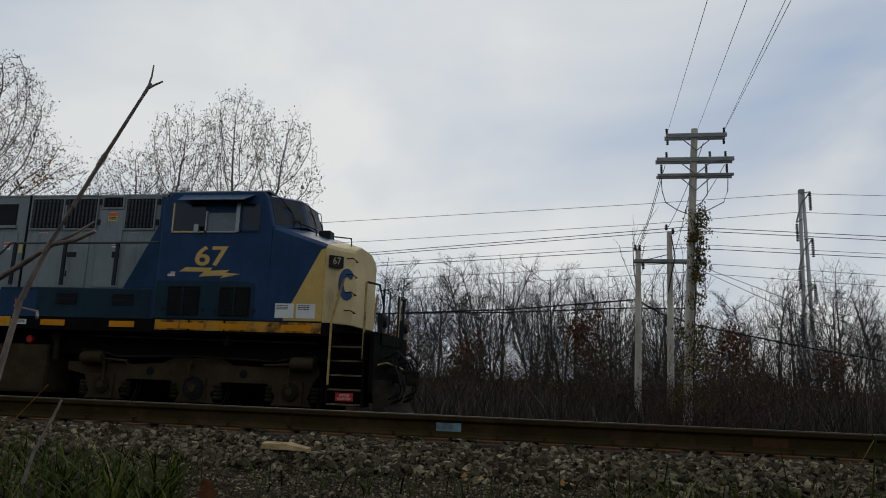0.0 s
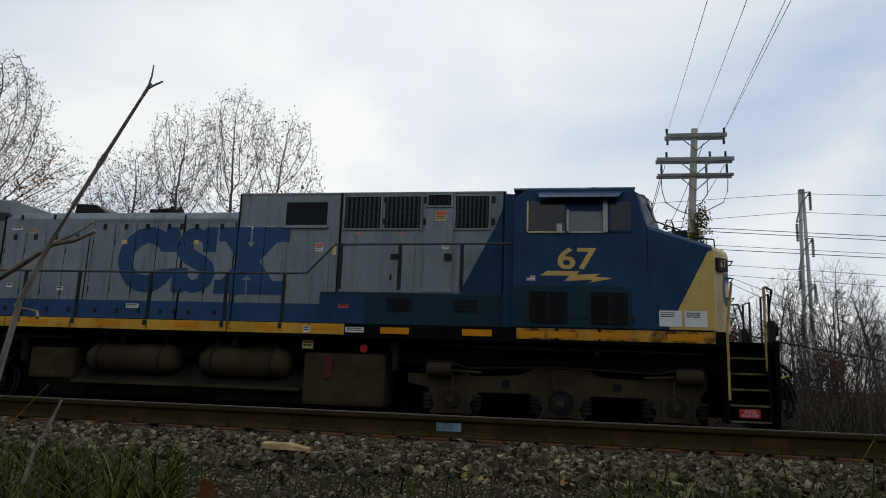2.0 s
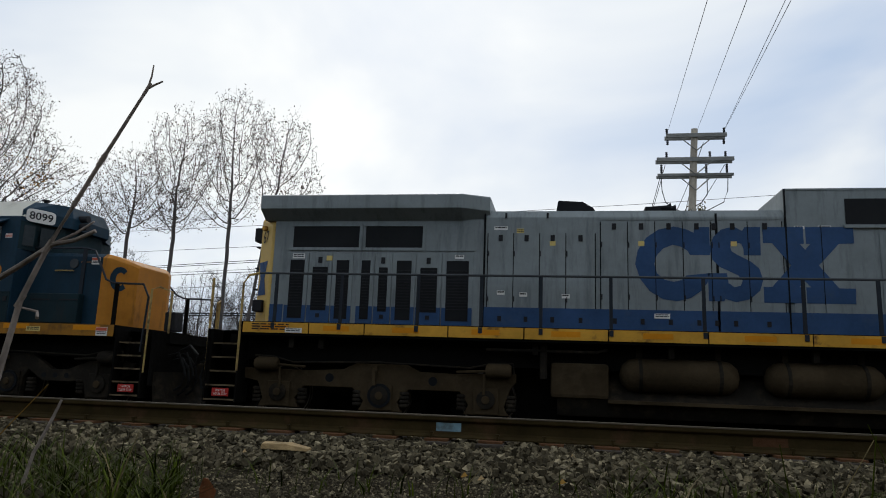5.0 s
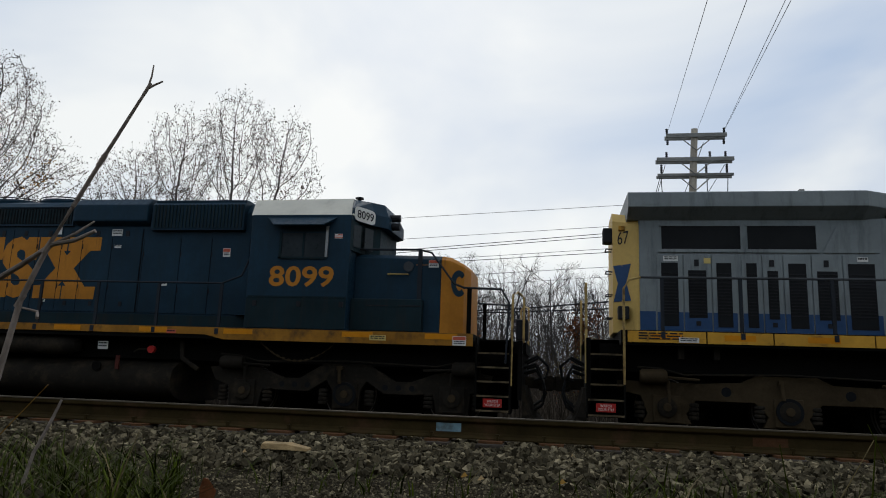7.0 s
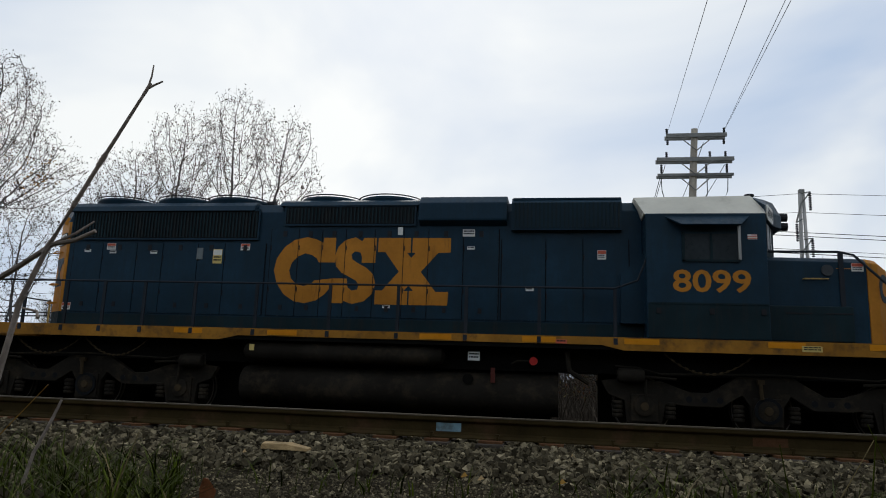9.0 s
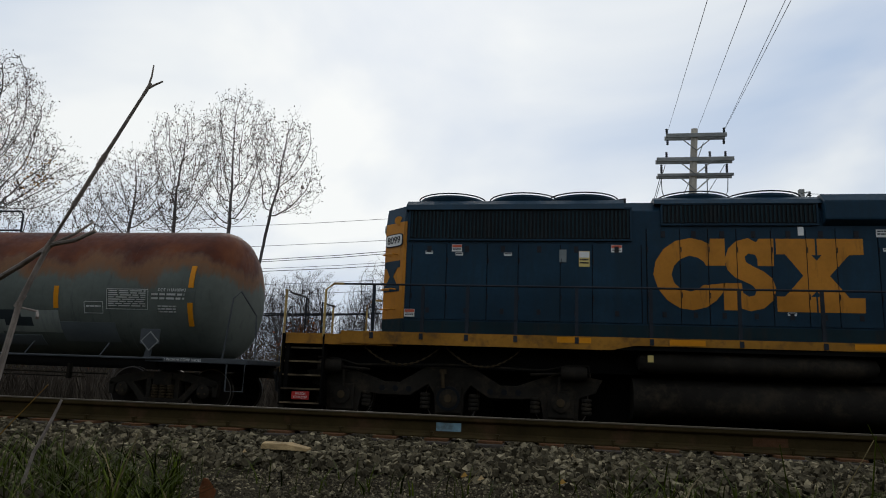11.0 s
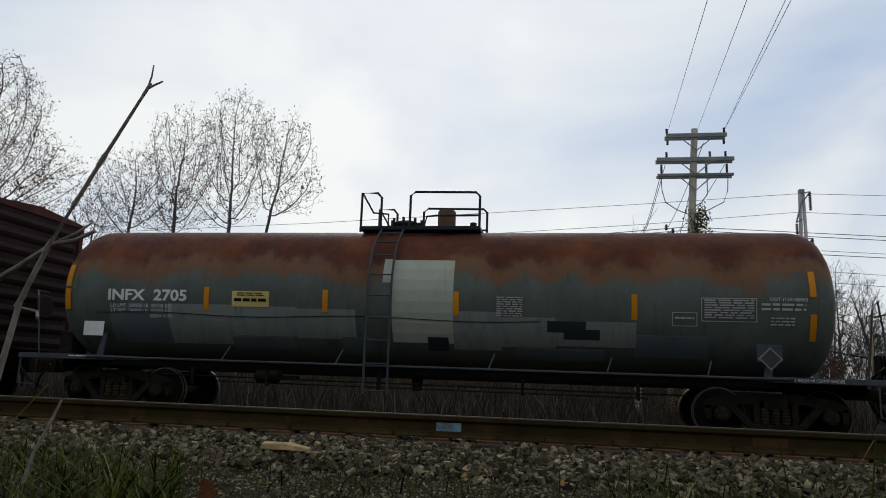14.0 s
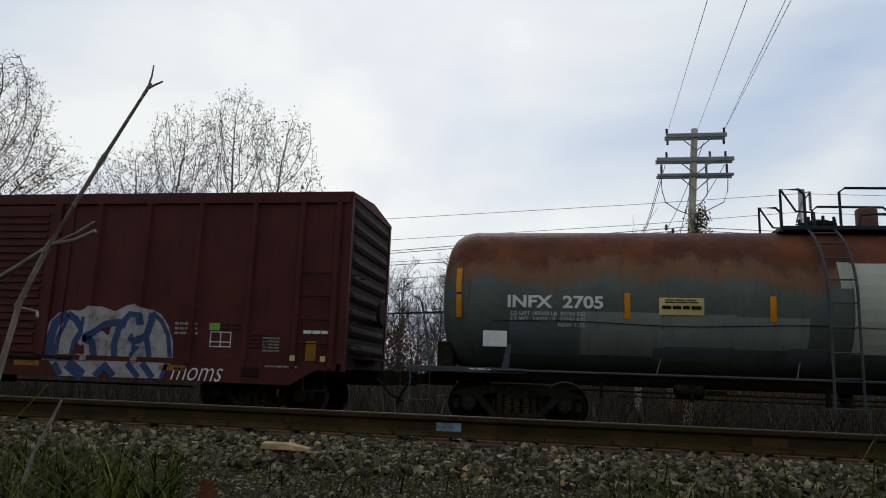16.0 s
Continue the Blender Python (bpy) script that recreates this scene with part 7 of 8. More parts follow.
    # sprayed piece: white letters edged in blue
    spray_w = surface("white_spray_paint", (0.34, 0.325, 0.31), 0.6, vary=0.3, grain=9, dirt=(0.13, 0.07, 0.06), dirt_at=(0.48, 0.70), bump=0.0)
    spray_b = surface("blue_spray_paint", (0.036, 0.062, 0.135), 0.6, vary=0.2, dirt=(0.07, 0.03, 0.03), dirt_at=(0.58, 0.75), bump=0.0)
    ribs = (-64.22, -64.95, -65.95, -67.10, -68.25, -69.35)

    def cut(pts, axis, lo, hi):
        for sign, edge in ((1, lo), (-1, hi)):
            out = []
            for p, q in zip(pts, pts[1:] + pts[:1]):
                dp, dq = sign * (p[axis] - edge), sign * (q[axis] - edge)
                if dp >= 0:
                    out.append(p)
                if dp * dq < 0:
                    k = dp / (dp - dq)
                    out.append((p[0] + (q[0] - p[0]) * k, p[1] + (q[1] - p[1]) * k))
            pts = out
        return pts

    def sprayed(pts, lift):
        """Paint that follows posts, sill and door edge of the car's side."""
        xs = sorted({-72.0, -69.95, -63.9} | {x + d for x in ribs for d in (-0.075, -0.045, 0.045, 0.075)})
        out = Shape()
        for z0, z1, sill in ((0.5, 1.0, True), (1.0, 4.0, False)):
            for a, b in zip(xs, xs[1:]):
                p = cut(cut(pts, 0, a, b), 1, z0, z1)
                if len(p) < 3:
                    continue
                deep = []
                for x, z in p:
                    d = 0.0
                    for r in ribs:
                        d = max(d, min(0.07, (0.075 - abs(x - r)) / 0.03 * 0.07))
                    d = 0.03 if sill or (x <= -69.95 and b <= -69.95) else d
                    deep.append((x, Y - d - lift, z))
                out.add(deep, [tuple(range(len(deep)))])
        return out

    spot = lambda a, b: (-70.2 + (a - 80) * 0.01232, 1.0 + (635 - b) * 0.0115 + (a - 80) * 0.00036)

    def stroke(line, w):
        pts = [Vector(spot(*p)) for p in line]
        left, right = [], []
        for k, p in enumerate(pts):
            d = (pts[min(k + 1, len(pts) - 1)] - pts[max(k - 1, 0)]).normalized() * w
            left.append((p.x - d.y, p.y + d.x))
            right.append((p.x + d.y, p.y - d.x))
        return [left[k:k + 2] + right[k:k + 2][::-1] for k in range(len(pts) - 1)]

    halo = [(74, 637), (75, 600), (80, 570), (94, 555), (112, 549), (130, 551), (150, 543), (170, 544), (195, 553), (214, 543), (228, 540), (246, 548), (262, 551), (277, 559), (292, 579), (302, 605), (306, 637)]
    g = part("graffiti_fill", sprayed([spot(*p) for p in halo], 0.004), spray_w, B, "white and blue sprayed graffiti")
    part("graffiti_fill", sprayed([spot(*p) for p in ((88, 638), (108, 664), (190, 666), (288, 668), (306, 638))], 0.004), spray_w, g)
    for line, w in (([(86, 634), (86, 600), (91, 573), (110, 556)], 0.075), ([(96, 630), (98, 598), (112, 562)], 0.03), ([(110, 556), (126, 566), (139, 585), (129, 605), (126, 634)], 0.055), ([(139, 585), (141, 562)], 0.05),
                    ([(146, 601), (165, 586), (180, 575), (205, 572), (217, 579)], 0.055), ([(146, 598), (160, 606), (167, 634)], 0.06), ([(206, 578), (200, 610), (203, 634)], 0.055), ([(210, 573), (222, 558), (240, 560), (244, 577)], 0.05),
                    ([(225, 596), (238, 606), (255, 595), (261, 572), (262, 556)], 0.06), ([(262, 556), (279, 570), (293, 595), (300, 632)], 0.035), ([(232, 632), (241, 612)], 0.05), ([(264, 632), (256, 600)], 0.045),
                    ([(98, 642), (112, 663)], 0.05), ([(122, 642), (152, 664)], 0.09), ([(174, 665), (190, 645), (206, 665)], 0.06), ([(228, 642), (250, 666)], 0.045), ([(254, 642), (275, 667)], 0.05), ([(297, 642), (289, 667)], 0.03)):
        for k, quad in enumerate(stroke(line, w * 1.3)):
            part("graffiti_stroke", sprayed(quad, 0.006 + 0.0006 * (k % 2)), spray_b, g)
    for pts in ([(172, 583), (192, 579), (188, 595)], [(128, 626), (131, 605), (140, 612), (150, 610), (153, 626)], [(180, 666), (190, 652), (200, 666)]):
        part("graffiti_gap", sprayed([spot(*p) for p in pts], 0.009), M_BOXCAR, g)
    part("worn_stencil", bars(-67.45, -66.95, 1.52, 1.80, 3, Y, 31), spray_w, B)
    part("worn_stencil", bars(-66.0, -65.5, 1.28, 1.6, 4, Y, 33), M_BOXCAR_DK, B)
    part("tack_board", Shape().box(-65.95, -65.62, Y - 0.06, Y - 0.03, 0.80, 0.98), M_BOXCAR_DK, B, bevel=0.01)
    # underframe
    part("centre_sill", Shape().box(xr - 0.4, xf + 0.4, -0.32, 0.32, 0.70, 1.0), M_STEEL, B)
    part("underframe_rod", Shape().tube([(-76.0, -0.9, 0.55), (-67.3, -0.9, 0.55)], 0.02).box(-72.5, -71.6, -1.0, -0.6, 0.5, 0.8), M_TRUCK_DK, B)
    freight_truck(B, -65.85)
    freight_truck(B, -77.6)
    coupler(B, xf + 0.25, 1)
    part("air_hose", Shape().tube([(xf + 0.4, -0.4, 0.85), (xf + 0.7, -0.42, 0.55), (xf + 0.95, -0.3, 0.40)], 0.028, 7), M_HOSE, B, smooth=True)
    return B


TRAIN = [build_lead(), build_second(), build_tank_car(), build_boxcar()]


# ---------------------------------------------------------------- trees, poles, wires, weeds
def grow(rng, height, spread, levels=4, stems=1, rise=0.75, trunk=None, bare=0.3, kids=(9, 5, 4, 3), fork=(0.45, 0.95), reach=(0.42, 0.62), lean_out=0.3, upward=0.22, twig=0.008, long=1.0):
    """A bare tree: tapered tubes that fork; gives the wood and the tips of its twigs."""
    wood, tips = Shape(), []

    def limb(p, way, length, r, level):
        n = (6, 4, 3, 3, 3)[min(level, 4)]
        steps = (7, 5, 3, 2, 1)[min(level, 4)]
        pts, q, d = [p.copy()], p.copy(), way.copy()
        for k in range(steps):
            d = (d + Vector((rng.uniform(-1, 1), rng.uniform(-1, 1), rng.uniform(-0.55, 0.6))) * (0.10 if level == 0 else 0.24)).normalized()
            q = q + d * length / steps
            pts.append(q.copy())
        if level < 3:
            wood.tube(pts, r, n, max(0.006, r * (0.30 if level == 0 else 0.4)))
        else:
            turn = rng.uniform(0, 6.283)
            w = max(twig, r) * (1.0 if level == 3 else 0.8)
            side = Vector((math.cos(turn), math.sin(turn), 0)) * w
            wood.add([pts[0] - side, pts[0] + side, pts[1] + side * 0.4, pts[-1], pts[1] - side * 0.4] if steps > 1 else [pts[0] - side, pts[0] + side, pts[-1]], [(0, 1, 2, 4), (4, 2, 3)] if steps > 1 else [(0, 1, 2)])
        if level >= levels - 1:
            tips.append(pts[-1])
            tips.append(pts[len(pts) // 2])
            return
        for k in range(kids[level]):
            t = (bare if level == 0 else 0.2) + (1 - (bare if level == 0 else 0.2)) * (k + rng.random()) / kids[level]
            i = min(int(t * steps), steps - 1)
            a = pts[i].lerp(pts[i + 1], t * steps - i)
            base = (pts[i + 1] - pts[i]).normalized()
            turn = rng.uniform(0, 6.283)
            out = Vector((math.cos(turn), math.sin(turn), 0))
            out = (out - base * out.dot(base)).normalized()
            lean = rng.uniform(*fork)
            away = (base * math.cos(lean) + out * math.sin(lean) * spread + Vector((0, 0, upward))).normalized()
            limb(a, away, length * rng.uniform(*reach) * (1.15 - 0.55 * t) * (long if level else 1.0), r * rng.uniform(0.38, 0.5) * (1.2 - 0.6 * t), level + 1)
    for k in range(stems):
        way = Vector(((-lean_out + 2 * lean_out * k / (stems - 1) + rng.uniform(-0.06, 0.06)) if stems > 1 else rng.uniform(-0.06, 0.06), rng.uniform(-0.2, 0.2) if stems > 1 else 0, 1)).normalized()
        wood.tube([(0.2 * k, 0, -2.6), (0.2 * k, 0, -0.25)], (trunk or height * 0.014) * 1.15, 6, trunk or height * 0.014)
        limb(Vector((0.2 * k, 0, -0.3)), way, height * rise * rng.uniform(0.9, 1.05), trunk or height * 0.014, 0)
    return wood, tips


def leaves(rng, points, n, size, jitter):
    s = Shape()
    for i in range(n):
        p = rng.choice(points) + Vector((rng.gauss(0, jitter), rng.gauss(0, jitter), rng.gauss(0, jitter)))
        m = Euler((rng.uniform(0, 6.3), rng.uniform(0, 6.3), rng.uniform(0, 6.3))).to_matrix()
        k = size * rng.uniform(0.6, 1.3)
        s.add([p + m @ Vector(c) * k for c in ((-0.5, 0, 0), (0, 0.32, 0.08), (0.55, 0, 0), (0, -0.32, 0.08))], [(0, 1, 2, 3)])
    return s


def colonise(rng, base, crowns, n, step, tip, kill=2.2, up=0.12):
    """A tree that grows towards points strewn in its crown; crowns: (centre, radii) of ellipsoids. Gives the wood and the twig tips."""
    cloud = []
    for (c, r), share in crowns:
        k = 0
        while k < int(n * share):
            p = np.array([rng.uniform(-1, 1) for _ in range(3)])
            d = float(np.linalg.norm(p))
            if d < 1 and rng.random() < 0.25 + 0.75 * d:
                cloud.append([c[a] + p[a] * r[a] * (0.9 + 0.2 * rng.random()) for a in range(3)])
                k += 1
    cloud = np.array(cloud)
    pts, up_of, kids = [np.array(base, float)], [-1], [0]
    low = min(c[2] - r[2] * 0.75 for (c, r), share in crowns)
    lean = np.array([crowns[0][0][0][0] - base[0], crowns[0][0][0][1] - base[1]]) / max(1.0, crowns[0][0][0][2] - base[2])
    while pts[-1][2] < low:
        drift = np.array([lean[0] * step + rng.gauss(0, 0.04) * step, lean[1] * step + rng.gauss(0, 0.04) * step, step])
        pts.append(pts[-1] + drift)
        up_of.append(len(pts) - 2)
        kids.append(0)
    near = np.full(len(cloud), 1e9)
    best = np.zeros(len(cloud), int)
    fresh = list(range(len(pts)))
    for turn in range(120):
        for k in fresh:
            d = np.linalg.norm(cloud - pts[k], axis=1)
            closer = d < near
            near[closer], best[closer] = d[closer], k
        live = near > step * kill * 0.5
        cloud, near, best = cloud[live], near[live], best[live]
        if len(cloud) == 0:
            break
        fresh = []
        for k in np.unique(best):
            if kids[k] >= 3:
                near[best == k] = 1e9 if len(cloud) < 40 else near[best == k]
                continue
            pull = cloud[best == k] - pts[k]
            pull = (pull / np.linalg.norm(pull, axis=1)[:, None]).sum(0)
            pull = pull / (np.linalg.norm(pull) + 1e-9) + np.array([rng.gauss(0, 0.09), rng.gauss(0, 0.09), rng.gauss(up, 0.09)])
            pts.append(pts[k] + pull / np.linalg.norm(pull) * step)
            up_of.append(int(k))
            kids.append(0)
            kids[k] += 1
            fresh.append(len(pts) - 1)
        if not fresh:
            break
    size = [0.0] * len(pts)
    for k in range(len(pts) - 1, -1, -1):
        size[k] = tip if size[k] == 0 else size[k] ** (1 / 2.15)
        if up_of[k] >= 0:
            size[up_of[k]] += size[k] ** 2.15
    heir = {}
    for k in range(1, len(pts)):
        if up_of[k] not in heir or size[k] > size[heir[up_of[k]]]:
            heir[up_of[k]] = k
    wood = Shape()
    for k in range(len(pts)):
        if k and heir[up_of[k]] == k:
            continue
        chain = ([up_of[k]] if k else []) + [k]
        while chain[-1] in heir:
            chain.append(heir[chain[-1]])
        if len(chain) < 2:
            continue
        n_side = 6 if size[chain[min(1, len(chain) - 1)]] > 0.05 else 3
        rings = []
        for j, c in enumerate(chain):
            p = Vector(pts[c])
            d = (Vector(pts[chain[min(j + 1, len(chain) - 1)]]) - Vector(pts[chain[max(j - 1, 0)]])).normalized()
            a = d.cross(Vector((0.13, 0.97, 0.21))).normalized()
            b = d.cross(a)
            r = size[c] if (j or not k) else size[chain[1]]
            rings.append([p + (a * math.cos(6.2832 * q / n_side) + b * math.sin(6.2832 * q / n_side)) * r for q in range(n_side)])
        wood.loft(rings)
    tips = []
    for k in range(1, len(pts)):          # fine twigs along the thin branches
        if size[k] > tip * 4.5 or pts[k][2] < low:
            continue
        p = Vector(pts[k])
        along = (p - Vector(pts[up_of[k]])).normalized()
        for q in range(3 if kids[k] == 0 else rng.choice((0, 1, 2))):
            d = (along * rng.uniform(0.3, 1.0) + Vector((rng.gauss(0, 0.6), rng.gauss(0, 0.6), rng.gauss(0.15, 0.5)))).normalized()
            m = p + d * step * rng.uniform(0.5, 0.9)
            e = m + (d + Vector((rng.gauss(0, 0.3), rng.gauss(0, 0.3), rng.gauss(0.1, 0.3)))).normalized() * step * rng.uniform(0.5, 1.1)
            w = Vector((tip * 0.62, tip * 0.25, 0))
            wood.add([p - w, p + w, m + w * 0.7, e, m - w * 0.7], [(0, 1, 2, 4), (4, 2, 3)])
            tips += [e, m]
    return wood, tips


def grown_tree(name, label, group, seed, base, crowns, n, step, tip, bark, leaf=None, per_tip=2.0, size=0.11, jitter=0.16):
    rng = random.Random(seed)
    wood, tips = colonise(rng, base, crowns, n, step, tip)
    root = tagged(new(name), label, "tree", group)
    part("trunk", wood, bark, root, shift=0)
    if leaf:
        part("crown", leaves(rng, tips, int(len(tips) * per_tip), size, jitter), leaf, root, "sparse withered leaves", shift=0)
    return root


def tree(name, label, group, seed, height, spread, bark, leaf=None, n_leaf=0, size=0.15, jitter=0.2, **more):
    rng = random.Random(seed)
    wood, tips = grow(rng, height, spread, **more)
    root = tagged(new(name), label, "tree", group)
    part("trunk", wood, bark, root, shift=0)
    if leaf:
        part("crown", leaves(rng, tips, n_leaf, size, jitter), leaf, root, "sparse withered leaves", shift=0)
    return root


def build_woods():
    rng = random.Random(21)
    # tall trees that keep a few dark leaves, seen over the train; crowns in metres from the foot
    label = "tall autumn tree with sparse withered brown leaves on thin limbs"
    group = "trees behind the train"
    gold = grown_tree("golden_tree", "broad autumn tree with thinning golden-brown leaves", group, 8, (0, 0, -1), ((((0.5, 0, 17.4), (3.4, 2.6, 3.7)), 0.5), (((3.9, 0, 12.9), (3.2, 2.5, 2.9)), 0.32), (((-1.5, 0, 11.5), (3.4, 2.5, 2.6)), 0.18)), 2000, 0.36, 0.0105, M_BARK_GREY, M_LEAF_DK, 1.0, 0.122, 0.09)
    part("golden_leaves", leaves(rng, [Vector((rng.gauss(4.2, 0.7), rng.uniform(-1.5, 0.5), rng.gauss(12.6, 0.6))) for k in range(26)], 190, 0.16, 0.22), M_LEAF_GOLD, gold, "clusters of golden leaves", shift=0)
    gold.location = (-37.0, 38, -0.2)
    for name, seed, x, y, crowns, n in (
            ("leafy_tree", 3, -26.0, 38.3, ((((-0.2, 0, 12.0), (2.6, 2.0, 2.4)), 0.5), (((-1.6, 0, 10.6), (2.0, 1.6, 1.9)), 0.25), (((1.6, 0, 10.6), (1.9, 1.6, 1.9)), 0.25)), 1000),
            ("leafy_tree", 14, -23.0, 38.0, ((((0.2, 0, 13.6), (2.5, 2.0, 3.2)), 0.7), (((-0.4, 0, 10.6), (2.6, 1.9, 1.9)), 0.3)), 1150),
            ("leafy_tree", 19, -19.7, 38.4, ((((0.1, 0, 14.6), (2.3, 1.9, 3.4)), 0.65), (((-0.6, 0, 11.2), (2.6, 1.8, 2.1)), 0.35)), 1050),
            ("leafy_tree", 23, -18.4, 37.8, ((((2.0, 0, 13.6), (2.2, 1.7, 2.6)), 0.6), (((2.6, 0, 11.4), (2.1, 1.6, 1.7)), 0.4)), 850),
            ("leafy_tree", 27, -29.3, 39.2, ((((0.0, 0, 9.8), (2.2, 1.6, 2.4)), 1.0),), 450),
            ("leafy_tree", 29, -34.6, 39.6, ((((0.2, 0, 8.4), (2.8, 1.9, 3.4)), 0.6), (((-1.5, 0, 4.6), (2.6, 1.8, 2.2)), 0.4)), 800)):
        t = grown_tree(name, label, group, seed, (0, 0, -1), crowns, n, 0.34, 0.0095, M_BARK_GREY, M_LEAF_DK, 0.85, 0.115, 0.08)
        t.location = (x, y, 0)
    # bare woods behind
    kinds = []
    for seed, h, sp in ((31, 12.5, 0.75), (32, 11.0, 0.9), (33, 12.0, 0.7)):
        kinds.append(tree("bare_tree", "leafless grey-brown woodland tree", "bare woods beyond the tracks", seed, h, sp, M_BARK, kids=(15, 8, 6, 5), bare=0.24, rise=0.90, trunk=0.10, fork=(0.55, 1.15), reach=(0.26, 0.42), levels=5, upward=0.10, twig=0.011, long=1.5))
    for seed, h, w in ((34, 10.4, 2.6), (35, 11.8, 2.9)):
        kinds.append(grown_tree("bare_tree", "leafless grey-brown woodland tree with a rounded crown", "bare woods beyond the tracks", seed, (0, 0, -2.5), ((((0, 0, h * 0.70), (w, w, h * 0.30)), 0.8), (((0.4, 0, h * 0.42), (w * 0.8, w * 0.8, h * 0.18)), 0.2)), 2200, 0.36, 0.0085, M_BARK))
    rusty = tree("rusty_tree", "small woodland tree with rust-red withered leaves", "bare woods beyond the tracks", 41, 8, 0.9, M_BARK, M_LEAF_RUST, 1600, 0.20, 0.35, bare=0.2, trunk=0.08)
    rusty.location = (2.2, 53, -0.9)
    spots = []
    for row, (y, n, x0, x1) in enumerate(((52, 15, -46, 40), (57, 19, -48, 44), (63, 22, -50, 48), (70, 22, -56, 54), (79, 20, -62, 62), (95, 22, -76, 74), (112, 26, -90, 88))):
        for k in range(n):
            x = x0 + (x1 - x0) * (k + rng.uniform(0.1, 0.9)) / n
            dip = -0.9 - (0.8 if -3 < x < 3 else 0) - (1.4 if 22 < x else 0) - rng.uniform(0, 2.2) - (1.2 if 8 < x < 18 else 0)
            spots.append((x, y + rng.uniform(-2.5, 2.5), dip + min(row, 5) * 0.35))
    for i, (x, y, z) in enumerate(spots):
        m = Matrix.Translation((x, y, z)) @ Matrix.Rotation(rng.uniform(0, 6.28), 4, "Z")
        if i < len(kinds):
            kinds[i].matrix_basis = m
        else:
            copy_thing(kinds[i % len(kinds)], m)
    for x, y, z in ((11, 50, -2.2), (24.5, 52, -3.5), (-6.5, 51, -3.2), (-11, 50, -2.6), (-19, 50, -2.6), (16.5, 49, -3.8)):
        copy_thing(rusty, Matrix.Translation((x, y, z)) @ Matrix.Rotation(x, 4, "Z"))
    young = [tree("sapling", "slender leafless sapling at the wood's edge", "bare saplings beyond the tracks", sd, hh, 0.9, M_BARK, kids=(12, 6, 5, 4), bare=0.10, rise=0.95, trunk=0.045, fork=(0.5, 1.1), reach=(0.30, 0.46), levels=5, twig=0.010, long=1.45, upward=0.12) for sd, hh in ((51, 6.0), (52, 4.8), (53, 7.0))]
    for i in range(80):
        y = rng.uniform(42, 62)
        m = Matrix.Translation((rng.uniform(-0.95, 0.72) * y, y, -1.1 - rng.uniform(0, 0.8))) @ Matrix.Rotation(rng.uniform(0, 6.28), 4, "Z")
        if i < 3:
            young[i].matrix_basis = m
        else:
            copy_thing(young[i % 3], m)
    shrubs = [tree("shrub", "dense twiggy brown shrub below the woods", "shrubs beyond the tracks", sd, hh, 1.0, M_BRUSH, leaf, 260, 0.11, 0.25, kids=(9, 6, 5, 4), bare=0.05, rise=0.85, trunk=0.03, fork=(0.5, 1.2), reach=(0.34, 0.55), lean_out=0.55, stems=4, levels=4, upward=0.12, twig=0.013, long=1.4) for sd, hh, leaf in ((71, 4.6, M_LEAF_DK), (72, 3.8, M_LEAF_RUST), (73, 5.2, M_LEAF_OLIVE))]
    for i in range(86):
        y = rng.uniform(38, 56)
        m = Matrix.Translation((rng.uniform(-0.95, 0.72) * y, y, -1.1 - rng.uniform(0, 0.6))) @ Matrix.Rotation(rng.uniform(0, 6.28), 4, "Z")
        if i < 3:
            shrubs[i].matrix_basis = m
        else:
            copy_thing(shrubs[i % 3], m)
    for k, (x, y) in enumerate(((3.3, 31.0), (4.2, 24.6), (5.3, 25.2), (5.0, 31.5), (4.4, 29.5), (6.2, 30.5), (2.6, 33.5), (6.4, 25.6))):
        copy_thing(shrubs[k % 3], Matrix.Translation((x, y, -1.3)) @ Matrix.Rotation(k * 1.7, 4, "Z") @ Matrix.Scale(0.72, 4))
    slim = tree("bare_tree", "thin many-stemmed leafless tree beside the twin poles", "bare woods beyond the tracks", 61, 10.6, 0.75, M_BARK_GREY, kids=(8, 4, 3, 2), bare=0.45, rise=0.9, trunk=0.065, fork=(0.35, 0.7), reach=(0.28, 0.42), lean_out=0.16, stems=3, levels=4, twig=0.012)
    slim.location = (5.3, 38, -1.0)
    # a taller pair by the poles and near the mast
    for x, y, z, k in ((16.8, 58, -0.6, 1), (-8.2, 60, -0.2, 0), (-6.2, 60, 0.0, 2), (-14.5, 57, -1.0, 4), (-1.9, 60, -1.0, 3), (25, 60, -1.8, 2), (-7.4, 66, -0.4, 1), (-4.6, 57, -1.0, 4), (-2.8, 66, -0.6, 0), (-0.4, 55, -1.6, 2), (1.4, 64, -0.8, 4), (3.2, 58, -1.4, 1), (5.0, 66, -0.8, 3), (-9.6, 56, -0.8, 3), (7.2, 58, -1.6, 0), (-11.6, 62, -0.4, 2)):
        copy_thing(kinds[k], Matrix.Translation((x, y, z)) @ Matrix.Rotation(y + x, 4, "Z"))


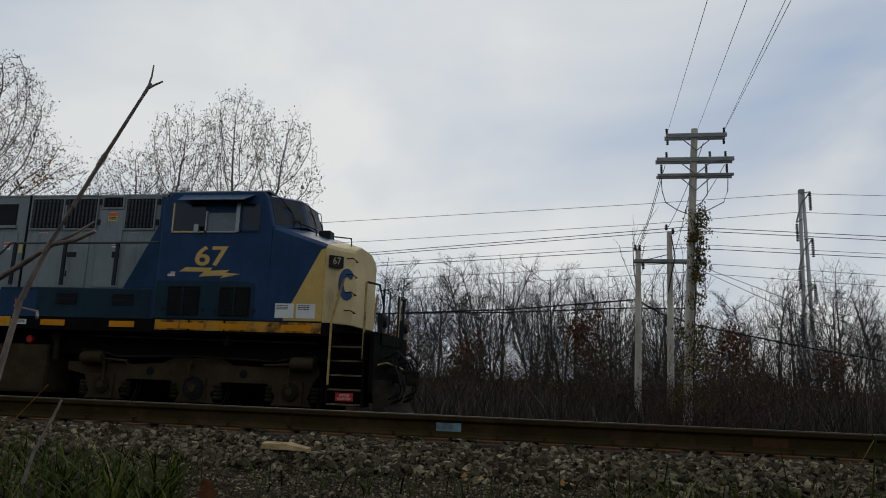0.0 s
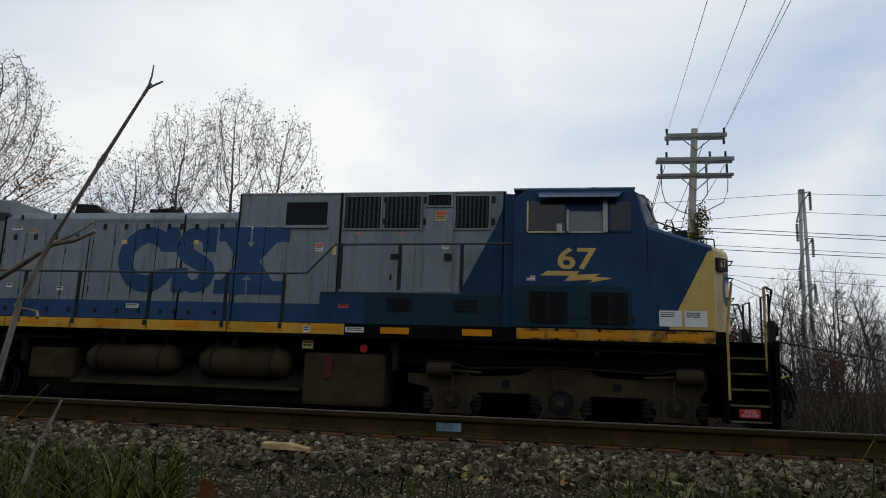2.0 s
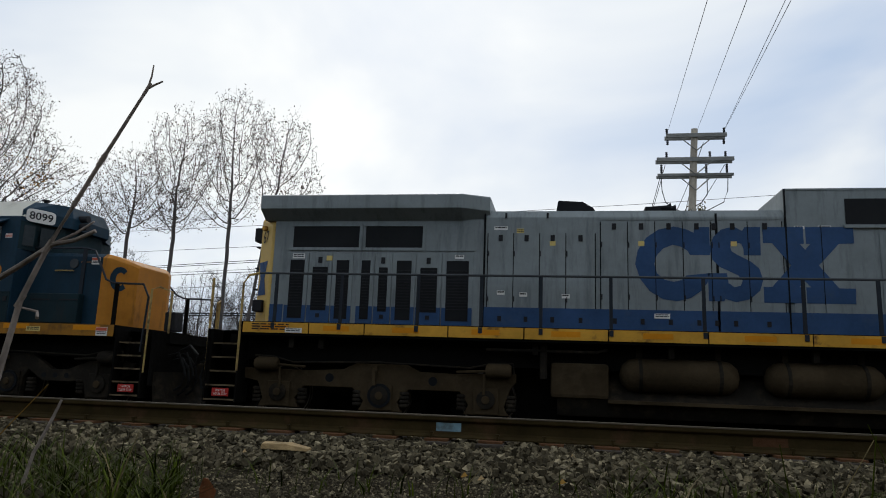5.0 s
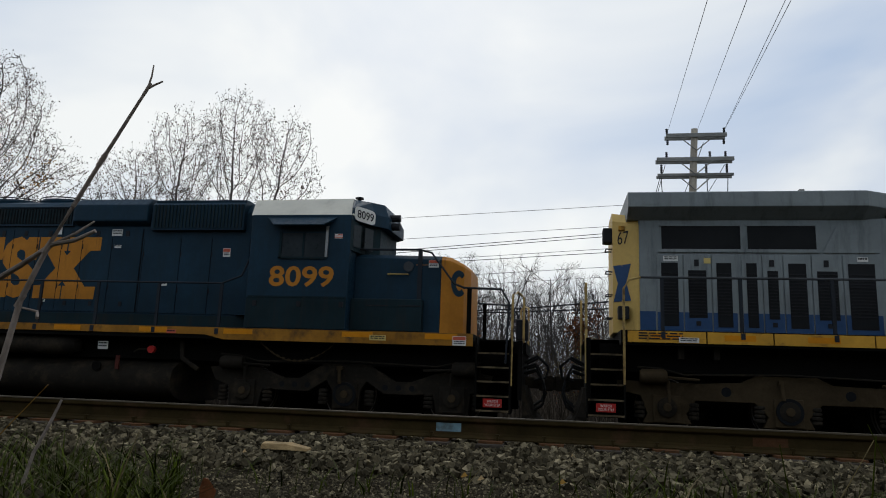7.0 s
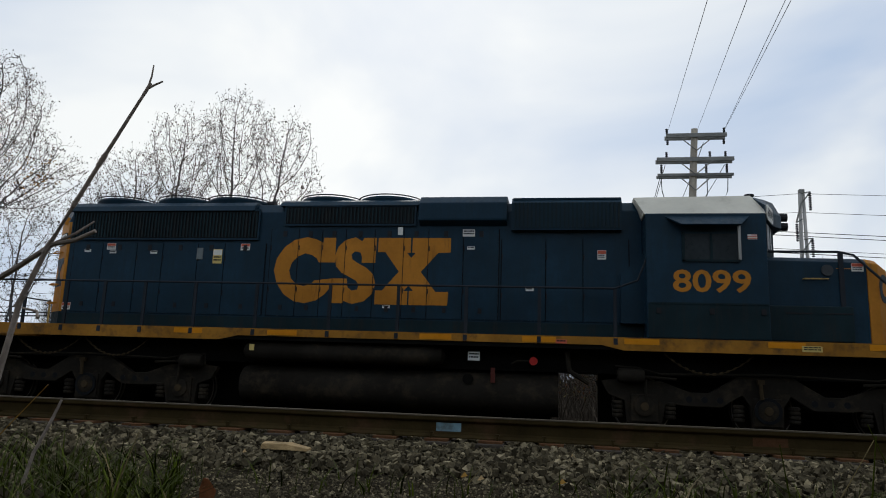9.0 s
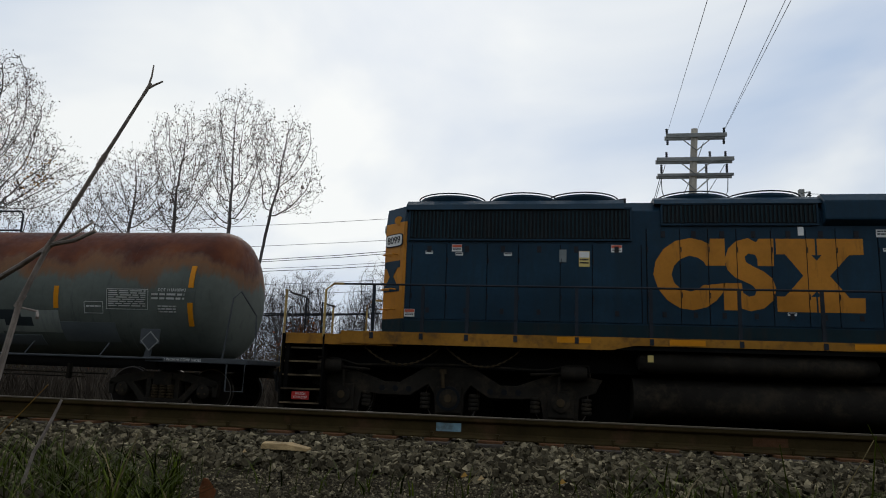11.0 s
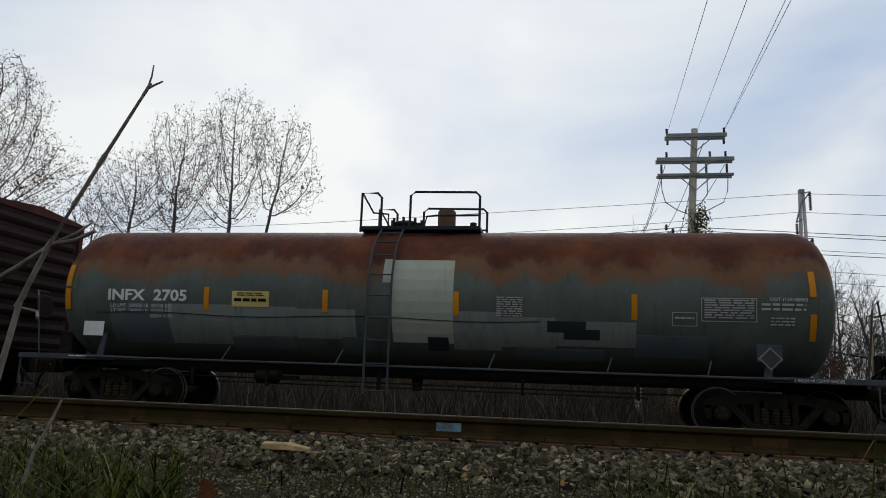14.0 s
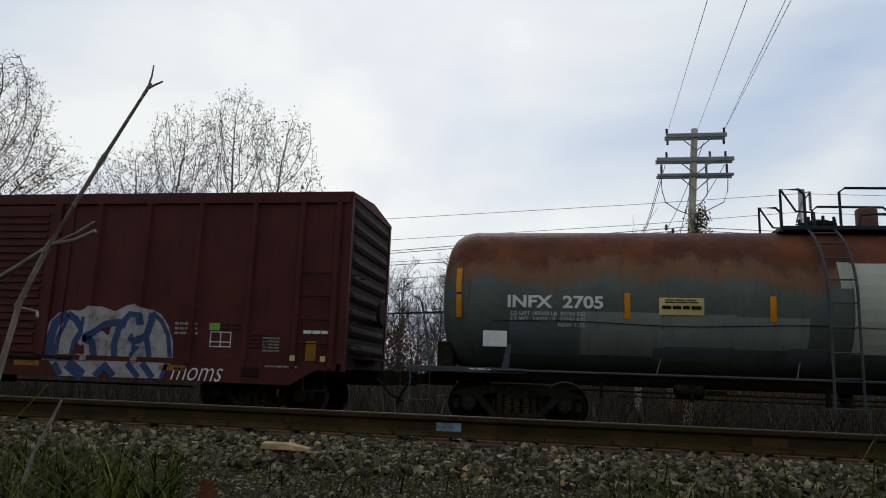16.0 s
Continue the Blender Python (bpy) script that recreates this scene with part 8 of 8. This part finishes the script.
def build_thicket():
    """The dense twiggy edge of the woods."""
    rng = random.Random(78)
    s = Shape()
    for i in range(2000):
        y = rng.uniform(40, 68) if i < 1500 else rng.uniform(78, 105)
        x = rng.uniform(-1.05, 0.82) * y
        top = (rng.uniform(1.2, 4.4) if i < 1500 else rng.uniform(2.5, 8.0)) * (0.8 + 0.4 * noise.noise((x * 0.15, y * 0.1, 1)))
        for stem in range(14):
            h = top * rng.uniform(0.5, 1.0)
            a = rng.uniform(0, 6.283)
            out = h * rng.uniform(0.05, 0.45)
            bx, by = x + rng.gauss(0, 0.25), y + rng.gauss(0, 0.25)
            w = rng.uniform(0.008, 0.018)
            k = len(s.v)
            for t in (0.0, 0.35, 0.7):
                jx = rng.gauss(0, 0.05)
                s.v += [(bx + math.cos(a) * out * t * t + jx - w * (1 - t * 0.6), by + math.sin(a) * out * t * t, -1.1 + h * t), (bx + math.cos(a) * out * t * t + jx + w * (1 - t * 0.6), by + math.sin(a) * out * t * t, -1.1 + h * t)]
            s.v.append((bx + math.cos(a) * out, by + math.sin(a) * out, -1.1 + h))
            s.f += [(k, k + 1, k + 3, k + 2), (k + 2, k + 3, k + 5, k + 4), (k + 4, k + 5, k + 6)]
            for fork in range(3):
                t = rng.uniform(0.4, 0.9)
                fx, fy, fz = bx + math.cos(a) * out * t * t, by + math.sin(a) * out * t * t, -1.1 + h * t
                b = rng.uniform(0, 6.283)
                q = h * rng.uniform(0.12, 0.3)
                k = len(s.v)
                s.v += [(fx - w * 0.5, fy, fz), (fx + w * 0.5, fy, fz), (fx + math.cos(b) * q * 0.7, fy + math.sin(b) * q * 0.7, fz + q * rng.uniform(0.3, 1.0))]
                s.f.append((k, k + 1, k + 2))
    tagged(part("thicket", s, M_BARK, None, shift=0), "dense bare thicket at the edge of the woods", "thicket", kind="stuff")


def build_brush():
    """Undergrowth between the tracks and the woods, and the dense edge of the woods."""
    rng = random.Random(77)
    for material, label, n, lo, hi, y0, y1 in ((M_BRUSH, "dense dry brown undergrowth below the woods", 52000, 0.9, 3.9, 24, 62), (M_LEAF_RUST, "rust-brown withered undergrowth leaves", 9000, 0.2, 3.4, 34, 56), (M_LEAF_OLIVE, "dull olive undergrowth leaves", 5000, 0.2, 3.2, 34, 52)):
        s = Shape()
        for i in range(n):
            y = rng.uniform(y0, y1)
            x = rng.uniform(-1.05, 0.82) * y
            z = -1.1 + (0.2 if y > 30 else 0)
            tall = 0.55 + 0.45 * noise.noise((x * 0.12, y * 0.12, 3))
            if material is M_BRUSH:
                h = rng.uniform(lo, hi) * tall
                lx, ly = rng.gauss(0, 0.28) * h, rng.gauss(0, 0.28) * h
                w = rng.uniform(0.012, 0.030)
                mx, my = lx * 0.4 + rng.gauss(0, 0.05), ly * 0.4
                k = len(s.v)
                s.v += [(x - w, y, z), (x + w, y, z), (x + mx - w * 0.7, y + my, z + h * 0.55), (x + mx + w * 0.7, y + my, z + h * 0.55), (x + lx, y + ly, z + h)]
                s.f += [(k, k + 1, k + 3, k + 2), (k + 2, k + 3, k + 4)]
            else:
                p = Vector((x, y, z + rng.uniform(lo, hi) * tall))
                m = Euler((rng.uniform(0, 6.3), rng.uniform(0, 6.3), rng.uniform(0, 6.3))).to_matrix()
                c = rng.uniform(0.05, 0.10)
                s.add([p + m @ Vector(q) * c for q in ((-1, 0, 0), (0, 0.6, 0.1), (1, 0, 0), (0, -0.6, 0.1))], [(0, 1, 2, 3)])
        tagged(part("undergrowth", s, material, None, shift=0), label, "undergrowth", kind="stuff")


def build_sky_block():
    """An unseen ragged bank added behind the camera to hold back sky light from there."""
    rng = random.Random(4)
    bank = Shape()
    xs = [-70 + 5 * k for k in range(29)]
    rows = []
    for y, z in ((-6.0, 0.2), (-8.5, 2.2), (-11.0, 5.0), (-14.0, 7.5), (-22.0, 8.5), (-28.0, 0.0)):
        rows.append([(x, y + 0.8 * noise.noise((x * 0.2, z, 0)), z + (0.9 * noise.noise((x * 0.3, y, 5)) if z > 1 else 0)) for x in xs])
    bank.v = [p for r in rows for p in r]
    n = len(xs)
    bank.f = [(j * n + i, j * n + i + 1, (j + 1) * n + i + 1, (j + 1) * n + i) for j in range(len(rows) - 1) for i in range(n - 1)]
    tagged(part("backdrop", bank, M_LEAF_OLIVE, None, shift=0, smooth=True), "unseen dark bank added behind the viewer to block sky light", "woods", kind="structure")


def insulator(parent, x, y, z, up=1, n=3, r=0.05):
    s = Shape()
    for k in range(n):
        za = z + up * 0.07 * k
        s.spin_z([(za, r * 0.5), (za + up * 0.02, r), (za + up * 0.05, r), (za + up * 0.065, r * 0.5)], x, y, 8)
    part("insulator", s, M_PORCELAIN, parent, shift=0)


def build_poles():
    P = tagged(new("utility_pole"), "tall weathered wooden utility pole with three crossarms and ivy", "utility pole")
    part("pole", Shape().tube([(4.55, 27, -1.2), (4.72, 27, 3), (4.95, 27, 7.6), (5.12, 27, 10.72)], 0.185, 12, 0.125), M_CONCRETE, P, smooth=True, shift=0)
    arms = ((4.02, 6.27, 10.42, 0.16), (3.66, 6.50, 9.46, 0.16), (3.68, 6.46, 8.84, 0.11))
    for x0, x1, z, h in arms:
        part("crossarm", Shape().box(x0, x1, 26.80, 26.86, z - h / 2, z + h / 2).box(x0, x1, 27.14, 27.20, z - h / 2, z + h / 2), M_ARM, P, bevel=0.008, shift=0)
        mid = (x0 + x1) / 2
        part("arm_brace", Shape().tube([(mid - 0.62, 26.8, z - h / 2), (mid, 26.8, z - 0.62)], 0.022, 5).tube([(mid + 0.62, 26.8, z - h / 2), (mid, 26.8, z - 0.62)], 0.022, 5), M_ARM, P, shift=0)
    for x, z, up in ((4.08, 10.55, 1), (6.2, 10.55, 1), (4.1, 10.3, -1), (6.18, 10.3, -1), (4.05, 9.6, 1), (5.65, 9.6, 1), (6.22, 9.6, 1), (3.85, 9.3, -1), (5.5, 9.3, -1), (6.25, 9.3, -1), (3.85, 8.95, 1), (5.5, 8.95, 1), (6.25, 8.95, 1)):
        insulator(P, x, 26.98, z, up)
    jump = Shape()
    for x0, xm, x1, z0, zm in ((3.82, 4.1, 4.8, 8.75, 7.6), (6.26, 5.9, 4.98, 8.75, 7.6), (5.5, 5.5, 5.0, 8.75, 7.9)):
        jump.tube([(x0, 26.9, z0), (x0 * 0.92 + xm * 0.08, 26.9, (z0 * 0.55 + zm * 0.45)), ((x0 + xm) / 2, 26.9, zm + 0.18), (xm * 0.6 + x1 * 0.4, 26.9, zm - 0.12), (x1, 26.9, zm - 0.3)], 0.018, 5)
    part("jumper_wire", jump, M_WIRE, P, shift=0)
    rng = random.Random(12)
    pts = []
    for k in range(260):
        z = rng.choice((rng.uniform(0.2, 7.6), rng.uniform(4.6, 7.4), rng.uniform(0.0, 3.0)))
        w = 0.30 if z < 3.6 else 0.16
        pts.append(Vector((4.55 + 0.055 * z + rng.gauss(0.18, w), 26.8 + rng.gauss(0, 0.25), z)))
    part("ivy", leaves(rng, pts, 4200, 0.10, 0.10), M_LEAF_OLIVE, P, "olive and yellow ivy leaves climbing the pole", shift=0)
    rod = Shape().tube([(4.85, 26.8, 7.5), (5.25, 26.7, 6.8), (5.05, 26.7, 5.9), (5.3, 26.7, 4.6)], 0.012, 4).tube([(4.7, 26.7, 0), (4.9, 26.7, 4), (5.1, 26.7, 7.4)], 0.02, 4)
    part("ivy_stem", rod, M_BARK, P, shift=0)
    Q = tagged(new("utility_pole"), "pair of weathered wooden poles joined by a crossbeam", "utility pole")
    for x, z in ((5.1, 8.1), (3.64, 7.3)):
        part("pole", Shape().tube([(x - 0.1, 34, -1.2), (x, 34, 3), (x + 0.05, 34, z)], 0.17, 10, 0.12), M_CONCRETE, Q, smooth=True, shift=0)
    part("crossbeam", Shape().box(3.5, 6.8, 33.8, 34.2, 6.62, 6.78), M_ARM, Q, bevel=0.01, shift=0)
    for x, z in ((3.55, 7.2), (3.75, 7.2), (5.0, 8.2), (5.3, 8.0), (3.9, 6.3), (6.4, 6.2), (6.7, 6.5)):
        insulator(Q, x, 33.9, z, 1, 4, 0.07)
    part("tie_rod", Shape().tube([(5.05, 33.8, 7.0), (3.9, 33.8, 6.7)], 0.02, 4).tube([(5.2, 33.8, 7.9), (5.35, 33.8, 6.9), (5.0, 33.8, 5.2)], 0.03, 5), M_WIRE, Q, shift=0)
    # lattice-armed mast
    T = tagged(new("transmission_mast"), "tall grey two-legged transmission mast with strings of insulators", "mast")
    part("leg", Shape().tube([(19.05, 60, -1.5), (19.32, 60, 6), (19.55, 60, 16.9)], 0.20, 8, 0.15), M_MAST, T, smooth=True, shift=0)
    part("leg", Shape().tube([(20.1, 60.2, -1.5), (19.95, 60.1, 6), (19.80, 60.0, 17.2)], 0.19, 8, 0.13), M_MAST, T, smooth=True, shift=0)
    part("white_conduit", Shape().tube([(19.55, 59.6, 4.2), (19.75, 59.6, 1.5), (20.2, 59.6, -0.8)], 0.06, 6), M_WHITE, T, shift=0)
    for z, d in ((17.0, 1), (13.1, 1), (9.3, 1)):
        part("arm", Shape().tube([(19.1, 59.8, z - 2.6), (19.55, 59.8, z - 1.0), (20.3, 59.8, z)], 0.07, 5).tube([(19.6, 59.8, z - 0.1), (20.3, 59.8, z)], 0.05, 5).tube([(19.1, 59.8, z - 2.6), (19.6, 59.8, z - 2.3)], 0.05, 5), M_ARM, T, shift=0)
        for x, za in ((20.25, z - 0.1), (19.12, z - 2.7)):
            s = Shape()
            for k in range(10):
                s.spin_z([(za - 0.15 * k, 0.06), (za - 0.15 * k - 0.05, 0.13), (za - 0.15 * k - 0.09, 0.13), (za - 0.15 * k - 0.12, 0.06)], x, 59.8, 8)
            part("insulator_string", s, M_PORCELAIN, T, shift=0)
    part("mast_cap", Shape().box(19.48, 19.88, 59.8, 60.3, 16.9, 17.25), M_ARM, T, bevel=0.05, shift=0)


def wire(points, r=0.016, sag=0.0, label="thin black overhead wire"):
    pts = []
    for (a, b) in zip(points, points[1:]):
        a, b = Vector(a), Vector(b)
        for k in range(12):
            t = k / 12
            p = a.lerp(b, t)
            p.z -= sag * 4 * t * (1 - t)
            pts.append(p)
    pts.append(Vector(points[-1]))
    tagged(part("overhead_wire", Shape().tube(pts, r, 5), M_WIRE, None, shift=0), label, "wire", "overhead wires")


def build_wires():
    far = [((-22.14, 14.47), (6.6, 16.07), (19.53, 16.9), (26.08, 16.66)), ((-17.73, 12.73), (6.58, 14.28), (19.32, 15.32), (25.96, 15.01)), ((-19.78, 11.47), (10.49, 14.08), (25.83, 13.28)), ((-19.77, 11.27), (10.48, 13.79), (25.81, 12.96)),
           ((-19.72, 10.54), (10.45, 12.63), (25.73, 11.85)), ((-19.7, 10.28), (10.44, 12.29), (25.7, 11.53)), ((-17.0, 9.18), (10.41, 11.04), (25.6, 10.12)), ((-16.95, 8.22), (10.39, 10.23), (25.53, 9.21))]
    for k, line in enumerate(far):
        (xa, za), (xb, zb) = line[0], line[1]
        (xc, zc), (xd, zd) = line[-2], line[-1]
        start = (xa - 60, 60, za - (zb - za) / (xb - xa) * 60 * 0.75)
        end = (xd + 60, 60, zd + (zd - zc) / (xd - xc) * 60 * 0.5)
        wire([start] + [(x, 60, z) for x, z in line] + [end], 0.030 if k in (2, 3, 5) else 0.020)
    wire([(-45, 40, 3.6), (-12.95, 40, 4.34), (-2.9, 40, 4.86), (4.17, 40, 5.54)], 0.045, label="thick black trunk cable")
    wire([(-45, 40, 3.9), (-12.96, 40, 4.40), (-2.89, 40, 4.70), (4.16, 40, 5.09)], 0.040, label="thick black trunk cable")
    wire([(4.17, 40, 5.54), (5.6, 40, 4.75), (7.29, 40, 4.22), (12.16, 40, 3.28), (16.74, 40, 2.53), (40, 40, -0.4)], 0.045, label="thick black trunk cable")
    wire([(4.16, 40, 5.09), (5.2, 40, 5.06), (7.0, 40, 5.1)], 0.04, label="thick black trunk cable")
    wire([(6.7, 34, 6.6), (8.48, 45, 8.34), (14.44, 45, 5.97), (18.93, 45, 4.05), (30, 45, -0.5)], 0.018)
    wire([(6.6, 34, 6.4), (8.47, 45, 8.12), (14.4, 45, 5.29), (18.87, 45, 3.33), (28, 45, -0.6)], 0.018)
    for (x, z), (xe, ze) in (((4.1, 10.58), (2.14, 6.56)), ((5.25, 10.75), (2.69, 6.52)), ((6.2, 10.62), (3.30, 6.49)), ((6.16, 10.55), (3.22, 6.49))):
        d = Vector((xe - x, 10 - 27, ze - z))
        e = Vector((x, 27, z)) + d * 1.9
        wire([(x, 27, z), (xe, 10, ze), tuple(e)], 0.0055)
    for (x, z), (xe, ze) in (((4.0, 9.3), (3.7, 7.35)), ((5.45, 10.2), (5.0, 8.2)), ((6.2, 9.3), (5.3, 7.9)), ((3.8, 8.8), (3.6, 7.3)), ((5.0, 8.7), (5.2, 6.7))):
        wire([(x, 27.1, z), (xe, 34, ze)], 0.013, 0.25)


def build_weeds():
    rng = random.Random(31)

    def blades(n, zone, lo, hi, w0, w1):
        s = Shape()
        for i in range(n):
            x, y = zone(rng)
            z = ground_height(x, y) - 0.01
            h = rng.uniform(lo, hi)
            a = rng.uniform(0, 6.283)
            lean = abs(rng.gauss(0.85, 0.55)) * h
            w = rng.uniform(w0, w1)
            dx, dy = math.cos(a), math.sin(a)
            px, py = -dy * w, dx * w
            k = len(s.v)
            for t, c in ((0, 1.0), (0.4, 0.9), (0.75, 0.6)):
                bend = t * t * lean
                s.v += [(x + dx * bend - px * c, y + dy * bend - py * c, z + h * t * (1 - 0.12 * t)), (x + dx * bend + px * c, y + dy * bend + py * c, z + h * t * (1 - 0.12 * t))]
            s.v.append((x + dx * lean, y + dy * lean, z + h * 0.86))
            s.f += [(k, k + 1, k + 3, k + 2), (k + 2, k + 3, k + 5, k + 4), (k + 4, k + 5, k + 6)]
        return s

    def left(r):
        y = r.uniform(2.0, 4.3)
        return -0.55 * y - abs(r.gauss(0, 0.22)) * y, y

    def right(r):
        y = r.uniform(2.2, 4.4)
        return (0.02 + abs(r.gauss(0, 0.22))) * y + 0.2, y

    def everywhere(r):
        y = r.uniform(3.2, 4.6)
        return r.uniform(-0.6, 0.35) * y, y
    for material, n, zone, lo, hi, label in ((M_GRASS, 900, left, 0.10, 0.36, "rank green grass tufts beside the track"), (M_STRAW, 34, left, 0.10, 0.36, "dry straw-coloured grass stalks"), (M_GRASS, 420, right, 0.10, 0.34, "thin green grass beside the track"),
                                             (M_STRAW, 30, right, 0.10, 0.34, "dry straw-coloured grass stalks"), (M_GRASS, 160, everywhere, 0.06, 0.22, "scattered green grass blades")):
        tagged(part("grass", blades(n, zone, lo, hi, 0.0022, 0.0062), material, None, shift=0), label, "grass", kind="stuff")
    # bare sapling close to the eye
    S = tagged(new("bare_sapling"), "bare grey forked sapling twig close to the viewer", "twig")
    y = 0.9
    main = [(-0.84, y, 0.22), (-0.815, y, 0.60), (-0.795, y, 0.88), (-0.775, y, 1.00), (-0.742, y, 1.08), (-0.705, y, 1.15), (-0.672, y, 1.212), (-0.635, y, 1.28), (-0.612, y, 1.322)]
    part("stem", Shape().tube(main, 0.0054, 9, 0.0021), M_TWIG, S, smooth=True, shift=0)
    part("fork", Shape().tube([(-0.612, y, 1.322), (-0.607, y, 1.342), (-0.606, y, 1.36)], 0.0017, 7, 0.0010), M_TWIG, S, shift=0)
    part("fork", Shape().tube([(-0.612, y, 1.322), (-0.600, y, 1.328), (-0.588, y, 1.333)], 0.0019, 7, 0.0013), M_TWIG, S, shift=0)
    part("side_branch", Shape().tube([(-0.86, y + 0.02, 1.02), (-0.79, y + 0.01, 1.055), (-0.735, y, 1.084), (-0.70, y, 1.09), (-0.668, y, 1.104)], 0.0045, 8, 0.0028), M_TWIG, S, "broken side branch", smooth=True, shift=0)
    part("side_branch", Shape().tube([(-0.735, y, 1.084), (-0.70, y, 1.100), (-0.672, y, 1.118)], 0.0026, 7, 0.0014), M_TWIG, S, shift=0)
    part("snag", Shape().tube([(-0.77, y, 0.99), (-0.745, y, 0.985), (-0.735, y - 0.01, 0.975)], 0.0016, 6, 0.0026), M_TWIG, S, shift=0)
    for x, z, r in ((-0.672, 1.212, 0.0070), (-0.612, 1.322, 0.0048), (-0.742, 1.08, 0.0085), (-0.775, 1.0, 0.0078), (-0.705, 1.15, 0.0062)):
        part("knot", Shape().tube([(x - 0.005, y, z - 0.009), (x, y, z), (x + 0.005, y, z + 0.009)], r * 0.58, 8, r * 0.54), M_TWIG, S, smooth=True, shift=0)
    # single stalks
    for x0, y0, z1, dx, m in ((-1.98, 3.0, 0.62, 0.10, M_STRAW), (-2.85, 3.1, 0.81, 0.40, M_LEAF_GOLD), (1.05, 3.2, 0.72, 0.22, M_STRAW), (0.9, 3.0, 0.70, -0.05, M_GRASS), (-0.55, 4.0, 0.42, 0.12, M_STRAW), (0.25, 3.6, 0.5, 0.18, M_GRASS), (1.15, 3.0, 0.75, 0.05, M_GRASS), (1.45, 3.3, 0.78, -0.16, M_GRASS), (1.32, 3.2, 0.60, 0.26, M_GRASS), (1.22, 3.4, 0.52, -0.30, M_GRASS)):
        stalk = part("weed_stalk", Shape().tube([(x0, y0, ground_height(x0, y0) - 0.02), (x0 + dx * 0.3, y0, 0.2 + (z1 - 0.2) * 0.5), (x0 + dx, y0, z1)], 0.0055, 5, 0.002), m, None, shift=0)
        tagged(stalk, "single tall weed stalk standing in the grass", "weed", "weed stalks")
    snag = part("weed_stalk", Shape().tube([(-2.46, 2.98, 0.2), (-2.40, 3.0, 0.50), (-2.34, 3.02, 0.66), (-2.305, 3.02, 0.745)], 0.009, 7, 0.006), M_TWIG, None, shift=0)
    tagged(snag, "pale broken dead stem standing in the grass", "weed")
    # dead leaf, wood chip, spray mark
    leaf = part("dead_leaf", Shape().loft([[(-1.66, 3.2, 0.30), (-1.60, 3.22, 0.30), (-1.63, 3.24, 0.31)], [(-1.665, 3.2, 0.36), (-1.59, 3.22, 0.35), (-1.63, 3.245, 0.36)], [(-1.65, 3.2, 0.41), (-1.625, 3.21, 0.40), (-1.635, 3.215, 0.405)]]), surface("orange_brown_leaf", (0.17, 0.06, 0.022), 0.7, vary=0.4, grain=60, blotch=20, bump=0.2), None, shift=0)
    tagged(leaf, "curled orange-brown dead leaf caught in the grass", "leaf")
    z = ground_height(-2.0, 5.2) + 0.028
    chip = Shape().loft([[(-2.22, 5.14, z + 0.035), (-2.23, 5.24, z + 0.05), (-2.22, 5.23, z + 0.085), (-2.21, 5.15, z + 0.075)], [(-2.0, 5.13, z + 0.035), (-2.0, 5.25, z + 0.05), (-2.0, 5.24, z + 0.085), (-2.02, 5.15, z + 0.078)], [(-1.86, 5.16, z + 0.03), (-1.84, 5.22, z + 0.04), (-1.84, 5.22, z + 0.055), (-1.85, 5.17, z + 0.05)]])
    tagged(part("wood_chip", chip, M_CHIP, None, shift=0, bevel=0.004), "pale split piece of wood lying on the ballast", "wood scrap")
    for x, yy, m in ((0.02, 4.75, M_LEAF_GOLD), (-0.5, 4.7, M_CHIP), (-2.35, 5.15, M_CHIP), (0.1, 5.6, M_CHIP), (-0.62, 4.78, M_LEAF_GOLD)):
        zz = ground_height(x, yy) + 0.03
        tagged(part("fallen_leaf", Shape().loft([[(x - 0.025, yy, zz), (x, yy - 0.015, zz + 0.004), (x + 0.025, yy, zz + 0.012), (x, yy + 0.02, zz + 0.03)], [(x - 0.02, yy + 0.004, zz + 0.004), (x, yy - 0.01, zz + 0.008), (x + 0.02, yy + 0.004, zz + 0.015), (x, yy + 0.018, zz + 0.034)]]), m, None, shift=0), "small yellow fallen leaf on the gravel", "leaf", "fallen leaves")
    web = NEAR_TOP - 0.186
    mark = part("spray_mark", Shape().loft([[(x, NEAR_Y - 0.0115, web + 0.052), (x, NEAR_Y - 0.0115, web + 0.124), (x, NEAR_Y - 0.0095, web + 0.124), (x, NEAR_Y - 0.0095, web + 0.052)] for x in (-1.06, -0.84)]), M_BLUEMARK, None, shift=0)
    tagged(mark, "pale blue sprayed mark on the rail's web", "paint mark")
    stain = part("rust_stain", Shape().box(1.55, 1.82, NEAR_Y - 0.0105, NEAR_Y - 0.0095, web + 0.05, web + 0.12), M_RAILBASE, None, shift=0)
    tagged(stain, "orange rust stain on the rail's web", "rust stain")


build_woods()
build_thicket()
build_brush()
build_sky_block()
build_poles()
build_wires()
build_weeds()
build_ballast()
build_ties(NEAR_Y + 0.7175, NEAR_TOP, -9.0, 7.0, 0.47, True)


# ---------------------------------------------------------------- movement
def came(t):
    for (a, sa), (b, sb) in zip(RUN, RUN[1:]):
        if t <= b:
            return sa + (sb - sa) * (t - a) / (b - a)
    return RUN[-1][1]


def motions():
    for vehicle in TRAIN:
        x = vehicle.location.x
        walk(vehicle, [(t, pose(x + s, TRACK_Y, 0)) for t, s in RUN])
    for axle, x, r in WHEELS:
        walk(axle, [(k * 0.15, pose(x, 0, r, 0, math.degrees(came(min(16.0, k * 0.15)) / r), 0)) for k in range(107)] + [(16.0 + 1 / 30 * 0, pose(x, 0, r, 0, math.degrees(came(16.0) / r), 0))])


motions()
